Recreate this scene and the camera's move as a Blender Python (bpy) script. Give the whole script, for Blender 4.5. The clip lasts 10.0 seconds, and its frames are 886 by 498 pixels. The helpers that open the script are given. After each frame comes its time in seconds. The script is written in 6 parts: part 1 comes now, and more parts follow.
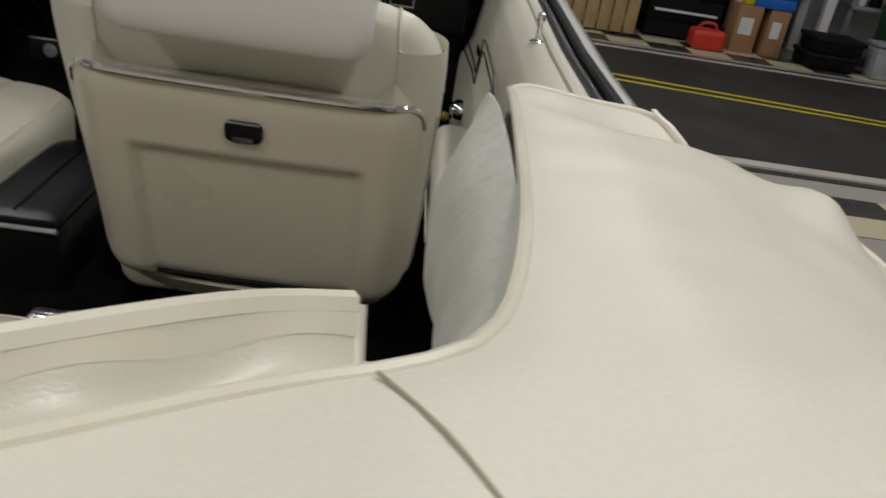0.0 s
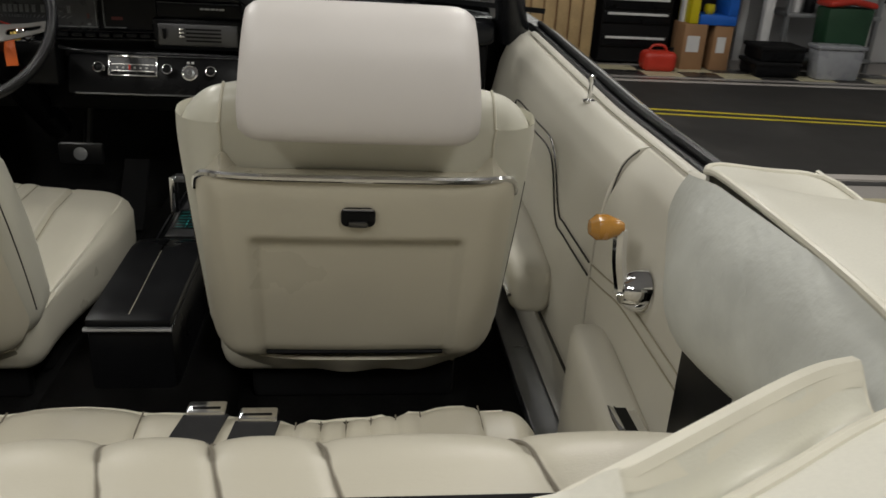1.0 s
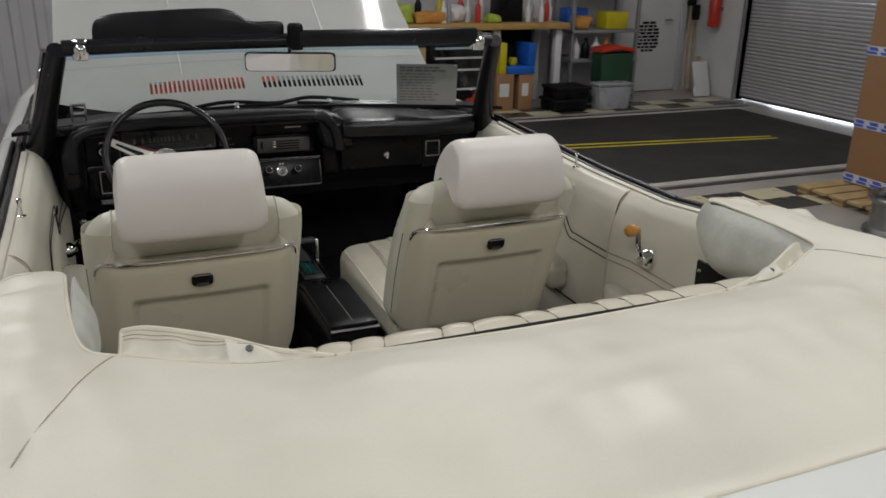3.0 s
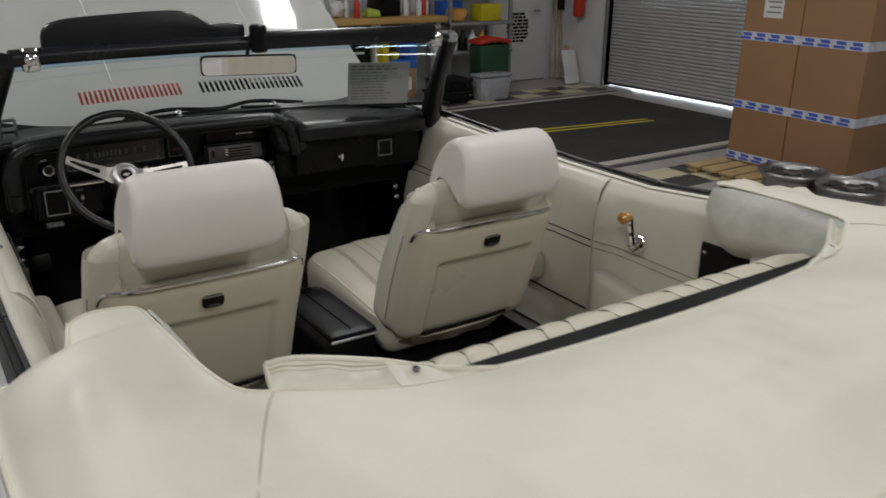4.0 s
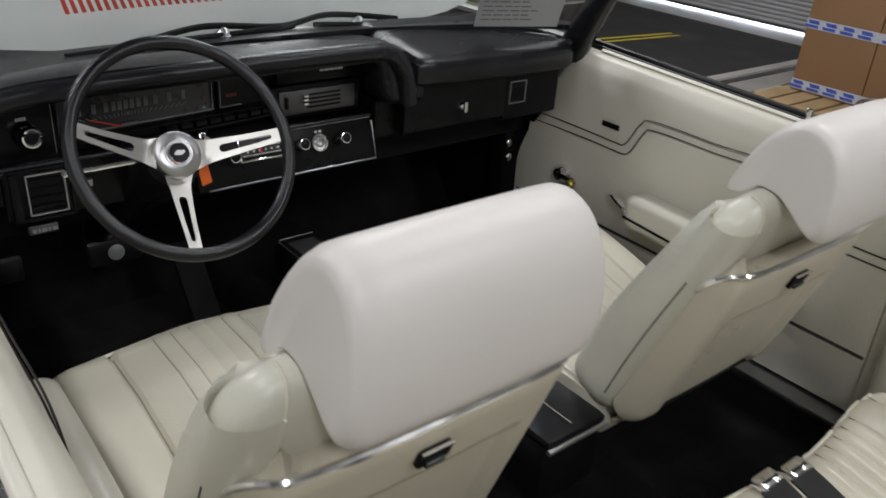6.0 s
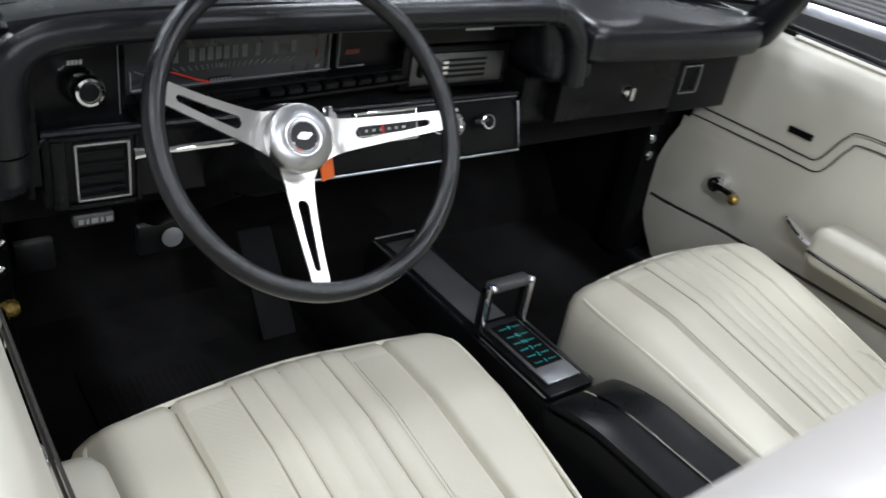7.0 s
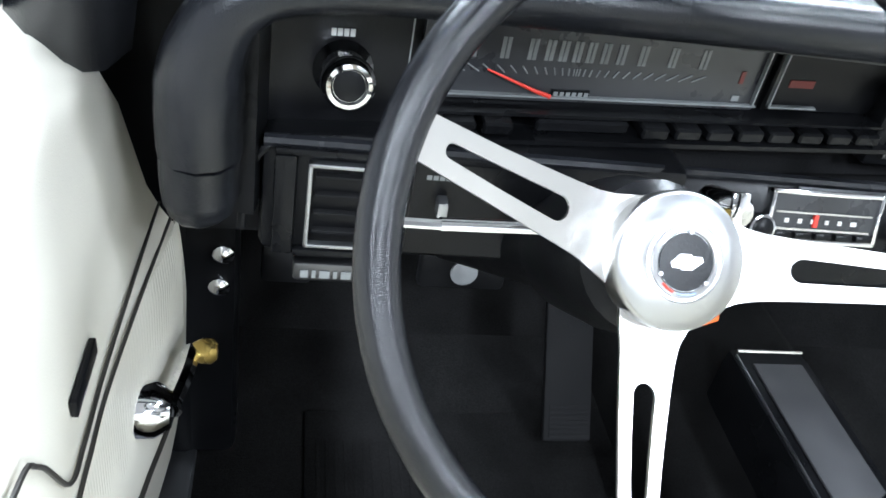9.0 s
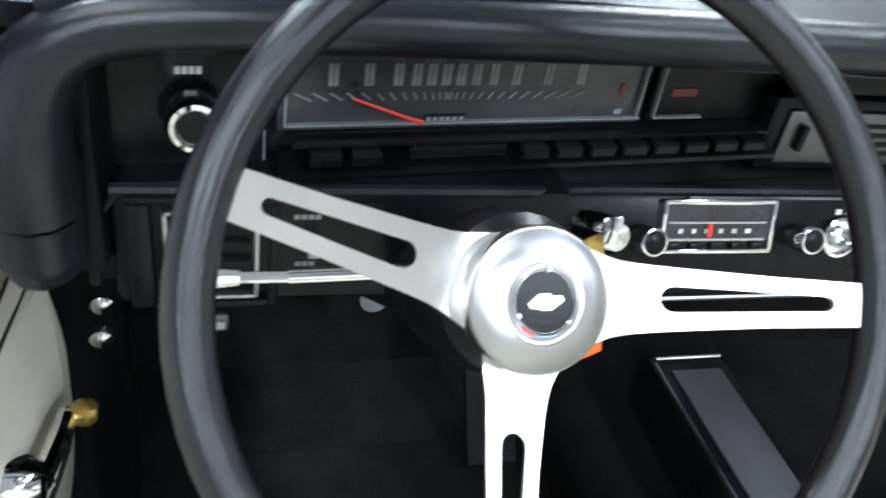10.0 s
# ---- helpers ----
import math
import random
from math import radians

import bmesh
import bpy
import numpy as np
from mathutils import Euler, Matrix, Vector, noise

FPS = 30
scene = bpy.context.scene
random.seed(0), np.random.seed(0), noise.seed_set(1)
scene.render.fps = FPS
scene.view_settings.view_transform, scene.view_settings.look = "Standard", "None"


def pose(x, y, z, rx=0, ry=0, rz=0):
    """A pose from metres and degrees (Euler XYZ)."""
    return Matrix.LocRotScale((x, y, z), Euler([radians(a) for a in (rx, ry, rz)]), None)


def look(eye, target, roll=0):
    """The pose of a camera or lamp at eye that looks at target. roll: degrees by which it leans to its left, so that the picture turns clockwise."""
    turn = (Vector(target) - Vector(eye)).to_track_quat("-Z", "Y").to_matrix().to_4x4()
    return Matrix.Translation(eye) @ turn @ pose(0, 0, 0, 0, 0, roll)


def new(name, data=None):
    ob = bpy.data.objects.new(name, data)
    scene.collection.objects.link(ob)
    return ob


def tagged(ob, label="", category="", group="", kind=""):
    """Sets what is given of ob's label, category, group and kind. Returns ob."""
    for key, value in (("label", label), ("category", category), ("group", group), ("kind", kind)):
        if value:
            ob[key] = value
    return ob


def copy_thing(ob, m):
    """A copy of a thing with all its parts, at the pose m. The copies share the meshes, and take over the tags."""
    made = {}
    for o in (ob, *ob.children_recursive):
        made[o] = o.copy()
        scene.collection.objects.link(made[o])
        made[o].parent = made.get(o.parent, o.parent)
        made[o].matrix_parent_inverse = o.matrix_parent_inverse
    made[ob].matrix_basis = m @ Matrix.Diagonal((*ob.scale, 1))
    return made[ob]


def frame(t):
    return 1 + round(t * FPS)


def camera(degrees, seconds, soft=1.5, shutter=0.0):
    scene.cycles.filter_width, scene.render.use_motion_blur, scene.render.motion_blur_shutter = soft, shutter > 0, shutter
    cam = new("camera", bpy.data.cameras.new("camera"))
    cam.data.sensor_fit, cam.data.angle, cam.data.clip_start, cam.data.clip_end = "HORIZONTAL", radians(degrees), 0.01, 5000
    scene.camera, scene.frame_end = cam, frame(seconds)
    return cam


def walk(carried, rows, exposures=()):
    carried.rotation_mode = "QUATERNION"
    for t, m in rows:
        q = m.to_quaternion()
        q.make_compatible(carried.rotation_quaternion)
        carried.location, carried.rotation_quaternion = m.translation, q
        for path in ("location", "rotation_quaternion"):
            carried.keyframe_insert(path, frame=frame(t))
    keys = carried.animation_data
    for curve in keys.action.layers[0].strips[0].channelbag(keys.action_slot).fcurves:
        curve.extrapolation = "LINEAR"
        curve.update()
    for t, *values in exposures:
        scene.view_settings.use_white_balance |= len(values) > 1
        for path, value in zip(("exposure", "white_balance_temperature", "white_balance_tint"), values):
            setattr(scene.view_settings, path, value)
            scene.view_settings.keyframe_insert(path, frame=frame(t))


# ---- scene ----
cam = camera(57.0, 10.0, soft=1.6, shutter=0.3)
PATH = [
    (0, (0.590, -1.703, 1.030), (0.679, -0.536, 0.464), 9.60),
    (0.5, (0.527, -1.740, 1.043), (0.520, -0.545, 0.531), 3.80),
    (1, (0.372, -1.780, 1.080), (0.520, -0.590, 0.577), 3.40),
    (1.5, (0.290, -1.885, 1.098), (0.499, -0.705, 0.578), 3.90),
    (2, (0.086, -2.306, 1.245), (0.476, -0.498, 0.484), 1.30),
    (2.5, (-0.322, -2.627, 1.415), (0.261, -0.849, 0.709), -2.24),
    (2.7, (-0.433, -2.592, 1.406), (0.203, -0.823, 0.723), -0.60),
    (3.8, (-0.852, -2.454, 1.394), (0.159, -0.875, 0.698), 0.80),
    (4, (-0.898, -2.347, 1.400), (0.147, -0.785, 0.715), 0.58),
    (4.5, (-0.953, -2.069, 1.372), (0.098, -0.543, 0.620), 1.97),
    (5, (-1.008, -1.792, 1.328), (0.172, -0.388, 0.529), 4.39),
    (5.5, (-0.984, -1.510, 1.306), (0.236, -0.169, 0.462), 5.08),
    (5.7, (-0.917, -1.381, 1.298), (0.248, -0.021, 0.409), 3.80),
    (6.8, (-0.828, -0.837, 1.205), (0.322, 0.500, 0.262), 8.00),
    (7, (-0.805, -0.739, 1.163), (0.321, 0.583, 0.170), 10.09),
    (7.5, (-0.714, -0.603, 1.126), (0.146, 0.864, 0.073), 11.49),
    (8, (-0.654, -0.509, 1.093), (0.008, 0.972, -0.077), 12.74),
    (8.5, (-0.618, -0.403, 1.067), (-0.105, 1.120, -0.124), 11.66),
    (9, (-0.616, -0.326, 1.042), (-0.221, 1.248, -0.126), 11.57),
    (9.5, (-0.598, -0.303, 1.035), (-0.226, 1.271, -0.141), 10.57),
    (10, (-0.557, -0.296, 1.049), (-0.042, 1.267, -0.087), 9.96),
]
EXPOSURES = [(0, -0.75, 6500, 9), (0.5, -0.95, 6600, 8.5), (1.0, -0.7, 6600, 8), (1.5, -0.35, 6550, 7.5), (2.0, -0.85, 6500, 9.5), (2.5, -0.75, 6450, 9.5), (4.0, -0.8, 6400, 9.5), (4.5, -0.75, 6400, 9.5), (5.0, -0.52, 6350, 10), (5.5, -0.5, 6300, 10), (6.8, 0.15, 5850, 10), (7.0, 0.32, 5800, 9.5), (7.5, 1.05, 5600, 7.5), (8.0, 1.5, 5450, 7.5), (8.5, 1.8, 5400, 7.5), (9.0, 1.95, 5450, 6.5), (9.5, 1.85, 5500, 6.5), (10, 1.4, 5550, 6.5)]
walk(cam, [(t, look(eye, target, roll)) for t, eye, target, roll in PATH], EXPOSURES)

# ---- light: strip lamps under the ceiling of a closed garage, daylight under the roller door ----
world = bpy.data.worlds.new("world")
scene.world = world
world.use_nodes = True
world.node_tree.nodes["Background"].inputs[0].default_value = (0.75, 0.85, 1.0, 1)
world.node_tree.nodes["Background"].inputs[1].default_value = 0.4
LAMPS = [(-1.7, -3.4, 72), (1.5, -3.4, 76), (-1.7, -0.6, 26), (1.5, -0.6, 36), (-1.7, 2.2, 60), (1.5, 2.2, 66), (4.3, -0.6, 20), (4.3, 2.2, 24)]
CEIL = 3.3
for lx, ly, lw in LAMPS:
    ld = bpy.data.lights.new("strip_light_glow", "AREA")
    ld.shape, ld.size, ld.size_y = "RECTANGLE", 0.28, 1.5
    ld.energy, ld.color = lw, (1.0, 0.975, 0.945)
    lo = new("strip_light_glow", ld)
    lo.matrix_world = Matrix.Translation((lx, ly, CEIL - 0.13))


# ---- materials ----
def rgb(c):
    return (c[0], c[1], c[2], 1)


def surface(name, col, rough=0.5, metal=0.0, vary=0.06, vscale=6.0, grain=0.0, gscale=300.0, bump=0.0, bscale=200.0, dirt=None,
            dscale=2.5, damount=0.3, coat=0.0, rvary=0.08, spec=0.5):
    """A node material: colour varied at two scales, roughness variation, fine relief."""
    m = bpy.data.materials.new(name)
    m.use_nodes = True
    nt = m.node_tree
    nd, ln = nt.nodes, nt.links
    b = nd["Principled BSDF"]
    tc = nd.new("ShaderNodeTexCoord")
    n1 = nd.new("ShaderNodeTexNoise")
    n1.inputs["Scale"].default_value, n1.inputs["Detail"].default_value = vscale, 5
    n2 = nd.new("ShaderNodeTexNoise")
    n2.inputs["Scale"].default_value, n2.inputs["Detail"].default_value = gscale, 3
    for n in (n1, n2):
        ln.new(tc.outputs["Object"], n.inputs["Vector"])
    r1 = nd.new("ShaderNodeMapRange")
    r1.inputs["From Min"].default_value, r1.inputs["From Max"].default_value = 0.3, 0.7
    r1.inputs["To Min"].default_value, r1.inputs["To Max"].default_value = 1 - vary, 1 + vary
    ln.new(n1.outputs["Fac"], r1.inputs["Value"])
    r2 = nd.new("ShaderNodeMapRange")
    r2.inputs["From Min"].default_value, r2.inputs["From Max"].default_value = 0.3, 0.7
    r2.inputs["To Min"].default_value, r2.inputs["To Max"].default_value = 1 - grain, 1 + grain
    ln.new(n2.outputs["Fac"], r2.inputs["Value"])
    mul = nd.new("ShaderNodeMath")
    mul.operation = "MULTIPLY"
    ln.new(r1.outputs[0], mul.inputs[0])
    ln.new(r2.outputs[0], mul.inputs[1])
    hsv = nd.new("ShaderNodeHueSaturation")
    hsv.inputs["Color"].default_value = rgb(col)
    ln.new(mul.outputs[0], hsv.inputs["Value"])
    last = hsv.outputs["Color"]
    if dirt:
        n3 = nd.new("ShaderNodeTexNoise")
        n3.inputs["Scale"].default_value, n3.inputs["Detail"].default_value = dscale, 8
        ln.new(tc.outputs["Object"], n3.inputs["Vector"])
        r3 = nd.new("ShaderNodeMapRange")
        r3.interpolation_type = "SMOOTHERSTEP"
        r3.inputs["From Min"].default_value, r3.inputs["From Max"].default_value = 0.46, 0.84
        r3.inputs["To Max"].default_value = damount
        ln.new(n3.outputs["Fac"], r3.inputs["Value"])
        mx = nd.new("ShaderNodeMix")
        mx.data_type = "RGBA"
        mx.inputs[7].default_value = rgb(dirt)
        ln.new(r3.outputs[0], mx.inputs[0])
        ln.new(last, mx.inputs[6])
        last = mx.outputs[2]
    ln.new(last, b.inputs["Base Color"])
    rr = nd.new("ShaderNodeMapRange")
    rr.inputs["From Min"].default_value, rr.inputs["From Max"].default_value = 0.3, 0.7
    rr.inputs["To Min"].default_value, rr.inputs["To Max"].default_value = max(0.02, rough - rvary), min(1, rough + rvary)
    ln.new(n1.outputs["Fac"], rr.inputs["Value"])
    ln.new(rr.outputs[0], b.inputs["Roughness"])
    b.inputs["Metallic"].default_value = metal
    b.inputs["Coat Weight"].default_value = coat
    b.inputs["Specular IOR Level"].default_value = spec
    if bump:
        nb = nd.new("ShaderNodeTexNoise")
        nb.inputs["Scale"].default_value, nb.inputs["Detail"].default_value = bscale, 4
        ln.new(tc.outputs["Object"], nb.inputs["Vector"])
        bp = nd.new("ShaderNodeBump")
        bp.inputs["Strength"].default_value, bp.inputs["Distance"].default_value = bump, 0.002
        ln.new(nb.outputs["Fac"], bp.inputs["Height"])
        ln.new(bp.outputs[0], b.inputs["Normal"])
    return m


def emitter(name, col, strength):
    m = bpy.data.materials.new(name)
    m.use_nodes = True
    b = m.node_tree.nodes["Principled BSDF"]
    b.inputs["Base Color"].default_value = rgb(col)
    b.inputs["Emission Color"].default_value = rgb(col)
    b.inputs["Emission Strength"].default_value = strength
    return m


VINYL = surface("white_vinyl", (0.62, 0.59, 0.49), 0.33, vary=0.035, vscale=5, grain=0.02, gscale=700, bump=0.18, bscale=900, dirt=(0.5, 0.46, 0.36), damount=0.12)
PEARL = surface("pearl_vinyl", (0.65, 0.635, 0.545), 0.36, vary=0.04, vscale=7, bump=0.12, bscale=700, coat=0.05, dirt=(0.55, 0.55, 0.45), damount=0.05)
HEADCLOTH = surface("headrest_vinyl", (0.70, 0.665, 0.635), 0.42, vary=0.025, vscale=6, bump=0.1, bscale=900)
BOOTVINYL = surface("boot_vinyl", (0.67, 0.65, 0.565), 0.42, vary=0.05, vscale=3.4, grain=0.025, gscale=500, bump=0.08, bscale=900, rvary=0.12, dirt=(0.42, 0.38, 0.28), dscale=6, damount=0.22)
BOOTLINING = surface("boot_lining", (0.59, 0.60, 0.555), 0.40, vary=0.10, vscale=22, bump=0.5, bscale=90, rvary=0.12, dirt=(0.44, 0.45, 0.42), dscale=9, damount=0.35)
SHELL = surface("seat_back_plastic", (0.61, 0.57, 0.46), 0.34, vary=0.03, vscale=4, bump=0.1, bscale=900, dirt=(0.45, 0.41, 0.33), damount=0.15)
PANEL = surface("door_panel_vinyl", (0.62, 0.595, 0.515), 0.38, vary=0.03, vscale=5, bump=0.15, bscale=800, dirt=(0.5, 0.46, 0.36), damount=0.12)
PAINT = surface("white_paint", (0.80, 0.82, 0.80), 0.12, vary=0.015, vscale=2, coat=0.8, rvary=0.03)
PIPING = surface("piping", (0.66, 0.63, 0.525), 0.4, vary=0.05, vscale=20)
BLACKPAD = surface("black_padded_vinyl", (0.011, 0.0117, 0.014), 0.25, vary=0.2, vscale=9, bump=0.16, bscale=800, spec=0.34, rvary=0.03)
BLACKPL = surface("black_plastic", (0.0058, 0.006, 0.0068), 0.30, vary=0.2, vscale=12, bump=0.1, bscale=500, spec=0.16, rvary=0.04)
BLACKMATT = surface("black_matt", (0.006, 0.006, 0.0065), 0.75, vary=0.2, vscale=10, bump=0.2, bscale=400, spec=0.2)
CARPET = surface("black_carpet", (0.0078, 0.0076, 0.0076), 0.95, vary=0.35, vscale=14, grain=0.5, gscale=500, bump=0.8, bscale=900, spec=0.06)
RUBBER = surface("black_rubber", (0.009, 0.009, 0.0095), 0.42, vary=0.2, vscale=15, bump=0.15, bscale=300)
RIMGRIP = surface("wheel_grip", (0.006, 0.0065, 0.008), 0.17, vary=0.1, vscale=20, bump=0.2, bscale=1400, rvary=0.02)
CHROME = surface("chrome", (0.86, 0.86, 0.87), 0.07, 1.0, vary=0.02, rvary=0.03)
TRIMCHROME = surface("bright_trim", (0.86, 0.86, 0.87), 0.16, 1.0, vary=0.03, vscale=30, rvary=0.05)
BADGE = surface("silver_badge", (0.66, 0.67, 0.68), 0.3, 0.3, vary=0.03)
PALEBLUE = surface("pale_blue_mark", (0.25, 0.33, 0.48), 0.4)
BRUSHED = surface("brushed_steel", (0.57, 0.555, 0.525), 0.31, 1.0, vary=0.04, vscale=9, bump=0.06, bscale=900, rvary=0.06)
HUBMETAL = surface("turned_aluminium", (0.54, 0.54, 0.54), 0.36, 1.0, vary=0.03, vscale=12, bump=0.04, bscale=700, rvary=0.05)
_hb = HUBMETAL.node_tree.nodes["Principled BSDF"]
_tg = HUBMETAL.node_tree.nodes.new("ShaderNodeTangent")
_tg.direction_type, _tg.axis = "RADIAL", "Z"
HUBMETAL.node_tree.links.new(_tg.outputs[0], _hb.inputs["Tangent"])
_hb.inputs["Anisotropic"].default_value = 0.8
# Seam colour; on the front cushions it also draws the shade in the creases.
SEAMCREASE = surface("seam_and_crease_shade", (0.33, 0.30, 0.22), 0.6, vary=0.1, vscale=40)
CHARCOAL = surface("charcoal_inlay", (0.11, 0.11, 0.115), 0.42, 0.5, vary=0.1, vscale=14, bump=0.1, bscale=900)
PEDALGREY = surface("grey_pedal_disc", (0.42, 0.43, 0.44), 0.4, 0.2, vary=0.08, vscale=40)
BRASS = surface("aged_brass", (0.50, 0.36, 0.10), 0.28, 0.8, vary=0.1, vscale=40)
SATIN = surface("satin_metal", (0.42, 0.43, 0.45), 0.35, 1.0, vary=0.06, vscale=20)
DARKMETAL = surface("dark_metal", (0.13, 0.13, 0.135), 0.4, 1.0, vary=0.1, vscale=20)
AMBER = surface("amber_knob", (0.42, 0.2, 0.035), 0.22, vary=0.15, vscale=40, coat=0.5)
ORANGE = surface("orange_tag", (0.8, 0.15, 0.02), 0.45)
WEBBING = surface("belt_webbing", (0.008, 0.008, 0.009), 0.7, vary=0.1, vscale=30, bump=0.5, bscale=700)
STRIPEBLACK = surface("stripe_black", (0.02, 0.018, 0.016), 0.4)
GAUGE = surface("gauge_face", (0.030, 0.031, 0.034), 0.3, vary=0.08, vscale=30)
GAUGEMARK = surface("gauge_marking", (0.20, 0.21, 0.21), 0.5)
WHITEMARK = surface("white_marking", (0.7, 0.7, 0.68), 0.5)
TEALMARK = surface("teal_marking", (0.05, 0.42, 0.42), 0.5)
REDMARK = surface("red_needle", (0.7, 0.04, 0.02), 0.45)
PAPER = surface("grey_paper", (0.36, 0.37, 0.37), 0.7, vary=0.04, vscale=12)
PRINT = surface("faded_print", (0.17, 0.17, 0.18), 0.7)
DIMRED = surface("dim_red_mark", (0.13, 0.02, 0.015), 0.5)
# Dark brown that paints the shade in the rear seat's pleat grooves.
PLEATSHADE = surface("pleat_groove_shade", (0.17, 0.15, 0.115), 0.7, vary=0.1, vscale=40)
# Seat vinyl again, darkened for the weaker light on the rear bench.
REARSHADED = surface("shaded_seat_vinyl", (0.545, 0.51, 0.415), 0.34, vary=0.03, vscale=6, bump=0.12, bscale=800)
DARKRED = surface("red_engine_parts", (0.45, 0.05, 0.03), 0.5, vary=0.4, vscale=8)

CONCRETE = surface("grey_painted_concrete", (0.32, 0.30, 0.28), 0.38, vary=0.08, vscale=1.3, grain=0.05, gscale=60, bump=0.1, bscale=80, dirt=(0.14, 0.13, 0.12), dscale=1.6, damount=0.5)
ASPHALT = surface("black_road_strip", (0.016, 0.0148, 0.0135), 0.7, vary=0.2, vscale=2, grain=0.25, gscale=140, bump=0.25, bscale=160, dirt=(0.07, 0.065, 0.06), damount=0.3)
TILEBLACK = surface("black_tile", (0.03, 0.029, 0.028), 0.3, vary=0.15, vscale=4, dirt=(0.10, 0.09, 0.08), damount=0.4)
TILECREAM = surface("cream_tile", (0.50, 0.46, 0.31), 0.32, vary=0.06, vscale=4, dirt=(0.2, 0.17, 0.12), damount=0.4)
LINEWHITE = surface("white_line", (0.42, 0.39, 0.36), 0.5, vary=0.08, vscale=6, dirt=(0.12, 0.11, 0.1), damount=0.4)
LINEYELLOW = surface("yellow_line", (0.55, 0.45, 0.03), 0.5, vary=0.1, vscale=6, dirt=(0.08, 0.07, 0.05), damount=0.5)
WALLPAINT = surface("white_wall_paint", (0.62, 0.62, 0.62), 0.6, vary=0.04, vscale=1.5, bump=0.1, bscale=60, dirt=(0.35, 0.34, 0.33), damount=0.25)
CEILPAINT = surface("grey_white_ceiling", (0.40, 0.40, 0.40), 0.7, vary=0.05, vscale=1.2)
# Wall paint greyed so that the unseen back wall reflects less light.
BACKDIM = surface("dimmed_wall_paint", (0.30, 0.30, 0.30), 0.6, vary=0.08, vscale=1.0, dirt=(0.16, 0.16, 0.16), damount=0.3)
RIBWALL = surface("ribbed_wall_metal", (0.46, 0.46, 0.48), 0.45, vary=0.05, vscale=1.4, dirt=(0.25, 0.25, 0.26), damount=0.3)
SHUTTER = surface("grey_shutter", (0.46, 0.46, 0.47), 0.42, 0.2, vary=0.06, vscale=2, dirt=(0.18, 0.18, 0.19), damount=0.3)
CARDBOARD = surface("cardboard", (0.28, 0.155, 0.075), 0.75, vary=0.06, vscale=3, grain=0.04, gscale=250, dirt=(0.18, 0.10, 0.05), damount=0.25)
TAPE = surface("printed_tape", (0.50, 0.52, 0.60), 0.3, vary=0.08, vscale=20)
TAPEINK = surface("blue_print", (0.06, 0.10, 0.42), 0.35, vary=0.2, vscale=50)
WOODPALE = surface("pale_timber", (0.36, 0.25, 0.12), 0.65, vary=0.16, vscale=7, grain=0.1, gscale=120, bump=0.3, bscale=120)
WOODBENCH = surface("bench_timber", (0.40, 0.25, 0.08), 0.5, vary=0.12, vscale=6, grain=0.08, gscale=100)
GREENBIN = surface("green_plastic", (0.012, 0.05, 0.022), 0.45, vary=0.12, vscale=6)
REDPL = surface("red_plastic", (0.45, 0.03, 0.015), 0.4, vary=0.12, vscale=8)
BLUEPL = surface("blue_plastic", (0.01, 0.10, 0.45), 0.4, vary=0.1, vscale=8)
YELLOWPL = surface("yellow_plastic", (0.50, 0.42, 0.01), 0.4, vary=0.1, vscale=8)
LIMEPL = surface("lime_cloth", (0.32, 0.42, 0.05), 0.7, vary=0.1, vscale=15)
TANCLOTH = surface("orange_cloth", (0.5, 0.24, 0.05), 0.8, vary=0.15, vscale=15)
WHITEPL = surface("white_plastic", (0.6, 0.6, 0.6), 0.4, vary=0.06, vscale=8)
CLEARTUB = surface("cloudy_tub", (0.30, 0.31, 0.33), 0.3, vary=0.12, vscale=9)
GREYSTEEL = surface("grey_steel", (0.30, 0.31, 0.32), 0.4, 0.6, vary=0.08, vscale=8)
ALLOY = surface("worn_alloy", (0.33, 0.33, 0.33), 0.38, 1.0, vary=0.15, vscale=14, rvary=0.12)
DAYGLOW = emitter("daylight", (0.85, 0.92, 1.0), 14.0)
LAMPGLOW = emitter("lamp_diffuser", (1.0, 0.97, 0.92), 6.0)

WEAVE = surface("woven_vinyl", (0.58, 0.55, 0.455), 0.42, vary=0.03, vscale=5)
_wn = WEAVE.node_tree
_wb = _wn.nodes["Principled BSDF"]
_wt = _wn.nodes.new("ShaderNodeTexCoord")
_ww = _wn.nodes.new("ShaderNodeTexWave")
_ww.bands_direction = "DIAGONAL"
_ww.inputs["Scale"].default_value, _ww.inputs["Distortion"].default_value = 62.0, 0.6
_wp = _wn.nodes.new("ShaderNodeBump")
_wp.inputs["Strength"].default_value, _wp.inputs["Distance"].default_value = 0.16, 0.0015
_wn.links.new(_wt.outputs["Object"], _ww.inputs["Vector"])
_wn.links.new(_ww.outputs["Fac"], _wp.inputs["Height"])
_wn.links.new(_wp.outputs[0], _wb.inputs["Normal"])

GLASS = bpy.data.materials.new("clear_glass")
GLASS.use_nodes = True
_n = GLASS.node_tree
_n.nodes.clear()
_o = _n.nodes.new("ShaderNodeOutputMaterial")
_mix = _n.nodes.new("ShaderNodeMixShader")
_tr = _n.nodes.new("ShaderNodeBsdfTransparent")
_gl = _n.nodes.new("ShaderNodeBsdfGlossy")
_tr.inputs[0].default_value = (0.975, 0.99, 0.985, 1)
_gl.inputs["Roughness"].default_value = 0.02
_mix.inputs[0].default_value = 0.05
_n.links.new(_tr.outputs[0], _mix.inputs[1])
_n.links.new(_gl.outputs[0], _mix.inputs[2])
_n.links.new(_mix.outputs[0], _o.inputs[0])
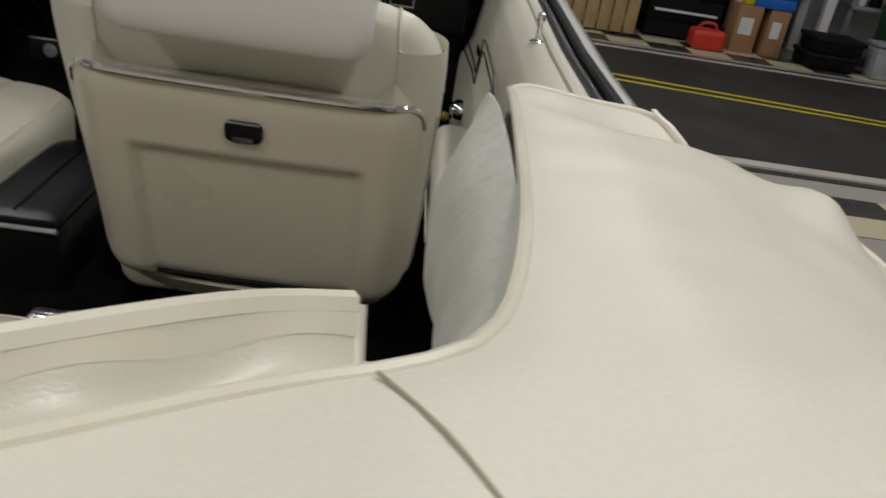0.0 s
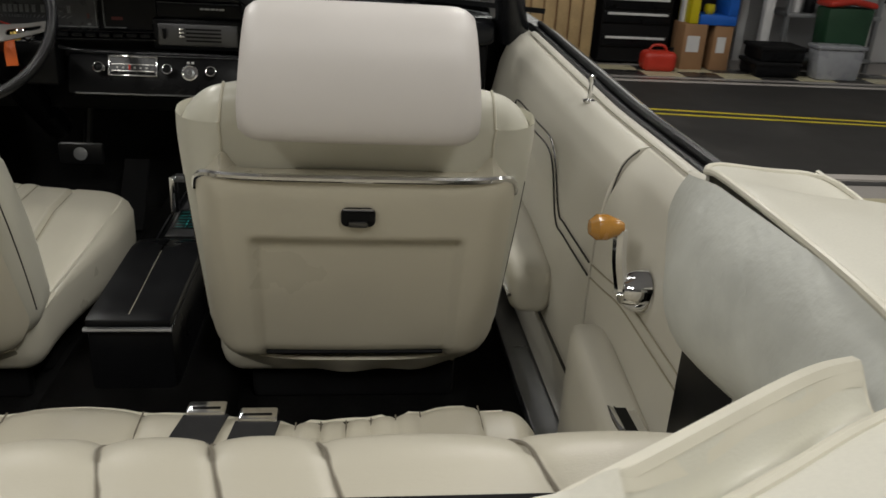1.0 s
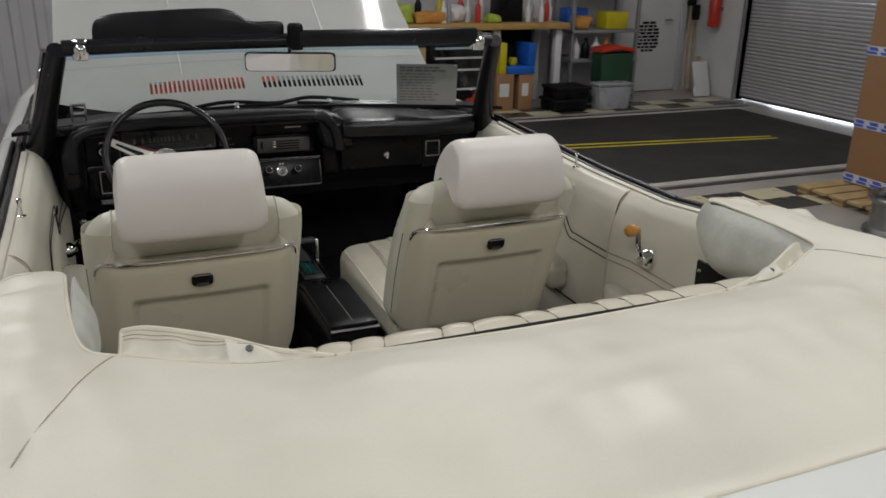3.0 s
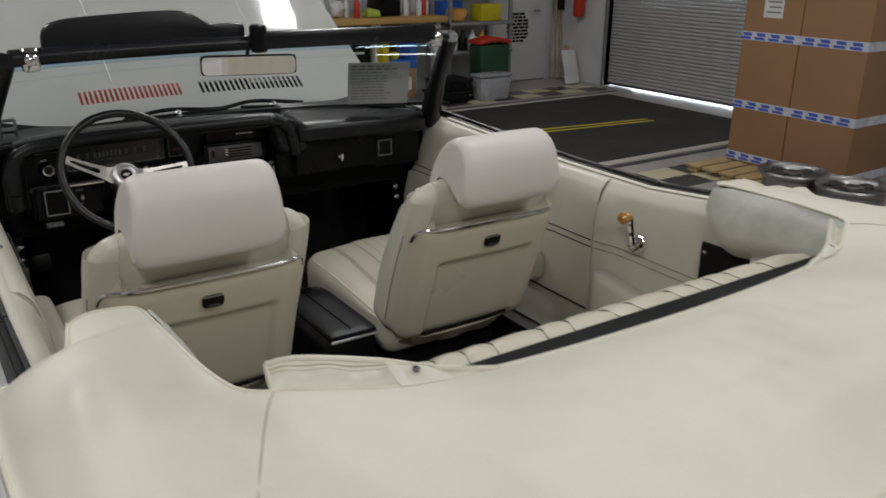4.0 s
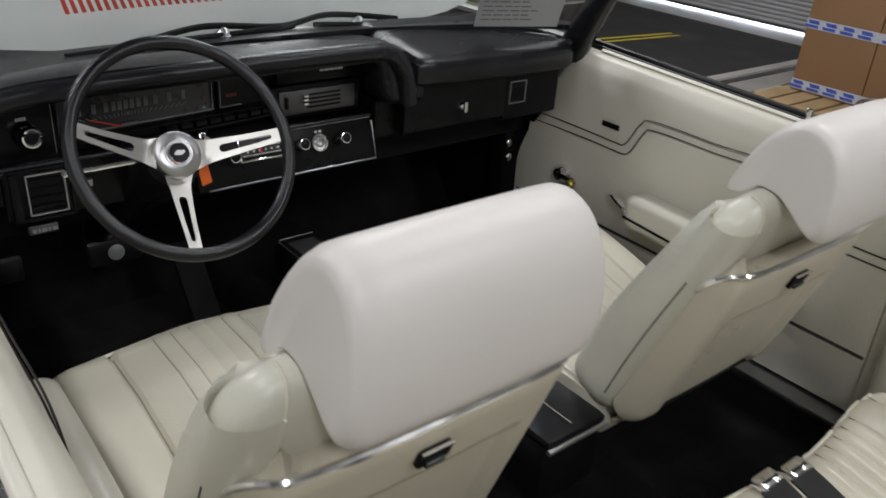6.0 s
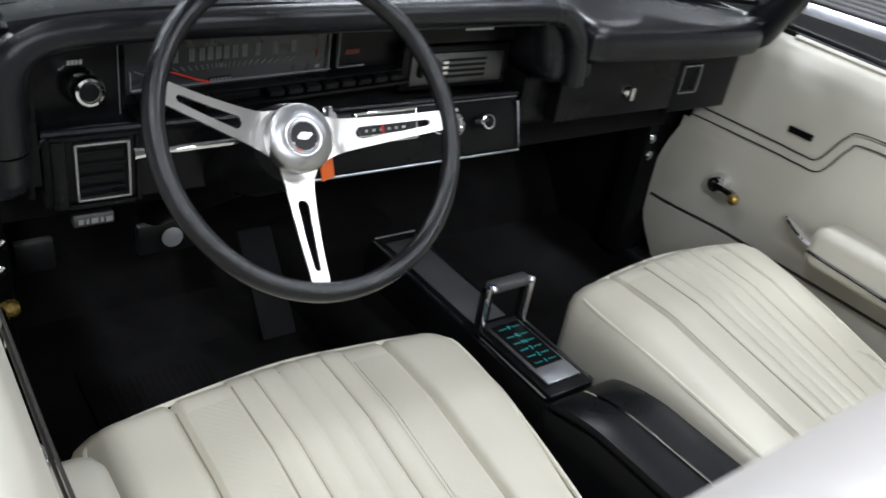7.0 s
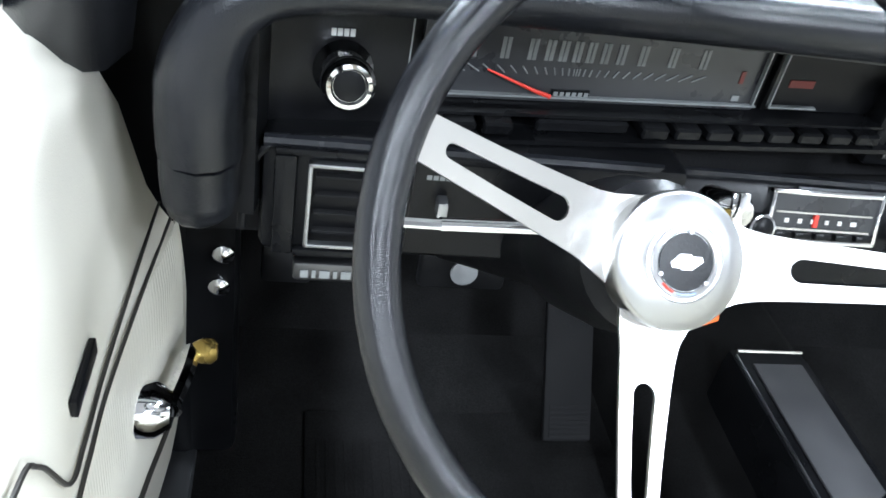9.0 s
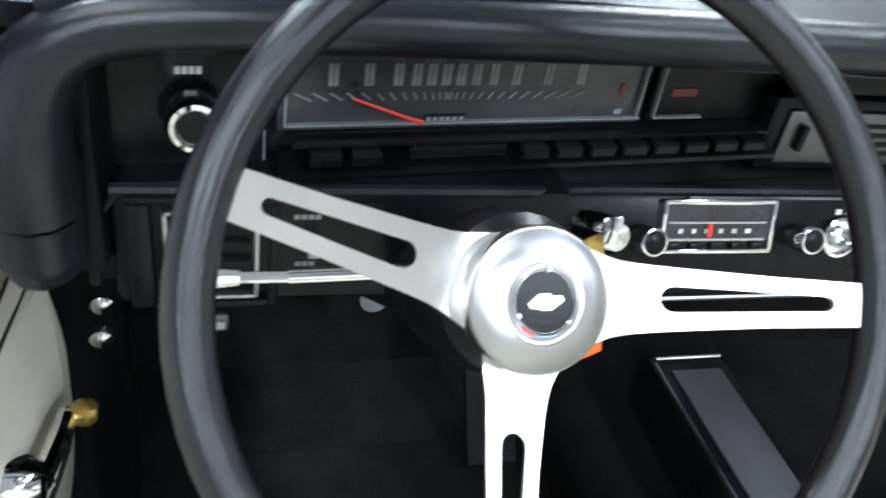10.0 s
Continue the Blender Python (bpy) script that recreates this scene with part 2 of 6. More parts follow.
TINT = GLASS.copy()
TINT.name = "blue_tinted_band"
TINT.node_tree.nodes["Transparent BSDF"].inputs[0].default_value = (0.13, 0.33, 0.82, 1)
TINTSOFT = GLASS.copy()
TINTSOFT.name = "faint_tinted_band"
TINTSOFT.node_tree.nodes["Transparent BSDF"].inputs[0].default_value = (0.80, 0.91, 0.99, 1)


# ---- mesh helpers ----
def part(name, bm, material, parent=None, label="", sharp=38, smooth=True):
    bmesh.ops.recalc_face_normals(bm, faces=bm.faces)
    me = bpy.data.meshes.new(name)
    bm.to_mesh(me)
    bm.free()
    me.materials.append(material)
    if smooth:
        me.polygons.foreach_set("use_smooth", [True] * len(me.polygons))
        me.set_sharp_from_angle(angle=radians(sharp))
    ob = new(name, me)
    ob.parent = parent
    if label:
        tagged(ob, label)
    return ob


def thing(name, label, category, group="", kind="", at=(0, 0, 0)):
    ob = new(name)
    ob.location = at
    ob.empty_display_size = 0.1
    return tagged(ob, label, category, group, kind)


def box(x0, x1, y0, y1, z0, z1, bev=0.0, seg=2, m=None):
    bm = bmesh.new()
    bmesh.ops.create_cube(bm, size=1)
    for v in bm.verts:
        v.co = Vector((x0 + (v.co.x + 0.5) * (x1 - x0), y0 + (v.co.y + 0.5) * (y1 - y0), z0 + (v.co.z + 0.5) * (z1 - z0)))
    if bev:
        bmesh.ops.bevel(bm, geom=bm.edges[:], offset=bev, segments=seg, profile=0.5, affect="EDGES", clamp_overlap=True)
    if m:
        bm.transform(m)
    return bm


def join(*bms):
    out = bmesh.new()
    for b in bms:
        me = bpy.data.meshes.new("tmp")
        b.to_mesh(me)
        out.from_mesh(me)
        b.free()
        bpy.data.meshes.remove(me)
    return out


def frame_at(o, z, x=(1, 0, 0)):
    """A matrix at o whose z axis points along z and whose x axis lies near x."""
    z = Vector(z).normalized()
    x = Vector(x)
    x = (x - z * x.dot(z)).normalized()
    y = z.cross(x)
    m = Matrix((x, y, z)).transposed().to_4x4()
    m.translation = Vector(o)
    return m


def tube(pts, r, n=8, closed=False, flat=1.0):
    """A round (or, with flat, oval) bar along points."""
    pts = [Vector(p) for p in pts]
    bm = bmesh.new()
    rings = []
    N = len(pts)
    up = None
    for i, p in enumerate(pts):
        a = pts[(i - 1) % N] if (closed or i > 0) else p
        b = pts[(i + 1) % N] if (closed or i < N - 1) else p
        d = (b - a).normalized()
        if up is None:
            up = Vector((0, 0, 1)) if abs(d.z) < 0.9 else Vector((1, 0, 0))
        s = d.cross(up).normalized()
        up = s.cross(d).normalized()
        rr = r[i] if isinstance(r, (list, tuple)) else r
        rings.append([bm.verts.new(p + s * math.cos(k * 2 * math.pi / n) * rr + up * math.sin(k * 2 * math.pi / n) * rr * flat) for k in range(n)])
    for i in range(N if closed else N - 1):
        A, B = rings[i], rings[(i + 1) % N]
        for k in range(n):
            bm.faces.new((A[k], A[(k + 1) % n], B[(k + 1) % n], B[k]))
    if not closed:
        bm.faces.new(rings[0][::-1])
        bm.faces.new(rings[-1])
    return bm


def lathe(prof, n=24, m=None):
    """A turned body: rows of (radius, height) round the local z axis."""
    bm = bmesh.new()
    rings = []
    for r, h in prof:
        if r < 1e-6:
            rings.append([bm.verts.new((0, 0, h))])
        else:
            rings.append([bm.verts.new((r * math.cos(k * 2 * math.pi / n), r * math.sin(k * 2 * math.pi / n), h)) for k in range(n)])
    for A, B in zip(rings, rings[1:]):
        for k in range(n):
            j = (k + 1) % n
            if len(A) == 1 and len(B) == 1:
                continue
            if len(A) == 1:
                bm.faces.new((A[0], B[k], B[j]))
            elif len(B) == 1:
                bm.faces.new((A[k], A[j], B[0]))
            else:
                bm.faces.new((A[k], A[j], B[j], B[k]))
    for R in (rings[0], rings[-1]):
        if len(R) > 2:
            bm.faces.new(R)
    if m:
        bm.transform(m)
    return bm


def prism(poly, h, m=None, bev=0.0, seg=2, holes=()):
    """A polygon of the local x, y plane, drawn out along z from 0 to h; holes are polygons cut through it."""
    bm = bmesh.new()
    loops = [poly, *holes]
    edges = []
    for lp in loops:
        vs = [bm.verts.new((x, y, 0)) for x, y in lp]
        edges += [bm.edges.new((vs[i], vs[(i + 1) % len(vs)])) for i in range(len(vs))]
    if holes:
        bmesh.ops.triangle_fill(bm, use_beauty=True, use_dissolve=False, edges=edges)
    else:
        bm.faces.new(bm.verts[:])
    r = bmesh.ops.extrude_face_region(bm, geom=bm.faces[:])
    for v in r["geom"]:
        if isinstance(v, bmesh.types.BMVert):
            v.co.z += h
    bmesh.ops.recalc_face_normals(bm, faces=bm.faces)
    if bev:
        ed = [e for e in bm.edges if len(e.link_faces) == 2 and e.calc_face_angle(0) > 0.6]
        bmesh.ops.bevel(bm, geom=ed, offset=bev, segments=seg, profile=0.5, affect="EDGES", clamp_overlap=True)
    if m:
        bm.transform(m)
    return bm


def sheet(f, nu, nv, thick=0.004):
    """A skin with thickness over f(u, v), both from 0 to 1; thick goes against the normal du x dv."""
    P = [[Vector(f(i / nu, j / nv)) for j in range(nv + 1)] for i in range(nu + 1)]
    bm = bmesh.new()
    top, bot = [], []
    for i in range(nu + 1):
        a, b = [], []
        for j in range(nv + 1):
            du = P[min(i + 1, nu)][j] - P[max(i - 1, 0)][j]
            dv = P[i][min(j + 1, nv)] - P[i][max(j - 1, 0)]
            n = du.cross(dv)
            n = n.normalized() if n.length > 1e-9 else Vector((0, 0, 1))
            a.append(bm.verts.new(P[i][j]))
            b.append(bm.verts.new(P[i][j] - n * thick))
        top.append(a)
        bot.append(b)
    for i in range(nu):
        for j in range(nv):
            bm.faces.new((top[i][j], top[i + 1][j], top[i + 1][j + 1], top[i][j + 1]))
            bm.faces.new((bot[i][j], bot[i][j + 1], bot[i + 1][j + 1], bot[i + 1][j]))
    for i in range(nu):
        bm.faces.new((top[i][0], bot[i][0], bot[i + 1][0], top[i + 1][0]))
        bm.faces.new((top[i][nv], top[i + 1][nv], bot[i + 1][nv], bot[i][nv]))
    for j in range(nv):
        bm.faces.new((top[0][j], top[0][j + 1], bot[0][j + 1], bot[0][j]))
        bm.faces.new((top[nu][j], bot[nu][j], bot[nu][j + 1], top[nu][j + 1]))
    return bm


def cushion(x0, x1, y0, y1, z0, z1, r, n=(20, 20, 8), fn=None, m=None):
    """A soft box: gridded, with rounded edges of radius r, each vertex then moved by fn."""
    c = Vector(((x0 + x1) / 2, (y0 + y1) / 2, (z0 + z1) / 2))
    h = Vector(((x1 - x0) / 2, (y1 - y0) / 2, (z1 - z0) / 2))
    rr = min(r, h.x, h.y, h.z)
    inner = Vector((h.x - rr, h.y - rr, h.z - rr))
    bm = bmesh.new()
    seen = {}

    def vert(q):
        key = tuple(round(a, 6) for a in q)
        if key not in seen:
            p = Vector(q)
            k = Vector([max(-inner[a], min(inner[a], p[a])) for a in range(3)])
            d = p - k
            if d.length > 1e-9:
                p = k + d.normalized() * rr
            p = p + c
            if fn:
                p = Vector(fn(p))
            seen[key] = bm.verts.new(p)
        return seen[key]

    for ax in range(3):
        a, b = [k for k in range(3) if k != ax]
        for sgn in (-1, 1):
            for i in range(n[a]):
                for j in range(n[b]):
                    q = []
                    for ii, jj in ((i, j), (i + 1, j), (i + 1, j + 1), (i, j + 1)):
                        p = [0, 0, 0]
                        p[ax] = sgn * h[ax]
                        p[a] = -h[a] + 2 * h[a] * ii / n[a]
                        p[b] = -h[b] + 2 * h[b] * jj / n[b]
                        q.append(vert(p))
                    if len(set(q)) == 4:
                        bm.faces.new(q)
    if m:
        bm.transform(m)
    return bm


def rounded(w, h, r, n=5, cx=0.0, cy=0.0):
    """A rounded rectangle about (cx, cy) as 2D points."""
    pts = []
    for sx, sy, a0 in ((1, 1, 0), (-1, 1, 90), (-1, -1, 180), (1, -1, 270)):
        for k in range(n + 1):
            a = radians(a0 + 90 * k / n)
            pts.append((cx + sx * (w / 2 - r) + r * math.cos(a), cy + sy * (h / 2 - r) + r * math.sin(a)))
    return pts


def smooth_line(pts, per=8, closed=False):
    """A Catmull-Rom curve through the points."""
    P = [Vector(p) for p in pts]
    n = len(P)
    out = []
    for i in range(n if closed else n - 1):
        if closed:
            a, b, c, d = P[(i - 1) % n], P[i], P[(i + 1) % n], P[(i + 2) % n]
        else:
            a, b, c, d = P[max(i - 1, 0)], P[i], P[i + 1], P[min(i + 2, n - 1)]
        for k in range(per):
            t = k / per
            out.append(0.5 * ((2 * b) + (c - a) * t + (2 * a - 5 * b + 4 * c - d) * t * t + (3 * b - a - 3 * c + d) * t ** 3))
    if not closed:
        out.append(P[-1])
    return out


def along(pts, u):
    """The point at the part u of a polyline's length."""
    L = [0.0]
    for a, b in zip(pts, pts[1:]):
        L.append(L[-1] + (Vector(b) - Vector(a)).length)
    s = u * L[-1]
    for i in range(len(pts) - 1):
        if s <= L[i + 1] or i == len(pts) - 2:
            k = (s - L[i]) / max(L[i + 1] - L[i], 1e-9)
            return Vector(pts[i]).lerp(Vector(pts[i + 1]), k)


def letters(parent, name, material, text, m, size, deep=0.0006):
    """Raised lettering in the built-in font, its plane given by the matrix m."""
    cu = bpy.data.curves.new(name, "FONT")
    cu.body, cu.size, cu.extrude, cu.align_x, cu.align_y = text, size, deep, "CENTER", "CENTER"
    cu.resolution_u = 3
    ob = new(name, cu)
    me = bpy.data.meshes.new_from_object(ob)
    bpy.data.objects.remove(ob)
    bm = bmesh.new()
    bm.from_mesh(me)
    bm.transform(m)
    bpy.data.meshes.remove(me)
    return part(name, bm, material, parent, smooth=False)


def bars(parent, name, material, o, ux, uy, widths, h, gap, thick=0.0015):
    """Plain bars in a row from o along ux, standing for writing that cannot be read."""
    ux, uy = Vector(ux).normalized(), Vector(uy).normalized()
    m = frame_at(o, ux.cross(uy), ux)
    x = 0
    for w in widths:
        part(name, box(x, x + w, 0, h, 0, thick, m=m), material, parent, smooth=False)
        x += w + gap


# ---- the garage: floor, walls, ceiling, roller door ----
XR, YF, XL, YB = 5.74, 5.18, -4.2, -6.6
floor_ob = tagged(part("floor", box(XL, 7.2, YB, YF + 0.15, -0.12, 0.0), CONCRETE), "smooth grey painted concrete garage floor with stains", "floor", kind="structure")
road = tagged(part("road", box(XL + 0.05, 5.35, 1.74, 3.88, 0.001, 0.006), ASPHALT), "black road strip painted across the garage floor", "road", kind="structure")
part("edge_line", box(XL + 0.05, 5.6, 1.655, 1.735, 0.001, 0.005), LINEWHITE, road, "worn white edge line", smooth=False)
part("edge_line", box(XL + 0.05, 5.6, 3.885, 3.965, 0.001, 0.005), LINEWHITE, road, smooth=False)
part("dark_band", box(XL + 0.05, 5.6, 1.575, 1.63, 0.001, 0.004), TILEBLACK, road, smooth=False)
part("dark_band", box(XL + 0.05, 5.6, 3.99, 4.03, 0.001, 0.004), TILEBLACK, road, smooth=False)
for k, (ya, yb) in enumerate(((2.965, 2.690), (2.838, 2.614))):
    a, b = Vector((2.5 - 0.8, ya + 0.09, 0.0065)), Vector((4.66, yb, 0.0065))
    mm = frame_at(a, (0, 0, 1), b - a)
    part("yellow_line", box(0, (b - a).length, -0.015, 0.015, 0, 0.003, m=mm), LINEYELLOW, road, "worn yellow centre line", smooth=False)

wr = join(box(XR, XR + 0.16, YB, 1.45, 0, 3.4), box(XR, XR + 0.16, 4.36, YF + 0.15, 0, 3.4), box(XR, XR + 0.16, 1.45, 4.36, 2.7, 3.4))
tagged(part("wall_right", wr, WALLPAINT, smooth=False), "white painted garage wall with a wide roller door", "wall", kind="structure")
RIB = 0.19


def ribs(u, v):
    x = XL + u * (2.0 - XL)
    k = (x / RIB) % 1.0
    d = 0.022 if k < 0.14 else (0.022 * (0.2 - k) / 0.06 if k < 0.2 else (0.022 * (k - 0.94) / 0.06 if k > 0.94 else 0.0))
    return (x, YF - d, 3.3 * v)


tagged(part("wall_front", join(sheet(ribs, 330, 1, -0.04), box(2.0, 5.9, YF, YF + 0.15, 0, 3.4), box(XL, 2.0, YF + 0.05, YF + 0.15, 0, 3.4)), RIBWALL, smooth=False),
       "light grey ribbed metal garage wall", "wall", kind="structure")
tagged(part("wall_front_plain", box(3.6, XR, YF - 0.02, YF - 0.002, 0, 3.3), WALLPAINT, smooth=False), "white lined wall beside the roller door", "wall", kind="structure")
tagged(part("wall_left", box(XL - 0.15, XL, YB, YF + 0.15, 0, 3.4), WALLPAINT, smooth=False), "white painted garage side wall", "wall", kind="structure")
tagged(part("wall_back", box(XL, XR, YB - 0.15, YB, 0, 3.4), BACKDIM, smooth=False), "unseen garage back wall, greyed to dim reflections", "wall", kind="structure")
tagged(part("ceiling", box(XL - 0.1, XR + 0.16, YB - 0.1, YF + 0.15, CEIL, CEIL + 0.12), CEILPAINT, smooth=False), "white garage ceiling", "ceiling", kind="structure")

strip = thing("strip_light", "long white fluorescent strip light on the ceiling", "ceiling light", "ceiling strip lights", at=(LAMPS[0][0], LAMPS[0][1], CEIL))
part("housing", box(-0.09, 0.09, -0.77, 0.77, -0.06, 0.0, 0.01), WHITEPL, strip)
part("diffuser", tube([(0, -0.74, -0.085), (0, 0.74, -0.085)], 0.025, 12), LAMPGLOW, strip, "glowing tube")
for lx, ly, lw in LAMPS[1:]:
    copy_thing(strip, Matrix.Translation((lx, ly, CEIL)))

# the roller door: separate curved slats with a gap of daylight under it
rd = thing("door_1", "grey ribbed steel roller door, closed but for a bright gap below", "roller door", kind="structure")


def slat_bm():
    pr = []
    for k in range(9):
        t = k / 8
        pr.append((0.006 - 0.010 * math.sin(math.pi * t) ** 0.8, 0.0365 * t))
    bm = bmesh.new()
    rows = []
    for x, z in pr:
        rows.append([bm.verts.new((x, -1.5, z)), bm.verts.new((x, 1.5, z)), bm.verts.new((x + 0.006, 1.5, z)), bm.verts.new((x + 0.006, -1.5, z))])
    for a, b in zip(rows, rows[1:]):
        for k in range(4):
            bm.faces.new((a[k], a[(k + 1) % 4], b[(k + 1) % 4], b[k]))
    bm.faces.new(rows[0])
    bm.faces.new(rows[-1])
    return bm


s0 = part("slat", slat_bm(), SHUTTER, rd, sharp=60)
s0.location = (XR + 0.06, 2.905, 0.034)
for k in range(1, 72):
    so = s0.copy()
    scene.collection.objects.link(so)
    so.location = (XR + 0.06, 2.905, 0.034 + 0.0370 * k)
part("bottom_bar", box(XR + 0.05, XR + 0.09, 1.46, 4.35, 0.019, 0.036, 0.004), DARKMETAL, rd)
for yy in (1.42, 4.36):
    part("guide_rail", box(XR - 0.03, XR + 0.1, yy, yy + 0.03, 0, 2.7, 0.004), GREYSTEEL, rd)
tagged(part("backdrop", box(7.1, 7.12, 0.8, 5.2, -0.1, 2.0), DAYGLOW, smooth=False), "bright daylight outside the roller door", "backdrop", kind="structure")

# the plain door in the front wall, with a round printed sign
dr = thing("door_2", "white painted plain door with a round black printed sign", "door", kind="structure")
part("leaf", box(4.72, 5.50, YF - 0.06, YF - 0.021, 0.01, 2.02, 0.004), WALLPAINT, dr)
part("door_frame", join(box(5.50, 5.57, YF - 0.08, YF - 0.021, 0, 2.08, 0.004), box(4.65, 4.72, YF - 0.08, YF - 0.021, 0, 2.08, 0.004), box(4.65, 5.57, YF - 0.08, YF - 0.021, 2.03, 2.09, 0.004)), RIBWALL, dr)
part("door_handle", tube([(5.36, YF - 0.06, 0.78), (5.36, YF - 0.11, 0.78), (5.27, YF - 0.115, 0.78)], 0.011, 8), SATIN, dr)
sg = thing("door_sign", "round black printed sign on the white door", "sign")
random.seed(4)
for k in range(9):
    z = 0.44 + k * 0.037
    half = math.sqrt(max(0.0, 0.17 ** 2 - (z - 0.59) ** 2))
    if half < 0.04:
        continue
    x = 5.09 - half
    ws = []
    while x < 5.09 + half - 0.03:
        w = random.uniform(0.03, 0.09)
        ws.append(min(w, 5.09 + half - x))
        x += w + 0.012
    bars(sg, "printed_bar", BLACKMATT, (5.09 - half, YF - 0.0625, z), (1, 0, 0), (0, 0, 1), ws, 0.026, 0.012, 0.001)

# ---- along the front wall: bench, shelves and what stands there ----
wb = thing("workbench", "long timber-topped workbench with white legs against the wall", "workbench")
part("benchtop", box(1.9, 3.72, 4.5, 5.12, 0.755, 0.81, 0.006), WOODBENCH, wb, "yellow-brown timber top")
for x in (1.95, 2.93, 3.60):
    part("leg", box(x, x + 0.07, 4.56, 4.63, 0, 0.755, 0.004), WHITEPL, wb)
    part("leg", box(x, x + 0.07, 5.0, 5.07, 0, 0.755, 0.004), WHITEPL, wb)
part("rear_panel", box(1.95, 3.67, 5.08, 5.1, 0.05, 0.755), BLACKMATT, wb, smooth=False)
tc = thing("tool_cabinet", "black steel drawer cabinet with pale drawer pulls under the bench", "tool cabinet")
part("body", box(2.3, 2.86, 4.6, 5.05, 0.02, 0.74, 0.006), BLACKMATT, tc)
for z in (0.14, 0.32, 0.43, 0.52, 0.62):
    dd = part("drawer", box(2.315, 2.845, 4.585, 4.6, z, z + 0.085, 0.003), BLACKPL, tc)
    part("drawer_pull", box(2.34, 2.82, 4.57, 4.59, z + 0.06, z + 0.078, 0.003), WHITEPL, dd)
cr = thing("blue_crate", "bright blue plastic parts crate under the workbench", "crate")
part("tray", box(3.03, 3.33, 4.45, 4.75, 0.345, 0.42, 0.008), BLUEPL, cr)
part("side_wall", box(3.25, 3.33, 4.45, 4.75, 0.42, 0.63, 0.008), BLUEPL, cr)
part("rear_wall", box(3.03, 3.25, 4.70, 4.75, 0.42, 0.6, 0.008), BLACKMATT, cr)
tagged(part("yellow_case", box(2.95, 3.02, 4.45, 4.7, 0.352, 0.64, 0.008), YELLOWPL), "upright bright yellow plastic case under the bench", "case")
tagged(part("yellow_cup", lathe([(0.03, 0), (0.045, 0.03), (0.04, 0.07), (0.0, 0.075)], 14, Matrix.Translation((3.14, 4.56, 0.421))), YELLOWPL), "small yellow plastic pot in a blue crate", "pot")
for x0, x1, h, y in ((2.92, 3.10, 0.35, 4.44), (3.17, 3.32, 0.344, 4.46)):
    cb = thing("cardboard_carton", "small brown cardboard carton under the workbench", "box", "cartons under the bench")
    part("carton", box(x0, x1, y, y + 0.25, 0.002, h, 0.004), CARDBOARD, cb)
    part("paper_label", box(x0 + 0.03, x1 - 0.05, y - 0.002, y, h * 0.4, h * 0.75), WHITEPL, cb, "white paper label", smooth=False)
gc = thing("fuel_can", "small red plastic fuel can on the floor", "fuel can")
part("body", cushion(2.58, 2.84, 4.28, 4.45, 0.001, 0.155, 0.045, (10, 8, 8)), REDPL, gc)
part("carry_handle", tube(smooth_line([(2.63, 4.36, 0.15), (2.66, 4.36, 0.19), (2.74, 4.36, 0.19), (2.77, 4.36, 0.15)], 5), 0.011, 8), REDPL, gc)
part("spout_cap", lathe([(0.022, 0), (0.022, 0.03), (0, 0.032)], 12, Matrix.Translation((2.80, 4.36, 0.15))), BLACKPL, gc)
wc = thing("wooden_crate", "slatted brown timber crate standing by the workbench", "crate")
for k in range(6):
    part("slat", box(1.60 + k * 0.1, 1.685 + k * 0.1, 4.42, 4.44, 0.02, 0.62, 0.003), WOODPALE, wc)
for z in (0.06, 0.5):
    part("cross_rail", box(1.60, 2.19, 4.44, 4.47, z, z + 0.08, 0.003), WOODPALE, wc)
part("crate_body", box(1.62, 2.17, 4.47, 4.8, 0.0, 0.58, 0.004), CARDBOARD, wc)

# goods on the bench top
random.seed(7)


def bottle(x, y, z, r, h, material, name, label, cat):
    tagged(part(name, lathe([(r * 0.9, 0), (r, 0.01), (r, h * 0.62), (r * 0.45, h * 0.78), (r * 0.4, h), (0, h)], 12, Matrix.Translation((x, y, z))), material), label, cat)


def bundle(x, y, z, sx, sy, sz, material, label, name="rag", cat="cloth"):
    def wav(p):
        return p + Vector((noise.noise(p * 14) * 0.03, noise.noise(p * 14 + Vector((3, 1, 7))) * 0.03, noise.noise(p * 11 + Vector((9, 2, 5))) * 0.03 * (p.z - z) / max(sz, 0.01)))
    tagged(part(name, cushion(x - sx, x + sx, y - sy, y + sy, z, z + sz, min(sx, sy, sz / 2) * 0.7, (12, 10, 6), wav), material), label, cat)


BT = 0.8105
bundle(2.0, 4.7, BT, 0.14, 0.12, 0.17, LIMEPL, "crumpled lime green cloth on the workbench")
bundle(2.33, 4.72, BT, 0.15, 0.1, 0.10, TANCLOTH, "crumpled orange cloth on the workbench")
bundle(2.62, 4.8, BT, 0.09, 0.1, 0.16, WHITEPL, "white plastic bag on the workbench", "plastic_bag", "bag")
bundle(2.95, 4.66, BT, 0.07, 0.06, 0.07, LIMEPL, "small lime green cloth on the workbench")
tagged(part("dark_case", box(3.06, 3.3, 4.7, 4.95, BT, BT + 0.26, 0.015), BLACKPL), "dark blue-black equipment case on the workbench", "case")
for k, x in enumerate((2.45, 2.52, 2.74, 2.8, 3.36, 3.42, 3.48, 3.56, 3.62)):
    bottle(x, 4.66 + 0.05 * (k % 3), BT, 0.028, 0.2 + 0.03 * (k % 2), (WHITEPL, CLEARTUB, WHITEPL, REDPL)[k % 4], "spray_bottle", "upright workshop bottle on the workbench", "bottle")
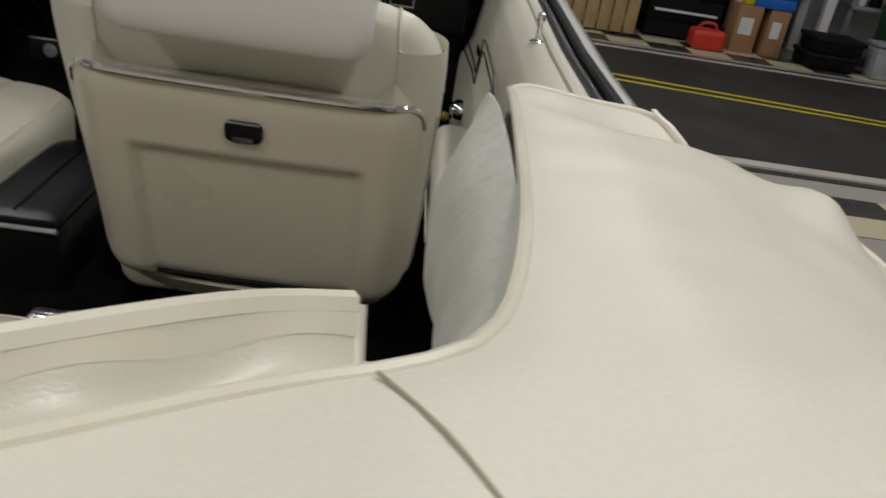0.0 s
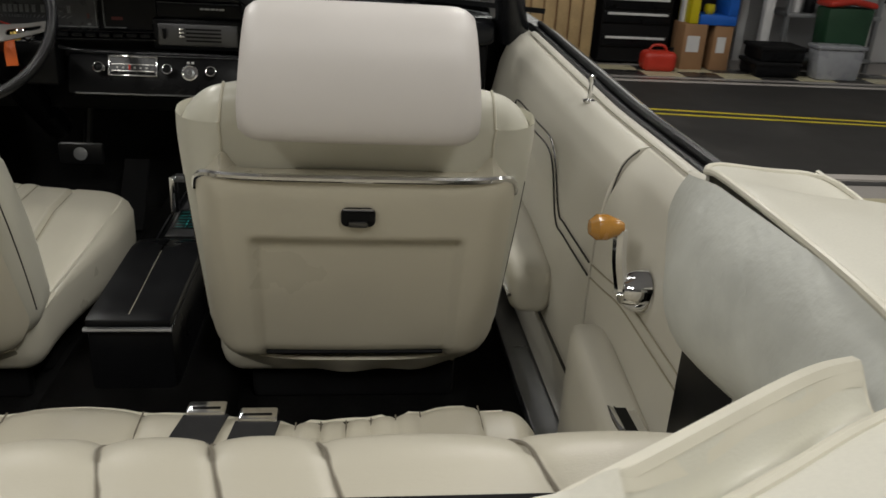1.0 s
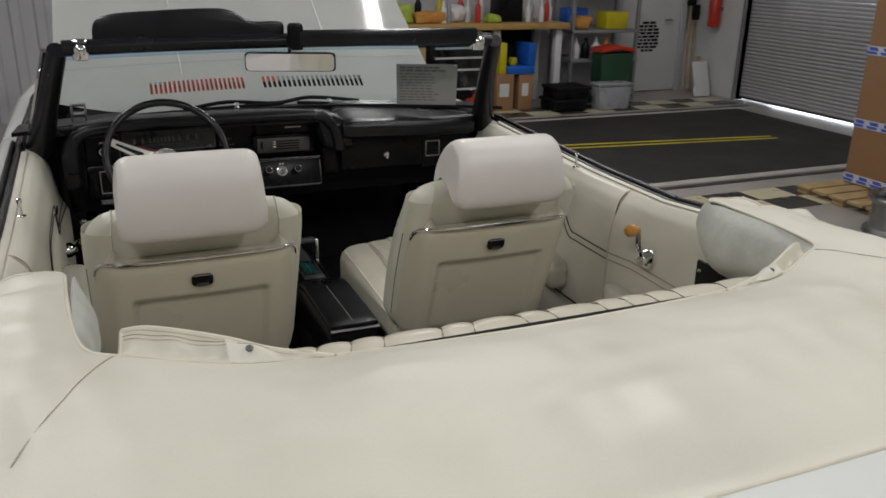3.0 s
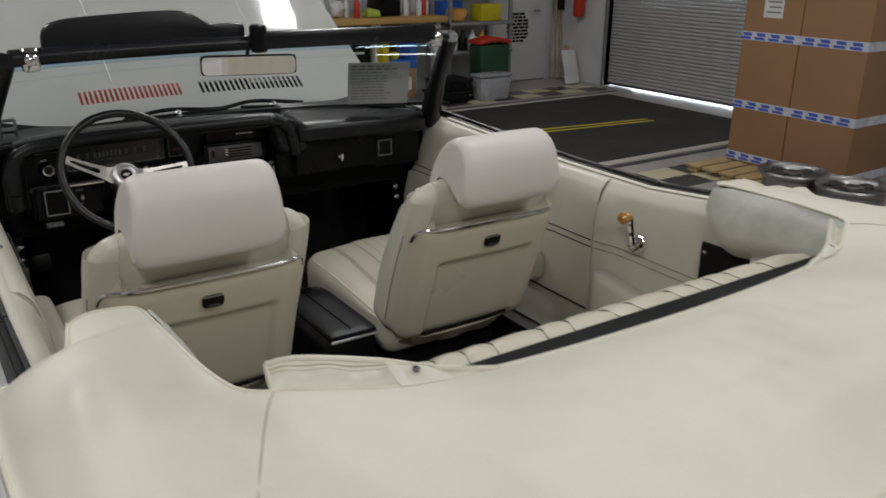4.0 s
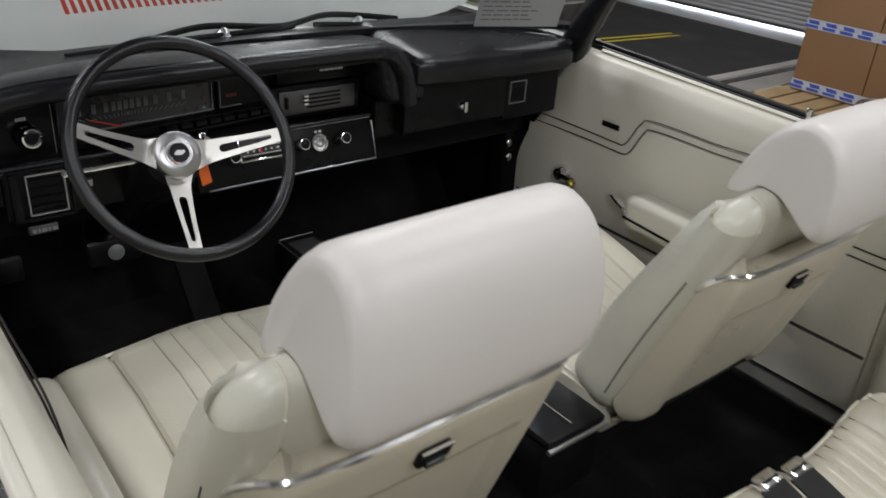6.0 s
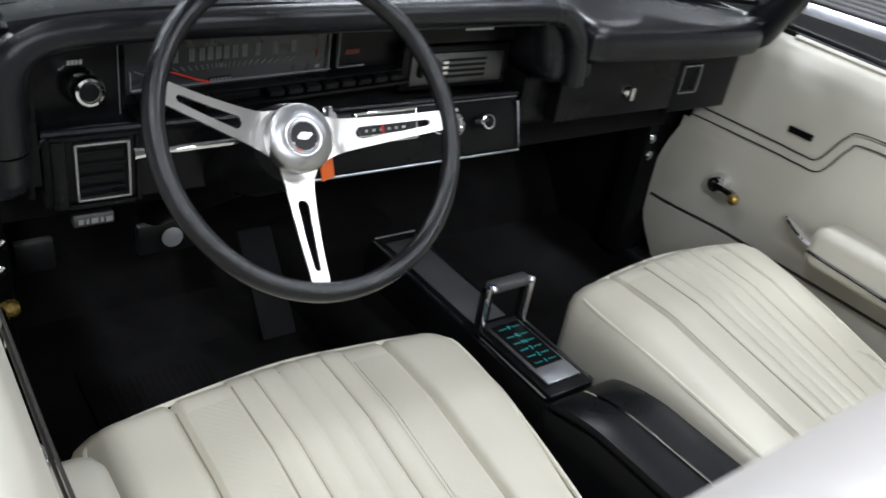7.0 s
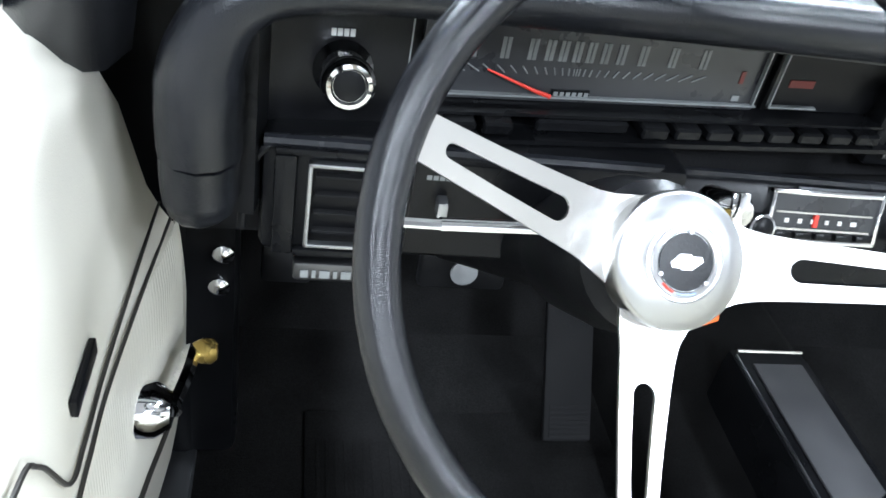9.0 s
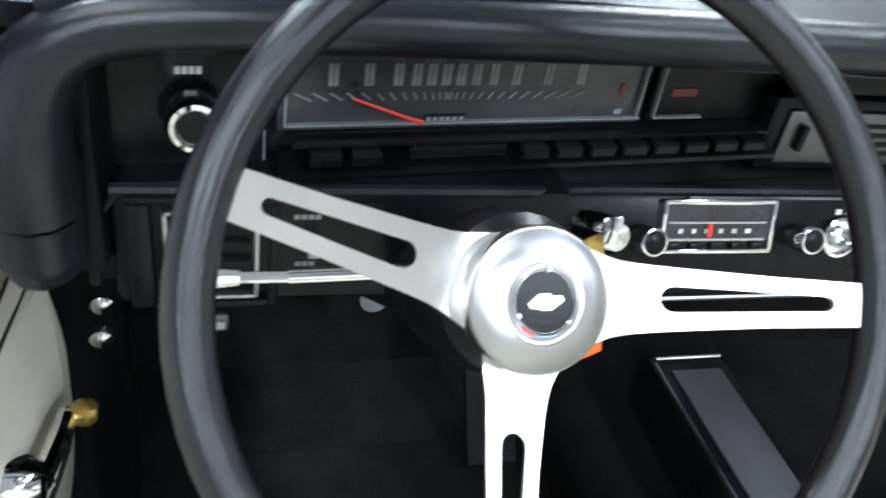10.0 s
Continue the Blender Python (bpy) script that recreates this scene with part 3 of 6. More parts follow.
for k in range(7):
    bottle(2.1 + k * 0.22, 4.98, BT, 0.035, 0.24, (WHITEPL, BLACKPL, YELLOWPL, REDPL, WHITEPL, BLUEPL, WHITEPL)[k], "oil_bottle", "workshop oil bottle at the back of the bench", "bottle")

sh = thing("shelf_rack", "grey steel shelf rack loaded with workshop goods", "shelf")
for x in (3.80, 4.56):
    for y in (4.6, 5.0):
        part("post", box(x, x + 0.035, y, y + 0.035, 0, 1.4, 0.003), GREYSTEEL, sh)
for z in (0.08, 0.42, 0.70, 1.1):
    part("shelf_board", box(3.80, 4.595, 4.58, 5.05, z, z + 0.03, 0.003), GREYSTEEL, sh)
for k, x in enumerate((3.9, 4.02, 4.14, 4.26)):
    bottle(x, 4.68, 0.451, 0.045, 0.2, (WHITEPL, BLACKPL, WHITEPL, TANCLOTH)[k], "container", "workshop container on the steel shelf", "bottle")
tagged(part("yellow_toolbox", box(4.22, 4.48, 4.64, 4.85, 0.731, 0.90, 0.015), YELLOWPL), "yellow and black plastic toolbox on the shelf", "toolbox")
bundle(3.98, 4.75, 0.731, 0.1, 0.08, 0.12, TANCLOTH, "brown cloth heap on the steel shelf")
tagged(part("blue_toolbox", box(3.86, 4.1, 4.8, 4.98, 0.731, 0.93, 0.015), BLUEPL), "blue plastic box at the back of the shelf", "box")
for k, (x, z) in enumerate(((3.44, 0.006), (3.46, 0.122))):
    ck = thing("black_tray", "stacked black plastic tray full of parts", "crate", "stacked black trays")
    part("tray", box(x, x + 0.36, 4.22, 4.52, z, z + 0.11, 0.02), BLACKPL, ck)
    part("rim", box(x - 0.01, x + 0.37, 4.21, 4.53, z + 0.085, z + 0.114, 0.006), BLACKMATT, ck)
bn = thing("wheelie_bin", "dark green bin with an orange-red lid and stuff in it", "bin")
part("bin_body", prism([(-0.16, 0.0), (0.16, 0.0), (0.19, 0.52), (-0.19, 0.52)], 0.2, frame_at((4.20, 4.56, 0.006), (0, -1, 0), (1, 0, 0)), 0.02), GREENBIN, bn)
part("lid", cushion(4.0, 4.40, 4.345, 4.57, 0.522, 0.572, 0.024, (12, 10, 4), lambda p: p + Vector((0, 0, 0.03 * (0.2 - abs(p.x - 4.2)) / 0.2))), REDPL, bn, "orange-red lid")
tb = thing("storage_tub", "cloudy clear plastic storage tub with lid on the floor", "storage tub")
part("tub", prism([(-0.165, 0.0), (0.165, 0.0), (0.19, 0.23), (-0.19, 0.23)], 0.16, frame_at((4.08, 4.335, 0.006), (0, -1, 0), (1, 0, 0)), 0.015), CLEARTUB, tb)
part("lid", box(3.88, 4.28, 4.165, 4.342, 0.236, 0.266, 0.008), CLEARTUB, tb)
fx = thing("fire_extinguisher", "red fire extinguisher hung on the wall", "fire extinguisher")
part("cylinder", lathe([(0.0, 0), (0.06, 0.01), (0.065, 0.03), (0.065, 0.33), (0.03, 0.4), (0.02, 0.44), (0, 0.44)], 16, Matrix.Translation((5.655, 4.75, 0.72))), REDPL, fx)
part("valve", box(5.635, 5.675, 4.71, 4.79, 1.14, 1.19, 0.006), BLACKPL, fx)
part("bracket", box(5.66, 5.738, 4.72, 4.78, 0.9, 0.93), DARKMETAL, fx)
for k, (x, lean, hgt, w) in enumerate(((5.60, 0.05, 0.95, 0.03), (5.66, 0.03, 0.8, 0.025))):
    lt = thing("long_tool", "long wooden-handled tool leaning in the corner", "tool", "leaning tools")
    part("shaft", tube([(x - lean, 4.98, 0.002), (x, 5.08, hgt)], 0.013, 8), WOODPALE, lt)
    part("blade", box(x - 0.05, x + 0.05, 5.05, 5.09, hgt - 0.02, hgt + 0.14, 0.008), BLACKMATT, lt)
for k, (x0, w, h, mt) in enumerate(((5.40, 0.2, 0.1, WHITEPL), (5.47, 0.2, 0.37, WALLPAINT), (5.60, 0.05, 0.42, WOODPALE))):
    mt4 = frame_at((x0, 4.62 + 0.07 * k, 0.004), (0, -1, 0.35), (1, 0, 0))
    tagged(part("offcut_board", box(0, w, 0, h, 0, 0.02, 0.003, m=mt4), mt), "pale offcut board leaning near the wall", "board")

# a low stool with a tray, by the ribbed wall
stl = thing("work_stool", "black padded rolling work stool with a lower tray", "stool")
part("seat", cushion(-1.72, -1.28, 3.75, 4.1, 0.55, 0.62, 0.03, (10, 10, 4)), BLACKPAD, stl)
for x in (-1.65, -1.38):
    for y in (3.8, 4.03):
        part("leg", tube([(x, y, 0.56), (x + (0.03 if x > -1.5 else -0.03), y, 0.05)], 0.012, 8), SATIN, stl)
part("tray", box(-1.7, -1.3, 3.77, 4.06, 0.18, 0.22, 0.008), BLACKPL, stl)
for x in (-1.68, -1.35):
    for y in (3.8, 4.03):
        part("caster", lathe([(0, -0.012), (0.028, -0.01), (0.028, 0.01), (0, 0.012)], 12, frame_at((x, y, 0.029), (1, 0, 0), (0, 1, 0))), RUBBER, stl)

# ---- pallet with tall cartons, alloy wheels on the floor ----
pl = thing("pallet", "low pale timber pallet on the floor", "pallet")
for k in range(5):
    part("deck_board", box(3.52, 4.6, 0.62 + k * 0.135, 0.73 + k * 0.135, 0.036, 0.054, 0.003), WOODPALE, pl)
for y in (0.63, 0.9, 1.18):
    part("bearer", box(3.53, 4.6, y, y + 0.08, 0.0, 0.0355, 0.003), WOODPALE, pl)
for k, (y0, y1) in enumerate(((0.335, 0.785), (0.79, 1.215))):
    bx = thing("tall_carton", "tall brown cardboard carton banded with blue-printed tape", "box", "tall cartons on the pallet")
    part("carton", box(3.87, 4.45, y0, y1, 0.055, 1.72, 0.006), CARDBOARD, bx)
    for z in (0.066, 0.42, 0.87, 1.34):
        tp = part("tape_band", box(3.867, 4.452, y0 - 0.002, y1 + 0.002, z, z + 0.055), TAPE, bx, "clear tape printed in blue", smooth=False)
        for j in range(4):
            yy = y0 + 0.03 + j * 0.105
            part("printed_mark", join(prism([(yy, z + 0.028), (yy + 0.062, z + 0.028), (yy + 0.072, z + 0.048), (yy + 0.010, z + 0.048)], 0.0015, frame_at((3.867, 0, 0), (-1, 0, 0), (0, 1, 0)) @ Matrix.Diagonal((1, -1, 1, 1))), prism([(yy + 0.004, z + 0.006), (yy + 0.080, z + 0.006), (yy + 0.088, z + 0.022), (yy + 0.012, z + 0.022)], 0.0015, frame_at((3.867, 0, 0), (-1, 0, 0), (0, 1, 0)) @ Matrix.Diagonal((1, -1, 1, 1)))), TAPEINK, tp, smooth=False)
    if k == 1:
        lb = part("paper_label", box(3.867, 3.87, 0.93, 1.07, 1.02, 1.22), WHITEPL, bx, "white shipping label", smooth=False)
        for j in range(5):
            part("printed_bar", box(3.866, 3.867, 0.945, 1.05 - 0.02 * (j % 2), 1.05 + 0.032 * j, 1.06 + 0.032 * j), PRINT, lb, smooth=False)


def alloy(x, y, z):
    w = thing("alloy_wheel", "bare worn alloy wheel rim lying flat on the floor", "wheel rim", "loose alloy rims", at=(x, y, z))
    part("barrel", lathe([(0.17, 0.0), (0.195, 0.0), (0.2, 0.01), (0.195, 0.025), (0.17, 0.04), (0.165, 0.1), (0.17, 0.17), (0.195, 0.19), (0.2, 0.205), (0.195, 0.215),
                          (0.185, 0.212), (0.165, 0.19), (0.15, 0.1), (0.155, 0.03), (0.17, 0.0)], 36), ALLOY, w)
    for k in range(5):
        a = k * 2 * math.pi / 5
        m = Matrix.Rotation(a, 4, "Z")
        part("spoke", prism([(0.03, -0.03), (0.165, -0.022), (0.165, 0.022), (0.03, 0.03)], 0.03, m @ Matrix.Translation((0, 0, 0.165)), 0.006), DARKMETAL, w)
    part("hub", lathe([(0.03, 0.15), (0.055, 0.155), (0.055, 0.2), (0.035, 0.207), (0.03, 0.15)], 20), ALLOY, w)
    return w


aw = alloy(3.42, 0.34 - 0.0, 0.0)
aw.location = (3.42, 0.40, 0)
copy_thing(aw, Matrix.Translation((3.41, 0.02, 0)))

# checker tiles laid flush in two strips
tile_a = box(-0.1495, 0.1495, -0.1, 0.1, 0.0, 0.004, 0.001, 1)
me_a = bpy.data.meshes.new("tile")
tile_a.to_mesh(me_a)
me_b = me_a.copy()
me_a.materials.append(TILEBLACK)
me_b.materials.append(TILECREAM)
tile_a.free()
for ystart, rows, x0, cols in ((0.985, 2, 1.2, 13), (4.13, 2, 1.5, 14)):
    for r in range(rows):
        for c in range(cols):
            to = new("tile", me_a if (r + c) % 2 else me_b)
            to.location = (x0 + c * 0.302, ystart + 0.1 + r * 0.203, 0.001)
            to.parent = floor_ob


# ---- the car: body, doors, glass, dashboard ----
car = thing("convertible_car", "white two-door convertible with open top and raised hood", "car")


def belt(y):
    """Height of the door's upper edge along the car."""
    if y > -0.5:
        return 0.787 + 0.03 * min(1.0, max(0.0, (y + 0.5) / 0.75))
    if y > -0.85:
        return 0.787
    return 0.787 + 0.05 * min(1.0, (-0.85 - y) / 0.5)


def side_skin(y0, y1, n, s):
    """The outer skin of one side between two stations."""
    def f(u, v):
        y = y0 + (y1 - y0) * u
        b = belt(y)
        tp = 1.0 - 0.10 * max(0.0, (y - 1.3)) - 0.16 * max(0.0, -2.1 - y)
        pr = [(0.83, 0.20), (0.885, 0.235), (0.925, 0.40), (0.935, 0.55), (0.93, 0.66), (0.912, b - 0.07), (0.892, b - 0.03), (0.878, b - 0.008), (0.862, b - 0.002), (0.836, b - 0.006)]
        k = v * (len(pr) - 1)
        i = min(int(k), len(pr) - 2)
        t = k - i
        x = pr[i][0] * (1 - t) + pr[i + 1][0] * t
        z = pr[i][1] * (1 - t) + pr[i + 1][1] * t
        return (s * x * tp, y, z)
    return sheet(f, n, 18, 0.012 * s)


def inward(y, z):
    """How far the door panel's lower front swells into the cabin."""
    a = max(0.0, min(1.0, (y - 0.10) / 0.20))
    b = max(0.0, min(1.0, (0.66 - z) / 0.08))
    return 0.022 * a * a * (3 - 2 * a) * b * b * (3 - 2 * b)


for s in (1, -1):
    d = part("door", side_skin(-0.845, 0.41, 14, s), PAINT, car, "white painted long door")
    # the upholstered inner face of the door
    def dpanel(u, v, s=s):
        pr = [(0.752, 0.235), (0.738, 0.30), (0.730, 0.385), (0.727, 0.48), (0.726, 0.58), (0.728, 0.66), (0.737, 0.72), (0.752, 0.76), (0.772, 0.781), (0.798, 0.787)]
        k = v * (len(pr) - 1)
        i = min(int(k), len(pr) - 2)
        t = k - i
        x = pr[i][0] * (1 - t) + pr[i + 1][0] * t
        z = pr[i][1] * (1 - t) + pr[i + 1][1] * t
        yf = 0.334 if z < 0.47 else 0.334 - 0.059 * ((z - 0.47) / 0.15) ** 1.5 if z < 0.62 else 0.275 - 0.06 * ((z - 0.62) / 0.17)
        if z < 0.33:
            yf -= 0.05 * ((0.33 - z) / 0.1)
        y = -0.705 + (yf + 0.705) * u
        x -= inward(y, z)
        z += (belt(y) - 0.787) * max(0.0, (z - 0.6) / 0.187)
        return (s * x, y, z)
    part("door_panel", sheet(dpanel, 26, 30, -0.012 * s), PANEL, d, "cream vinyl inner door panel")
    part("door_top", sheet(lambda u, v, s=s: (s * (0.790 + 0.019 * v), -0.84 + u, belt(-0.84 + u) + 0.001 + 0.006 * math.sin(math.pi * (0.12 + 0.80 * v))), 14, 8, -0.02 * s), PANEL, d)
    part("weatherstrip", join(tube([(s * 0.812, -0.845 + 1.12 * k / 16, belt(-0.845 + 1.12 * k / 16) + 0.003) for k in range(17)], 0.0055, 8), tube([(s * 0.836, -0.845 + 1.12 * k / 16, belt(-0.845 + 1.12 * k / 16) + 0.007) for k in range(17)], 0.0072, 8),
        sheet(lambda u, v, s=s: (s * (0.81 + 0.028 * v), -0.845 + 1.12 * u, belt(-0.845 + 1.12 * u) + 0.0005), 16, 1, -0.006 * s)), RUBBER, d, "black rubber window seal")
    part("belt_trim", tube([(s * 0.897, -0.845 + 1.2 * k / 16, belt(-0.845 + 1.2 * k / 16) - 0.034) for k in range(17)], 0.0055, 6), CHROME, d, "thin bright trim")
    # dark piping lines pressed into the panel, stepped upwards round the armrest
    for off in (0.0, -0.021):
        ln = [(s * (0.7255 - inward(0.276, 0.628 + off)), 0.276 - off * 0.5, 0.628 + off), (s * (0.7245 - inward(0.19, 0.627 + off)), 0.19, 0.627 + off), (s * 0.7245, 0.08, 0.625 + off), (s * 0.7245, 0.02, 0.624 + off), (s * 0.7245, -0.015 + off * 0.6, 0.63 + off), (s * 0.7255, -0.05 + off * 0.6, 0.69 + off),
              (s * 0.7265, -0.085 + off * 0.3, 0.708 + off), (s * 0.7275, -0.25, 0.708 + off), (s * 0.7265, -0.41 - off * 0.3, 0.703 + off), (s * 0.7245, -0.50 - off * 0.6, 0.615 + off), (s * 0.7245, -0.55, 0.607 + off), (s * 0.7245, -0.703, 0.606 + off)]
        part("piping_line", tube(smooth_line(ln, 6), 0.0016, 6), STRIPEBLACK, d, "dark piping line")
    part("lower_line", tube([(s * (0.7285 - inward(0.322 - k * 0.0365, 0.392)), 0.322 - k * 0.0365, 0.392 - 0.0003 * k) for k in range(29)], 0.0030, 6), STRIPEBLACK, d)
    def insert(u, v, s=s):
        y = -0.70 + 1.0 * u
        top = 0.598 if y > -0.02 else 0.598 + 0.078 * min(1.0, (-0.02 - y) / 0.06) if y > -0.41 else 0.676 - 0.092 * min(1.0, (-0.41 - y) / 0.09)
        z = 0.398 + (top - 0.398) * v
        x = 0.7268 if z < 0.62 else 0.7268 + 0.004 * (z - 0.62) / 0.06
        x += 0.003 * max(0.0, (0.46 - z) / 0.07) - inward(y, z)
        return (s * (x - 0.0009 + 0.0009 * (round(u * 332) % 2)), y, z)
    part("ribbed_insert", sheet(insert, 332, 8, -0.002 * s), PANEL, d, "finely ribbed cream vinyl insert", smooth=False)
    part("door_slot", box(s * 0.7255 - 0.0022, s * 0.7255 + 0.0022, 0.012, 0.066, 0.655, 0.668, 0.001), BLACKPL, d, "small dark inlet")
    # window crank
    kn = 0.072 if s < 0 else -0.068
    part("crank_boss", lathe([(0.0, 0.032), (0.016, 0.03), (0.024, 0.018), (0.026, 0.0)], 18, frame_at((s * 0.727, 0.167, 0.490), (-s, 0, 0), (0, 1, 0))), CHROME, d)
    part("crank_arm", tube(smooth_line([(s * 0.70, 0.167, 0.490), (s * 0.692, 0.167 + kn * 0.5, 0.495), (s * 0.69, 0.167 + kn, 0.49)], 5), [0.012] + [0.009] * 9 + [0.008], 8), CHROME, d, "chrome window crank")
    part("crank_knob", lathe([(0.006, 0), (0.009, 0.004), (0.012, 0.010), (0.012, 0.019), (0.008, 0.024), (0, 0.025)], 18, frame_at((s * 0.69, 0.167 + kn, 0.49), (-s, 0, 0), (0, 1, 0))), BRASS, d, "brass-coloured knob")
    # pull handle and armrest
    part("door_latch_handle", tube(smooth_line([(s * 0.722, 0.0, 0.499), (s * 0.708, -0.02, 0.496), (s * 0.70, -0.06, 0.482), (s * 0.71, -0.095, 0.472)], 6), [0.006] * 6 + [0.010] * 7 + [0.011] * 6, 8, flat=0.6), CHROME, d, "chrome pull handle")

    def arm(p, s=s):
        t = (-0.09 - p.y) / 0.42
        return Vector((p.x, p.y, p.z - 0.035 * max(0, t) + 0.012 * math.sin(max(0, min(1, t)) * 3.1)))
    part("armrest", cushion(min(s * 0.655, s * 0.735), max(s * 0.655, s * 0.735), -0.51, -0.088, 0.445, 0.537, 0.028, (6, 18, 8), arm), PANEL, d, "padded cream armrest")
    part("armrest_trim", tube(smooth_line([(s * 0.654, -0.10, 0.483), (s * 0.650, -0.3, 0.472), (s * 0.654, -0.50, 0.452)], 6), 0.004, 6), CHROME, d)
    part("lock_pin", join(lathe([(0.011, 0), (0.011, 0.003), (0.004, 0.005), (0.0035, 0.03), (0.006, 0.034), (0.006, 0.044), (0, 0.047)], 12, Matrix.Translation((s * 0.778, -0.425, 0.785)))), CHROME, d, "chrome lock pin")
    part("outer_handle", join(tube(smooth_line([(s * 0.925, -0.66, 0.68), (s * 0.965, -0.665, 0.69), (s * 0.975, -0.71, 0.692), (s * 0.972, -0.77, 0.688), (s * 0.93, -0.785, 0.68)], 6), 0.011, 8), box(min(s * 0.915, s * 0.95), max(s * 0.915, s * 0.95), -0.80, -0.75, 0.665, 0.695, 0.008)), CHROME, d, "chrome outer door handle")

    # the rear side panel beside the back seat
    q = part("quarter_panel", side_skin(-2.72, -0.851, 22, s), PAINT, car, "white painted rear wing")

    def qpanel(u, v, s=s):
        pr = [(0.752, 0.235), (0.745, 0.34), (0.745, 0.5), (0.745, 0.62), (0.752, 0.70), (0.764, 0.755), (0.785, 0.783), (0.798, 0.788)]
        k = v * (len(pr) - 1)
        i = min(int(k), len(pr) - 2)
        t = k - i
        x = pr[i][0] * (1 - t) + pr[i + 1][0] * t
        z = pr[i][1] * (1 - t) + pr[i + 1][1] * t
        y = -1.30 + 0.592 * u
        e = max(0.0, min(1.0, (-0.708 - y) / 0.10))
        e = e * e * (3 - 2 * e)
        x = min(x, 0.796) - (1 - e) * (0.017 if z < 0.7 else 0.017 * max(0.0, (0.787 - z) / 0.087))
        return (s * x, y, z + (belt(y) - 0.787) * max(0.0, (z - 0.6) / 0.187))
    part("side_trim", sheet(qpanel, 30, 20, -0.012 * s), PANEL, q, "cream vinyl rear side trim")
    part("trim_edge", tube(smooth_line([(s * 0.775, -0.7065, 0.780), (s * 0.748, -0.7065, 0.74), (s * 0.731, -0.7065, 0.60), (s * 0.733, -0.7065, 0.40)], 5), 0.0012, 6), STRIPEBLACK if s > 0 else SEAMCREASE, q)
    for off in (0.0, -0.021):
        part("piping_line", tube(smooth_line([(s * 0.7262, -0.712, 0.606 + off), (s * 0.7345, -0.757, 0.606 + off), (s * 0.7432, -0.808, 0.606 + off), (s * 0.7435, -0.95, 0.605 + off), (s * 0.7435, -1.085 + off, 0.604 + off)], 5), 0.0013, 6), SEAMCREASE, q, "pressed grey line")
    part("weatherstrip", join(tube([(s * 0.812, -0.851 - 0.42 * k / 8, belt(-0.851 - 0.42 * k / 8) + 0.003) for k in range(9)], 0.0055, 8), tube([(s * 0.836, -0.851 - 0.42 * k / 8, belt(-0.851 - 0.42 * k / 8) + 0.007) for k in range(9)], 0.0072, 8),
        sheet(lambda u, v, s=s: (s * (0.81 + 0.028 * v), -1.271 + 0.42 * u, belt(-1.271 + 0.42 * u) + 0.0005), 8, 1, -0.006 * s)), RUBBER, q)
    part("trim_top", sheet(lambda u, v, s=s: (s * (0.790 + 0.019 * v), -1.30 + 0.4585 * u, belt(-1.30 + 0.4585 * u) + 0.001 + 0.006 * math.sin(math.pi * (0.12 + 0.80 * v))), 8, 8, -0.02 * s), PANEL, q)
    part("belt_trim", tube([(s * 0.897, -0.851 - 0.9 * k / 8, belt(-0.851 - 0.9 * k / 8) - 0.034) for k in range(9)], 0.0055, 6), CHROME, q)
    # window crank, its knob upwards
    part("crank_boss", lathe([(0.0, 0.034), (0.017, 0.032), (0.026, 0.018), (0.029, 0.0)], 18, frame_at((s * 0.746, -0.876, 0.643), (-s, 0, 0), (0, 1, 0))), CHROME, q)
    ky_, kz_ = (0.008, 0.080) if s > 0 else (0.02, -0.078)
    part("crank_arm", tube(smooth_line([(s * 0.716, -0.876, 0.643), (s * 0.708, -0.876 + ky_ * 0.4, 0.643 + kz_ * 0.5), (s * 0.706, -0.876 + ky_, 0.643 + kz_)], 5), [0.013] + [0.0095] * 9 + [0.009], 8), CHROME, q, "chrome window crank")
    part("crank_knob", lathe([(0.007, -0.002), (0.011, 0.005), (0.0165, 0.019), (0.0165, 0.032), (0.009, 0.041), (0, 0.042)], 16, frame_at((s * 0.706, -0.876 + ky_, 0.643 + kz_ * 1.04), (-s, 0, 0), (0, 1, 0))), AMBER, q, "amber plastic knob")

    # moulded armrest block with ashtray
    def rarm(p, s=s):
        k = max(0.0, (p.z - 0.40) / 0.13)
        return Vector((p.x, p.y, p.z - 0.15 * k * max(0.0, (-0.76 - p.y))))
    part("rear_armrest", cushion(min(s * 0.692, s * 0.752), max(s * 0.692, s * 0.752), -1.30, -0.735, 0.24, 0.53, 0.022, (6, 20, 12), rarm), PANEL, q, "moulded cream armrest block")
    part("ashtray", join(box(min(s * 0.701, s * 0.737), max(s * 0.701, s * 0.737), -1.015, -0.890, 0.488, 0.5035, 0.003), ), CHROME, q, "chrome ashtray lid")
    part("ashtray_slot", box(min(s * 0.709, s * 0.724), max(s * 0.709, s * 0.724), -1.005, -0.905, 0.5030, 0.5044), BLACKPL, q)
    # black panel over the folded top's hinge, with screws
    bp = part("hinge_cover", box(min(s * 0.69, s * 0.70), max(s * 0.69, s * 0.70), -1.30, -1.12, 0.52, 0.735, 0.012), BLACKPL, q, "black hinge cover panel")
    for yy, zz in ((-1.135, 0.71), (-1.14, 0.56), (-1.27, 0.69), (-1.2, 0.545)):
        part("screw", lathe([(0.006, 0), (0.005, 0.003), (0, 0.004)], 10, frame_at((s * 0.69, yy, zz), (-s, 0, 0), (0, 1, 0))), CHROME, bp)
    # front wing and wheel
    part("front_wing", side_skin(0.416, 2.25, 18, s), PAINT, car, "white painted front wing")
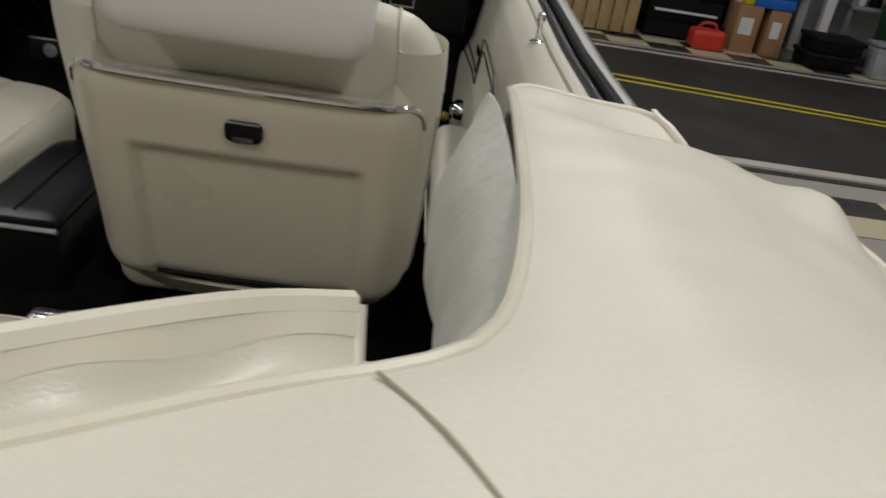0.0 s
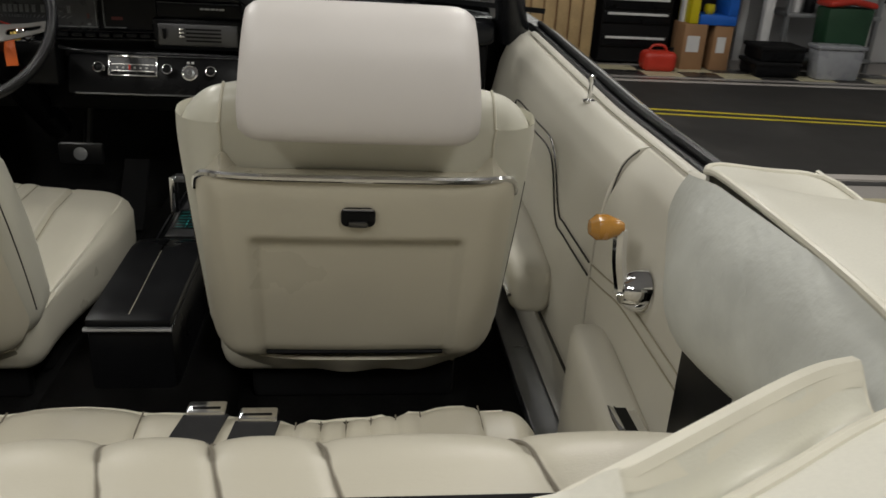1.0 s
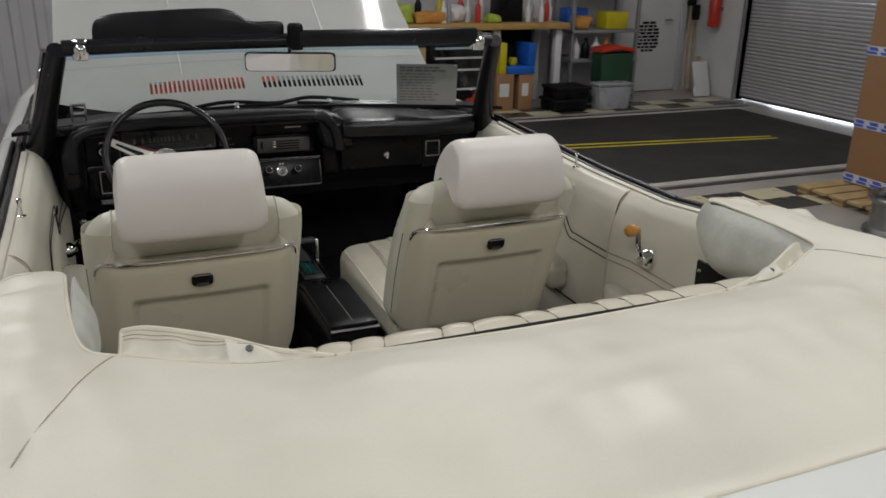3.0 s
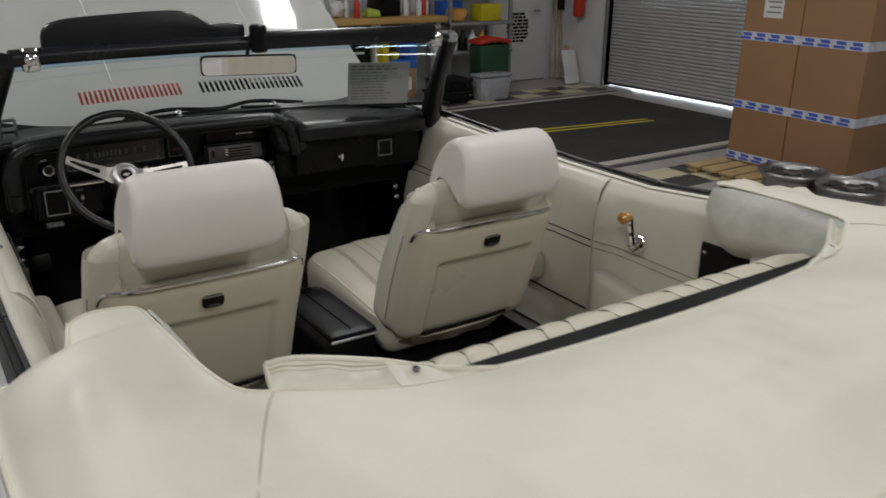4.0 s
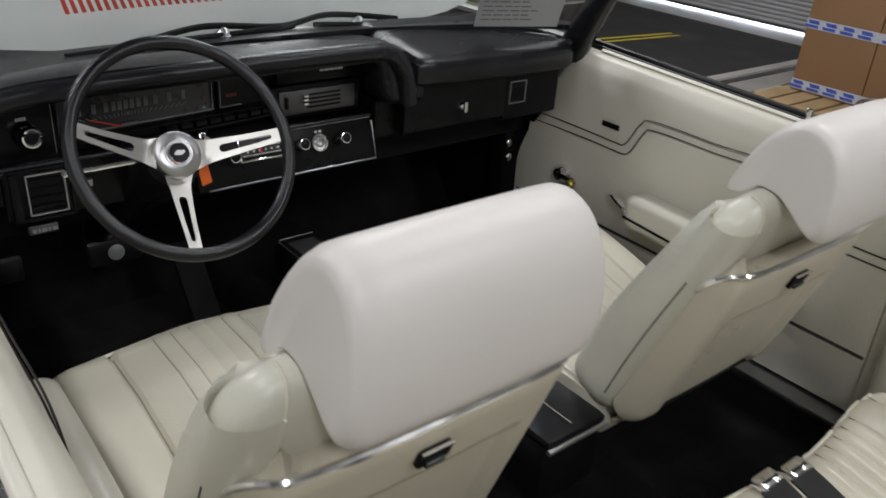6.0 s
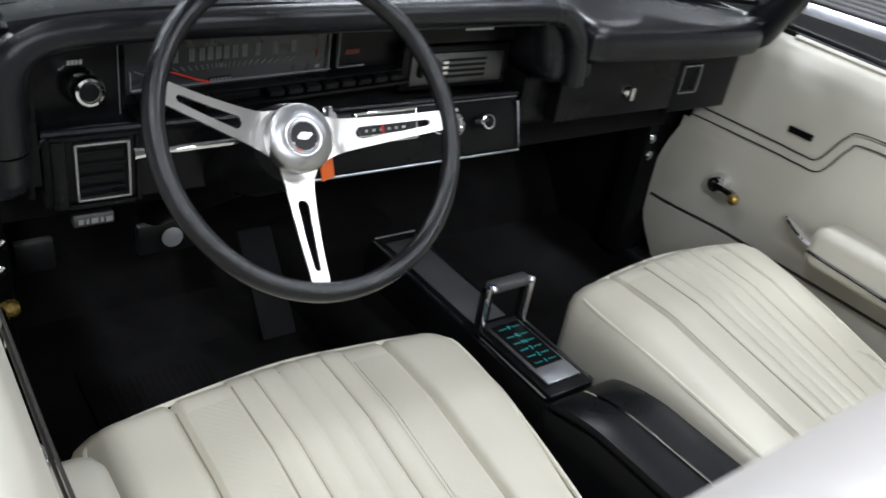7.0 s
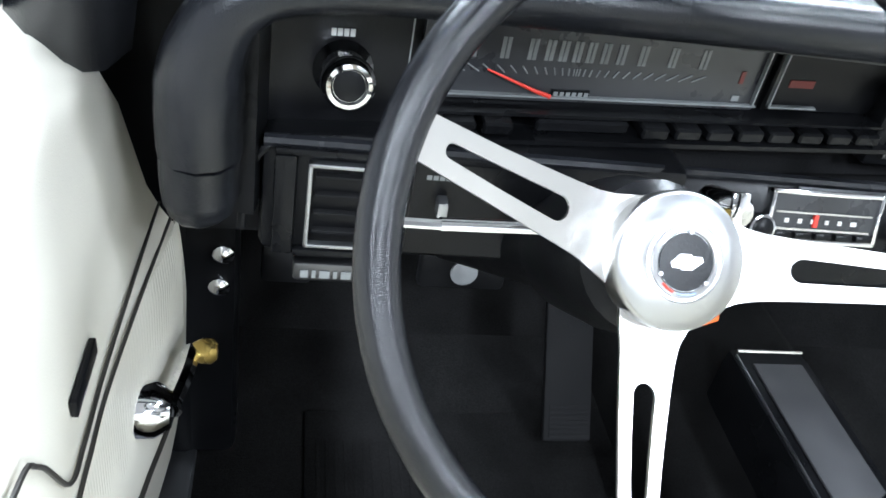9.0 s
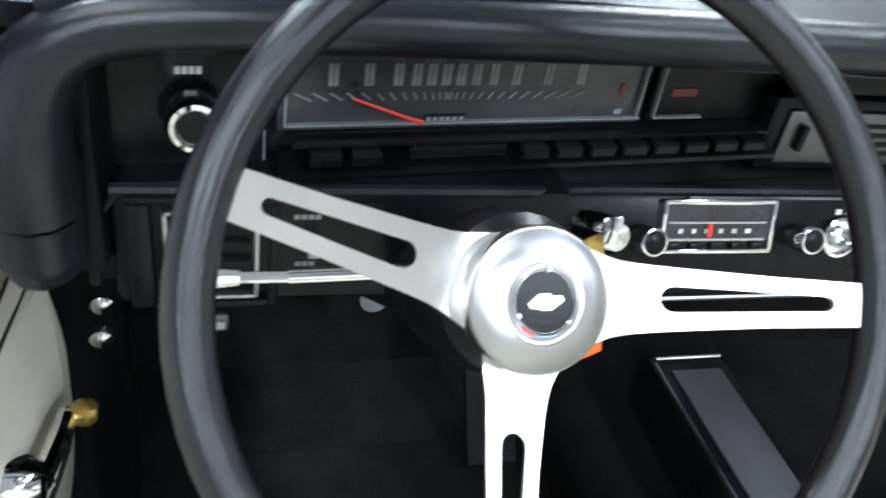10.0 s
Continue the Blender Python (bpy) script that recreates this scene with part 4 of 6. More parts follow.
    for yy, rr in ((1.62, 0.325), (-1.25, 0.325)):
        wh = part("wheel", lathe([(0.19, -0.07), (0.20, -0.075), (0.21, -0.04), (0.205, 0.04), (0.2, 0.065), (0.17, 0.07), (0.06, 0.05), (0, 0.052)], 32, frame_at((s * 0.848, yy, 0.325), (s, 0, 0), (0, 1, 0))), BRUSHED, car)
        part("tyre", lathe([(0.20, -0.075), (0.27, -0.08), (0.315, -0.068), (0.325, -0.045), (0.325, 0.045), (0.315, 0.068), (0.27, 0.08), (0.20, 0.075), (0.2, -0.075)], 40, frame_at((s * 0.848, yy, 0.325), (s, 0, 0), (0, 1, 0))), RUBBER, wh)
    # kick panel beside the footwell, with its screws
    kp = part("kick_panel", join(box(min(s * 0.70, s * 0.735), max(s * 0.70, s * 0.735), 0.335, 0.92, 0.20, 0.69, 0.012)), BLACKPL, car, "black kick panel")
    for zz in (0.529, 0.487):
        part("screw", lathe([(0.011, 0), (0.011, 0.004), (0.006, 0.008), (0, 0.009)], 12, frame_at((s * (0.669 if zz > 0.5 else 0.673), 0.338, zz), (0, -1, 0.0), (1, 0, 0))), CHROME, kp)
    part("hinge_pillar", box(min(s * 0.655, s * 0.80), max(s * 0.655, s * 0.80), 0.338, 0.40, 0.22, 0.82, 0.012), BLACKPL, car, "black door pillar")
    part("sill_plate", box(min(s * 0.70, s * 0.80), max(s * 0.70, s * 0.80), -0.75, 0.36, 0.205, 0.228, 0.006), SATIN, car, "metal sill plate")

# floor pan, tunnel, firewall, rear bulkhead, deck
part("floor_pan", box(-0.80, 0.80, -1.45, 0.95, 0.185, 0.205), CARPET, car, "black carpeted floor", smooth=False)
part("tunnel", cushion(-0.15, 0.17, -1.3, 0.9, 0.15, 0.30, 0.05, (10, 10, 6)), CARPET, car, "black carpeted tunnel")
part("toe_board", prism([(0.58, 0.2), (0.85, 0.55), (0.85, 0.70), (0.9, 0.70), (0.9, 0.18), (0.58, 0.18)], 1.50, frame_at((-0.75, 0, 0), (1, 0, 0), (0, 1, 0))), CARPET, car, smooth=False)
part("rear_bulkhead", box(-0.80, 0.80, -1.62, -1.53, 0.2, 0.80, 0.01), BLACKMATT, car)
part("rear_floor_step", box(-0.70, 0.70, -1.46, -0.83, 0.205, 0.29, 0.02), CARPET, car)


def deck(u, v):
    x = (u - 0.5) * 2
    y = -1.60 - 1.12 * v
    w = 0.862 * (1.0 - 0.16 * max(0.0, -2.1 - y))
    z = 0.852 + 0.030 * (1 - x * x) - 0.10 * max(0.0, (v - 0.72) / 0.28) ** 2
    return (x * w, y, z)


part("rear_deck", sheet(deck, 24, 16, -0.012), PAINT, car, "glossy white boot lid and deck")
part("rear_valance", box(-0.83, 0.83, -2.74, -2.70, 0.3, 0.76, 0.012), PAINT, car)
part("rear_bumper", tube(smooth_line([(-0.86, -2.6, 0.48), (-0.80, -2.78, 0.48), (0, -2.83, 0.48), (0.80, -2.78, 0.48), (0.86, -2.6, 0.48)], 6), 0.05, 10, flat=1.3), CHROME, car)
part("front_panel", box(-0.80, 0.80, 2.20, 2.24, 0.3, 0.70, 0.012), BLACKMATT, car)
part("front_bumper", tube(smooth_line([(-0.84, 2.15, 0.46), (-0.78, 2.3, 0.46), (0, 2.36, 0.46), (0.78, 2.3, 0.46), (0.84, 2.15, 0.46)], 6), 0.05, 10, flat=1.3), CHROME, car)
part("engine_bay", box(-0.74, 0.74, 0.92, 2.18, 0.35, 0.60, 0.03), BLACKMATT, car)
part("engine", cushion(-0.28, 0.28, 1.05, 1.75, 0.55, 0.82, 0.06, (12, 12, 6)), DARKRED, car, "red painted engine")
part("underbody", box(-0.83, 0.83, -2.6, 2.15, 0.17, 0.186), BLACKMATT, car, smooth=False)

# cowl, wiper trough and raised hood with its two louvre rows


def cowl(u, v):
    x = (u - 0.5) * 1.66
    y = 0.36 + 0.30 * v - 0.16 * (abs(x) / 0.83) ** 2.2
    z = 0.868 + 0.012 * (1 - (x / 0.83) ** 2) - 0.03 * v
    return (x, y, z)


part("cowl", sheet(cowl, 24, 6, 0.012), BLACKPL, car, "dark cowl under the windscreen")
HB, HANG, HLEN = Vector((0, 0.47, 0.845)), radians(35), 1.42
hu = Vector((0, math.cos(HANG), math.sin(HANG)))
hn = Vector((0, -math.sin(HANG), math.cos(HANG)))


def hoodpt(x, d, lift=0.0):
    """A point of the raised hood: x across, d up its length; its rear edge bows forward at the sides."""
    c = abs(x) / 0.72
    return HB + Vector((x, 0, 0)) + hu * d + hn * (0.02 * (1 - c * c) + lift) - Vector((0, 0.0, 0.012 * c * c))


LOUV = [(-0.405, -0.062, 21), (0.0, 0.40, 21)]
SLOTD = (0.105, 0.165)


def hood_skin():
    """Skin in strips so that each louvre slot is a real opening."""
    bm = bmesh.new()
    xs = {-0.72, 0.72, 0.0}
    slots = []
    for a, b, n in LOUV:
        p = (b - a) / n
        for k in range(n):
            slots.append((a + k * p + p * 0.2, a + k * p + p * 0.75))
    for a, b in slots:
        xs |= {round(a, 5), round(b, 5)}
    for k in range(17):
        xs.add(round(-0.72 + 0.09 * k, 5))
    xs = sorted(xs)
    ds = [0.0, 0.012, 0.03, 0.07, SLOTD[0], SLOTD[1], 0.25, 0.4, 0.6, 0.8, 1.0, 1.2, 1.36, HLEN]
    grid = {}
    for i, x in enumerate(xs):
        for j, d in enumerate(ds):
            edge = max(0.0, (abs(x) - 0.66) / 0.06)
            inset = 0.12 * (abs(x) / 0.72) ** 4 if j < 4 else 0.0
            dd = d + inset * (1 - d / 0.1 if d < 0.1 else 0)
            grid[i, j] = bm.verts.new(hoodpt(x * (1 - 0.05 * d), dd, -0.012 * edge ** 2))
    for i in range(len(xs) - 1):
        xm = (xs[i] + xs[i + 1]) / 2
        for j in range(len(ds) - 1):
            if ds[j] == SLOTD[0] and any(a - 1e-4 < xm < b + 1e-4 for a, b in slots):
                continue
            bm.faces.new((grid[i, j], grid[i + 1, j], grid[i + 1, j + 1], grid[i, j + 1]))
    r = bmesh.ops.solidify(bm, geom=bm.faces[:], thickness=0.014)
    return bm


hood = part("hood", hood_skin(), PAINT, car, "raised glossy white hood with two louvre rows", sharp=30)
part("hood_frame", join(*[box(-0.66 + 0.0, 0.66, 0, 0.10, -0.05, -0.02, 0.008, m=Matrix.Translation(HB + hu * d) @ Matrix.Rotation(HANG, 4, "X")) for d in (0.25, 1.25)]), BLACKMATT, hood)
part("louvre_backing", box(-0.42, -0.05, 0.09, 0.18, -0.03, -0.022, m=Matrix.Translation(HB) @ Matrix.Rotation(HANG, 4, "X")), DARKRED, hood, "dark red painted channel", smooth=False)
part("louvre_backing", box(-0.01, 0.41, 0.09, 0.18, -0.03, -0.022, m=Matrix.Translation(HB) @ Matrix.Rotation(HANG, 4, "X")), BLACKMATT, hood, smooth=False)
for x in (-0.28, 0.3):
    part("hood_crease", tube([hoodpt(x, 0.2, 0.001), hoodpt(x, 0.8, 0.001), hoodpt(x * 0.96, 1.38, 0.001)], 0.003, 6), PAINT, hood)
part("wiper_arm", tube([(-0.45, 0.40, 0.868), (-0.2, 0.415, 0.876), (0.05, 0.43, 0.880)], 0.006, 6), BLACKMATT, car, "black wiper arm")
part("wiper_arm", tube([(0.1, 0.43, 0.880), (0.3, 0.40, 0.872), (0.5, 0.36, 0.862)], 0.006, 6), BLACKMATT, car, "black wiper arm")

part("screen_bead", tube([Vector((x, 0.372 - 0.15 * abs(x / 0.735) ** 2.4, 0.872 - 0.03 * (x / 0.735) ** 2)) for x in [-0.70 + 0.07 * k for k in range(21)]], 0.0035, 6), SATIN, car, "bright bead at the foot of the windscreen")
part("washer_hose", tube(smooth_line([(-0.30, 0.43, 0.872), (-0.15, 0.46, 0.888), (0.02, 0.44, 0.880), (0.16, 0.46, 0.892), (0.34, 0.44, 0.874)], 6), 0.007, 8), BLACKMATT, car, "black hose in the cowl")
for x in (-0.12, 0.22):
    part("wiper_pivot", lathe([(0.018, 0), (0.018, 0.010), (0.012, 0.016), (0.006, 0.022), (0, 0.023)], 16, frame_at((x, 0.43, 0.868), (0, -0.3, 1), (1, 0, 0))), SATIN, car, "bright wiper pivot cap")
for s in (1, -1):
    part("hood_hinge", join(box(s * 0.64 - 0.024, s * 0.64 - 0.018, 0.385, 0.43, 0.85, 0.915, 0.002), box(s * 0.64 + 0.018, s * 0.64 + 0.024, 0.385, 0.43, 0.85, 0.915, 0.002), box(s * 0.64 - 0.024, s * 0.64 + 0.024, 0.405, 0.412, 0.905, 0.915, 0.002), tube([(s * 0.64 - 0.024, 0.405, 0.88), (s * 0.64 + 0.024, 0.405, 0.88)], 0.009, 10)), SATIN, car, "bare metal hood hinge")

# windscreen: glass, tinted band, black padded frame


def wpt(u, v):
    """A point of the windscreen: u across from -1 to 1, v from its foot to the header."""
    x = u * (0.735 - 0.085 * v)
    y0 = 0.36 - 0.14 * abs(u) ** 2.4
    y1 = 0.005 + 0.0 * abs(u)
    y1 -= 0.03 * abs(u) ** 3
    bow = 0.012 * math.sin(math.pi * v)
    return Vector((x, y0 + (y1 - y0) * v + bow, 0.868 - 0.03 * abs(u) ** 2 + (1.128 - 0.868 + 0.03 * abs(u) ** 2) * v + 0.006 * (1 - u * u) * v))


ws = part("windscreen", sheet(lambda u, v: wpt(2 * u - 1, v * 0.80), 24, 10, 0.004), GLASS, car, "clear curved windscreen")
ws.visible_shadow = False
for a, b, mt, nm in ((0.80, 0.91, GLASS, "clear_band"), (0.91, 0.95, TINTSOFT, "tinted_band"), (0.95, 1.0, TINT, "tinted_band")):
    wt = part(nm, sheet(lambda u, v: wpt(2 * u - 1, a + (b - a) * v), 24, 3, 0.004), mt, ws, "blue tinted shade band")
    wt.visible_shadow = False
hd = part("header", tube([wpt(-1 + 2 * k / 16, 1.0) + Vector((0, -0.012, 0.012)) for k in range(17)], 0.027, 12, flat=0.8), BLACKPAD, car, "black padded windscreen header")
for s in (1, -1):
    part("screen_pillar", tube([wpt(s, v) + Vector((s * 0.016, -0.012, 0)) for v in (-0.12, 0.1, 0.3, 0.5, 0.7, 0.9, 1.03)], [0.042, 0.038, 0.034, 0.031, 0.029, 0.028, 0.026], 10), BLACKPAD, car, "black padded windscreen pillar")
    part("pillar_trim", tube([wpt(s, v) + Vector((s * 0.05, 0.012, 0)) for v in (-0.12, 0.2, 0.5, 0.8, 1.02)], 0.008, 6), CHROME, car, "thin chrome pillar trim")
    lt = part("top_latch", join(box(s * 0.605 - 0.022, s * 0.605 + 0.022, -0.052, -0.022, 1.105, 1.165, 0.008), lathe([(0.016, 0), (0.016, 0.012), (0.008, 0.018), (0, 0.019)], 14, frame_at((s * 0.605, -0.052, 1.135), (0, -1, 0.1), (1, 0, 0)))), CHROME, car, "chrome roof latch")
# sun visors: the driver's swung up, the other lying along the header
vis = smooth_line([(-0.57, 0, 1.135), (-0.565, 0, 1.20), (-0.52, 0, 1.226), (-0.4, 0, 1.236), (-0.25, 0, 1.242), (-0.185, 0, 1.235), (-0.13, 0, 1.205), (-0.06, 0, 1.203), (-0.03, 0, 1.195), (-0.03, 0, 1.15)], 5)
part("sun_visor", prism([(p.x, p.z) for p in vis] + [(-0.03, 1.135)], 0.022, Matrix.Translation((0, 0.012, 0)) @ Matrix.Rotation(radians(90), 4, "X"), 0.008), BLACKPAD, car, "black padded sun visor swung up")
part("sun_visor", box(0.0, 0.60, -0.062, -0.036, 1.128, 1.180, 0.012), BLACKPAD, car, "black padded sun visor")
part("visor_clip", box(-0.025, 0.02, -0.06, -0.02, 1.12, 1.20, 0.01), BLACKPL, car)
mr = part("rear_view_mirror", join(cushion(-0.142, 0.142, -0.01, 0.014, -0.031, 0.031, 0.012, (16, 4, 6))), BLACKPL, car, "interior mirror in a dark frame")
mr.matrix_basis = Matrix.Translation((0.0, 0.055, 1.074)) @ Matrix.Rotation(radians(-16), 4, "Z") @ Matrix.Rotation(radians(2.7), 4, "X")
mg = part("mirror_glass", prism(rounded(0.274, 0.053, 0.014), 0.002, Matrix.Translation((0, -0.0100, 0)) @ Matrix.Rotation(radians(90), 4, "X")), CHROME, mr, "silvered mirror glass")
part("mirror_stem", tube([(0, 0.07, 1.09), (0.0, 0.05, 1.13), (0.0, 0.0, 1.15)], 0.006, 8), BLACKPL, car)
om = part("outer_mirror", join(cushion(-0.06, 0.06, -0.02, 0.05, -0.05, 0.05, 0.03, (10, 8, 10))), CHROME, car, "chrome outer door mirror")
om.matrix_basis = Matrix.Translation((-0.985, 0.10, 0.875)) @ Matrix.Rotation(radians(-12), 4, "Z")
part("mirror_face", box(-0.05, 0.05, -0.0225, -0.02, -0.04, 0.04), CHROME, om)
part("mirror_stalk", tube([(0.01, 0.02, -0.04), (0.04, 0.02, -0.09), (0.07, 0.02, -0.115)], 0.012, 8), CHROME, om)

# ---- dashboard ----
dash = part("dashboard", sheet(lambda u, v: (-0.70 + 1.40 * u, 0.375 - 0.195 * v - 0.16 * abs(2 * u - 1) ** 2.4 * (1 - v), 0.868 + 0.010 * math.sin(v * 2.6) - 0.03 * max(0.0, min(1.0, (u - 0.62) / 0.04))), 48, 10, -0.02), BLACKPAD, car, "black padded dashboard top")
part("dash_body", box(-0.70, 0.72, 0.33, 0.46, 0.56, 0.85, 0.01), BLACKMATT, dash)
# the hood over the instruments: one padded roll from the left foot, over the top, to the right shoulder
roll = smooth_line([(-0.672, 0.172, 0.745), (-0.672, 0.170, 0.78), (-0.667, 0.168, 0.82), (-0.645, 0.166, 0.855), (-0.59, 0.166, 0.872), (-0.45, 0.166, 0.878), (-0.2, 0.164, 0.882), (0.06, 0.162, 0.882), (0.125, 0.164, 0.872), (0.160, 0.167, 0.840), (0.178, 0.17, 0.80), (0.186, 0.173, 0.756)], 6)
part("instrument_hood", tube(roll, [0.029] * 8 + [0.029 - 0.01 * k / 12 for k in range(12)] + [0.019] * (len(roll) - 20), 12), BLACKPAD, dash, "padded hood round the instruments")
part("hood_foot", tube(smooth_line([(-0.672, 0.172, 0.7435), (-0.673, 0.175, 0.72), (-0.672, 0.178, 0.70), (-0.670, 0.180, 0.688)], 5), [0.0275] * 9 + [0.026, 0.0255, 0.025, 0.0235, 0.021, 0.016, 0.010][:7], 12), BLACKPAD, dash, "narrow padded foot of the hood")
part("hood_shoulder", cushion(0.135, 0.255, 0.176, 0.42, 0.748, 0.872, 0.03, (10, 10, 8), lambda p: p + Vector((-0.03 * (p.z - 0.75) / 0.12, 0, -0.02 * max(0.0, (p.x - 0.16) / 0.07) * (p.z - 0.748) / 0.124))), BLACKPAD, dash, "padded shoulder beside the instruments")
part("inner_lip", tube(smooth_line([(-0.640, 0.204, 0.735), (-0.641, 0.203, 0.80), (-0.634, 0.203, 0.836), (-0.606, 0.204, 0.850), (-0.45, 0.208, 0.852), (0.02, 0.236, 0.853), (0.115, 0.245, 0.850)], 6), 0.0032, 8), BLACKPL, dash)
part("inner_lip", tube(smooth_line([(-0.645, 0.192, 0.668), (-0.640, 0.190, 0.72), (-0.622, 0.192, 0.744), (-0.58, 0.196, 0.749), (-0.53, 0.196, 0.749)], 6), 0.0035, 8), BLACKPL, dash)
part("hood_top", sheet(lambda u, v: (-0.655 + 0.80 * u, 0.36 - 0.195 * v - 0.06 * abs(2 * u - 1) ** 3 * (1 - v), 0.868 + 0.034 * math.sin(v * 1.9) - 0.016 * abs(2 * u - 1) ** 4), 20, 10, -0.02), BLACKPAD, dash)
part("hood_side", sheet(lambda u, v: (-0.655 + 0.02 * v, 0.18 + 0.14 * v, 0.69 + 0.17 * u), 6, 4, 0.02), BLACKPL, dash)
# passenger side pad and glove box
part("passenger_pad", cushion(0.19, 0.712, 0.150, 0.44, 0.788, 0.853, 0.024, (18, 14, 6), lambda p: p + Vector((0, 0.02 * max(0, (p.x - 0.5) / 0.2) ** 2, -0.014 * (p.x - 0.19) / 0.5 + 0.030 * (p.y - 0.15) / 0.27 * max(0.0, (p.z - 0.80) / 0.053)))), BLACKPAD, dash, "padded roll over the glove box")
part("glove_box", box(0.20, 0.51, 0.205, 0.33, 0.668, 0.782, 0.006), BLACKPL, dash, "black glove box lid")
part("glove_lock", join(lathe([(0.013, 0), (0.013, 0.006), (0.009, 0.012), (0, 0.013)], 14, frame_at((0.366, 0.205, 0.716), (0, -1, 0), (1, 0, 0))), box(0.361, 0.371, 0.183, 0.195, 0.704, 0.730, 0.003)), CHROME, dash, "chrome glove box lock")
part("dash_end_face", box(0.512, 0.70, 0.21, 0.33, 0.655, 0.782, 0.006), BLACKPL, dash)


def vent(x0, x1, y, z0, z1):
    f = 0.0034
    w = part("air_vent", join(box(x0, x1, y - 0.003, y + 0.004, z1 - f, z1, 0.001), box(x0, x1, y - 0.003, y + 0.004, z0, z0 + f, 0.001), box(x0, x0 + f, y - 0.003, y + 0.004, z0, z1, 0.001), box(x1 - f, x1, y - 0.003, y + 0.004, z0, z1, 0.001)), SATIN, dash, "air vent in a thin bright frame")
    part("vent_well", box(x0 + 0.004, x1 - 0.004, y + 0.012, y + 0.018, z0 + 0.004, z1 - 0.004), BLACKMATT, w, smooth=False)
    for k in range(4):
        z = z0 + 0.012 + k * (z1 - z0 - 0.02) / 3.4
        part("vent_slat", box(x0 + 0.006, x1 - 0.006, y + 0.001, y + 0.013, z, z + 0.0025, 0.001), BLACKMATT, w)


vent(-0.598, -0.534, 0.183, 0.660, 0.735)
vent(0.522, 0.578, 0.206, 0.697, 0.755)
# lower panel: left block, radio block
part("lower_panel", join(box(-0.632, -0.30, 0.190, 0.26, 0.648, 0.7465, 0.008)), BLACKPL, dash, "black lower dashboard panel")
part("vent_surround", join(box(-0.622, -0.520, 0.184, 0.19, 0.738, 0.744, 0.002), box(-0.622, -0.606, 0.184, 0.19, 0.650, 0.738, 0.002), box(-0.527, -0.520, 0.184, 0.19, 0.650, 0.738, 0.002), box(-0.606, -0.527, 0.184, 0.19, 0.648, 0.655, 0.002)), BLACKPL, dash)
part("lower_lip", tube(smooth_line([(-0.63, 0.192, 0.746), (-0.42, 0.191, 0.747), (-0.33, 0.196, 0.744), (-0.25, 0.236, 0.722), (0.0, 0.238, 0.720), (0.13, 0.240, 0.718)], 5), 0.005, 8), BLACKPAD, dash)
# the radio block leans back, its foot towards the driver
untilted = set(scene.collection.objects)
part("radio_panel", box(-0.32, 0.100, 0.190, 0.23, 0.650, 0.7465, 0.008), BLACKPL, dash, "black radio panel leaning back")
part("bright_line", tube([(-0.30, 0.187, 0.652), (0.094, 0.187, 0.652), (0.097, 0.187, 0.735)], 0.0022, 6), SATIN, dash, "thin bright edge line")
part("bright_line", tube([(-0.20, 0.187, 0.7435), (0.094, 0.187, 0.7435)], 0.0014, 6), SATIN, dash)
rad = part("radio", join(box(-0.226, -0.114, 0.183, 0.190, 0.738, 0.7425, 0.001), box(-0.226, -0.114, 0.183, 0.190, 0.694, 0.698, 0.001), box(-0.226, -0.222, 0.183, 0.190, 0.694, 0.7425, 0.001), box(-0.118, -0.114, 0.183, 0.190, 0.694, 0.7425, 0.001)), CHROME, dash, "chrome-framed push-button radio")
part("radio_face", box(-0.222, -0.118, 0.1865, 0.1895, 0.698, 0.738), GAUGE, rad, smooth=False)
part("tuning_window", join(box(-0.218, -0.122, 0.1845, 0.1866, 0.721, 0.7225), box(-0.218, -0.122, 0.1845, 0.1866, 0.7055, 0.7075)), BRUSHED, rad, smooth=False)
part("tuning_pointer", box(-0.180, -0.176, 0.184, 0.1866, 0.709, 0.7205), REDMARK, rad, smooth=False)
bars(rad, "dial_mark", WHITEMARK, (-0.208, 0.1862, 0.712), (1, 0, 0), (0, 0, 1), [0.004, 0.004, 0.005, 0.004, 0.004, 0.006], 0.004, 0.009, 0.0008)
for k in range(5):
    part("push_button", box(-0.219 + k * 0.0205, -0.202 + k * 0.0205, 0.180, 0.187, 0.6985, 0.7045, 0.0015), BLACKPL, rad)


def knob(x, y, z, r, mt=CHROME, cap=BLACKPL, name="knob", back=True):
    k = part(name, lathe([(r * 0.6, 0), (r * 0.62, 0.008), (r * 0.98, 0.01), (r, 0.024), (r * 0.92, 0.028), (r * 0.78, 0.0285), (0, 0.0275)], 22, frame_at((x, y, z), (0, -1, 0.05), (1, 0, 0))), mt, dash, "chrome-rimmed dash knob")
    part("knob_face", lathe([(r * 0.78, 0.0285), (r * 0.6, 0.030), (0, 0.0305)], 20, frame_at((x, y, z), (0, -1, 0.05), (1, 0, 0))), cap, k)
    return k


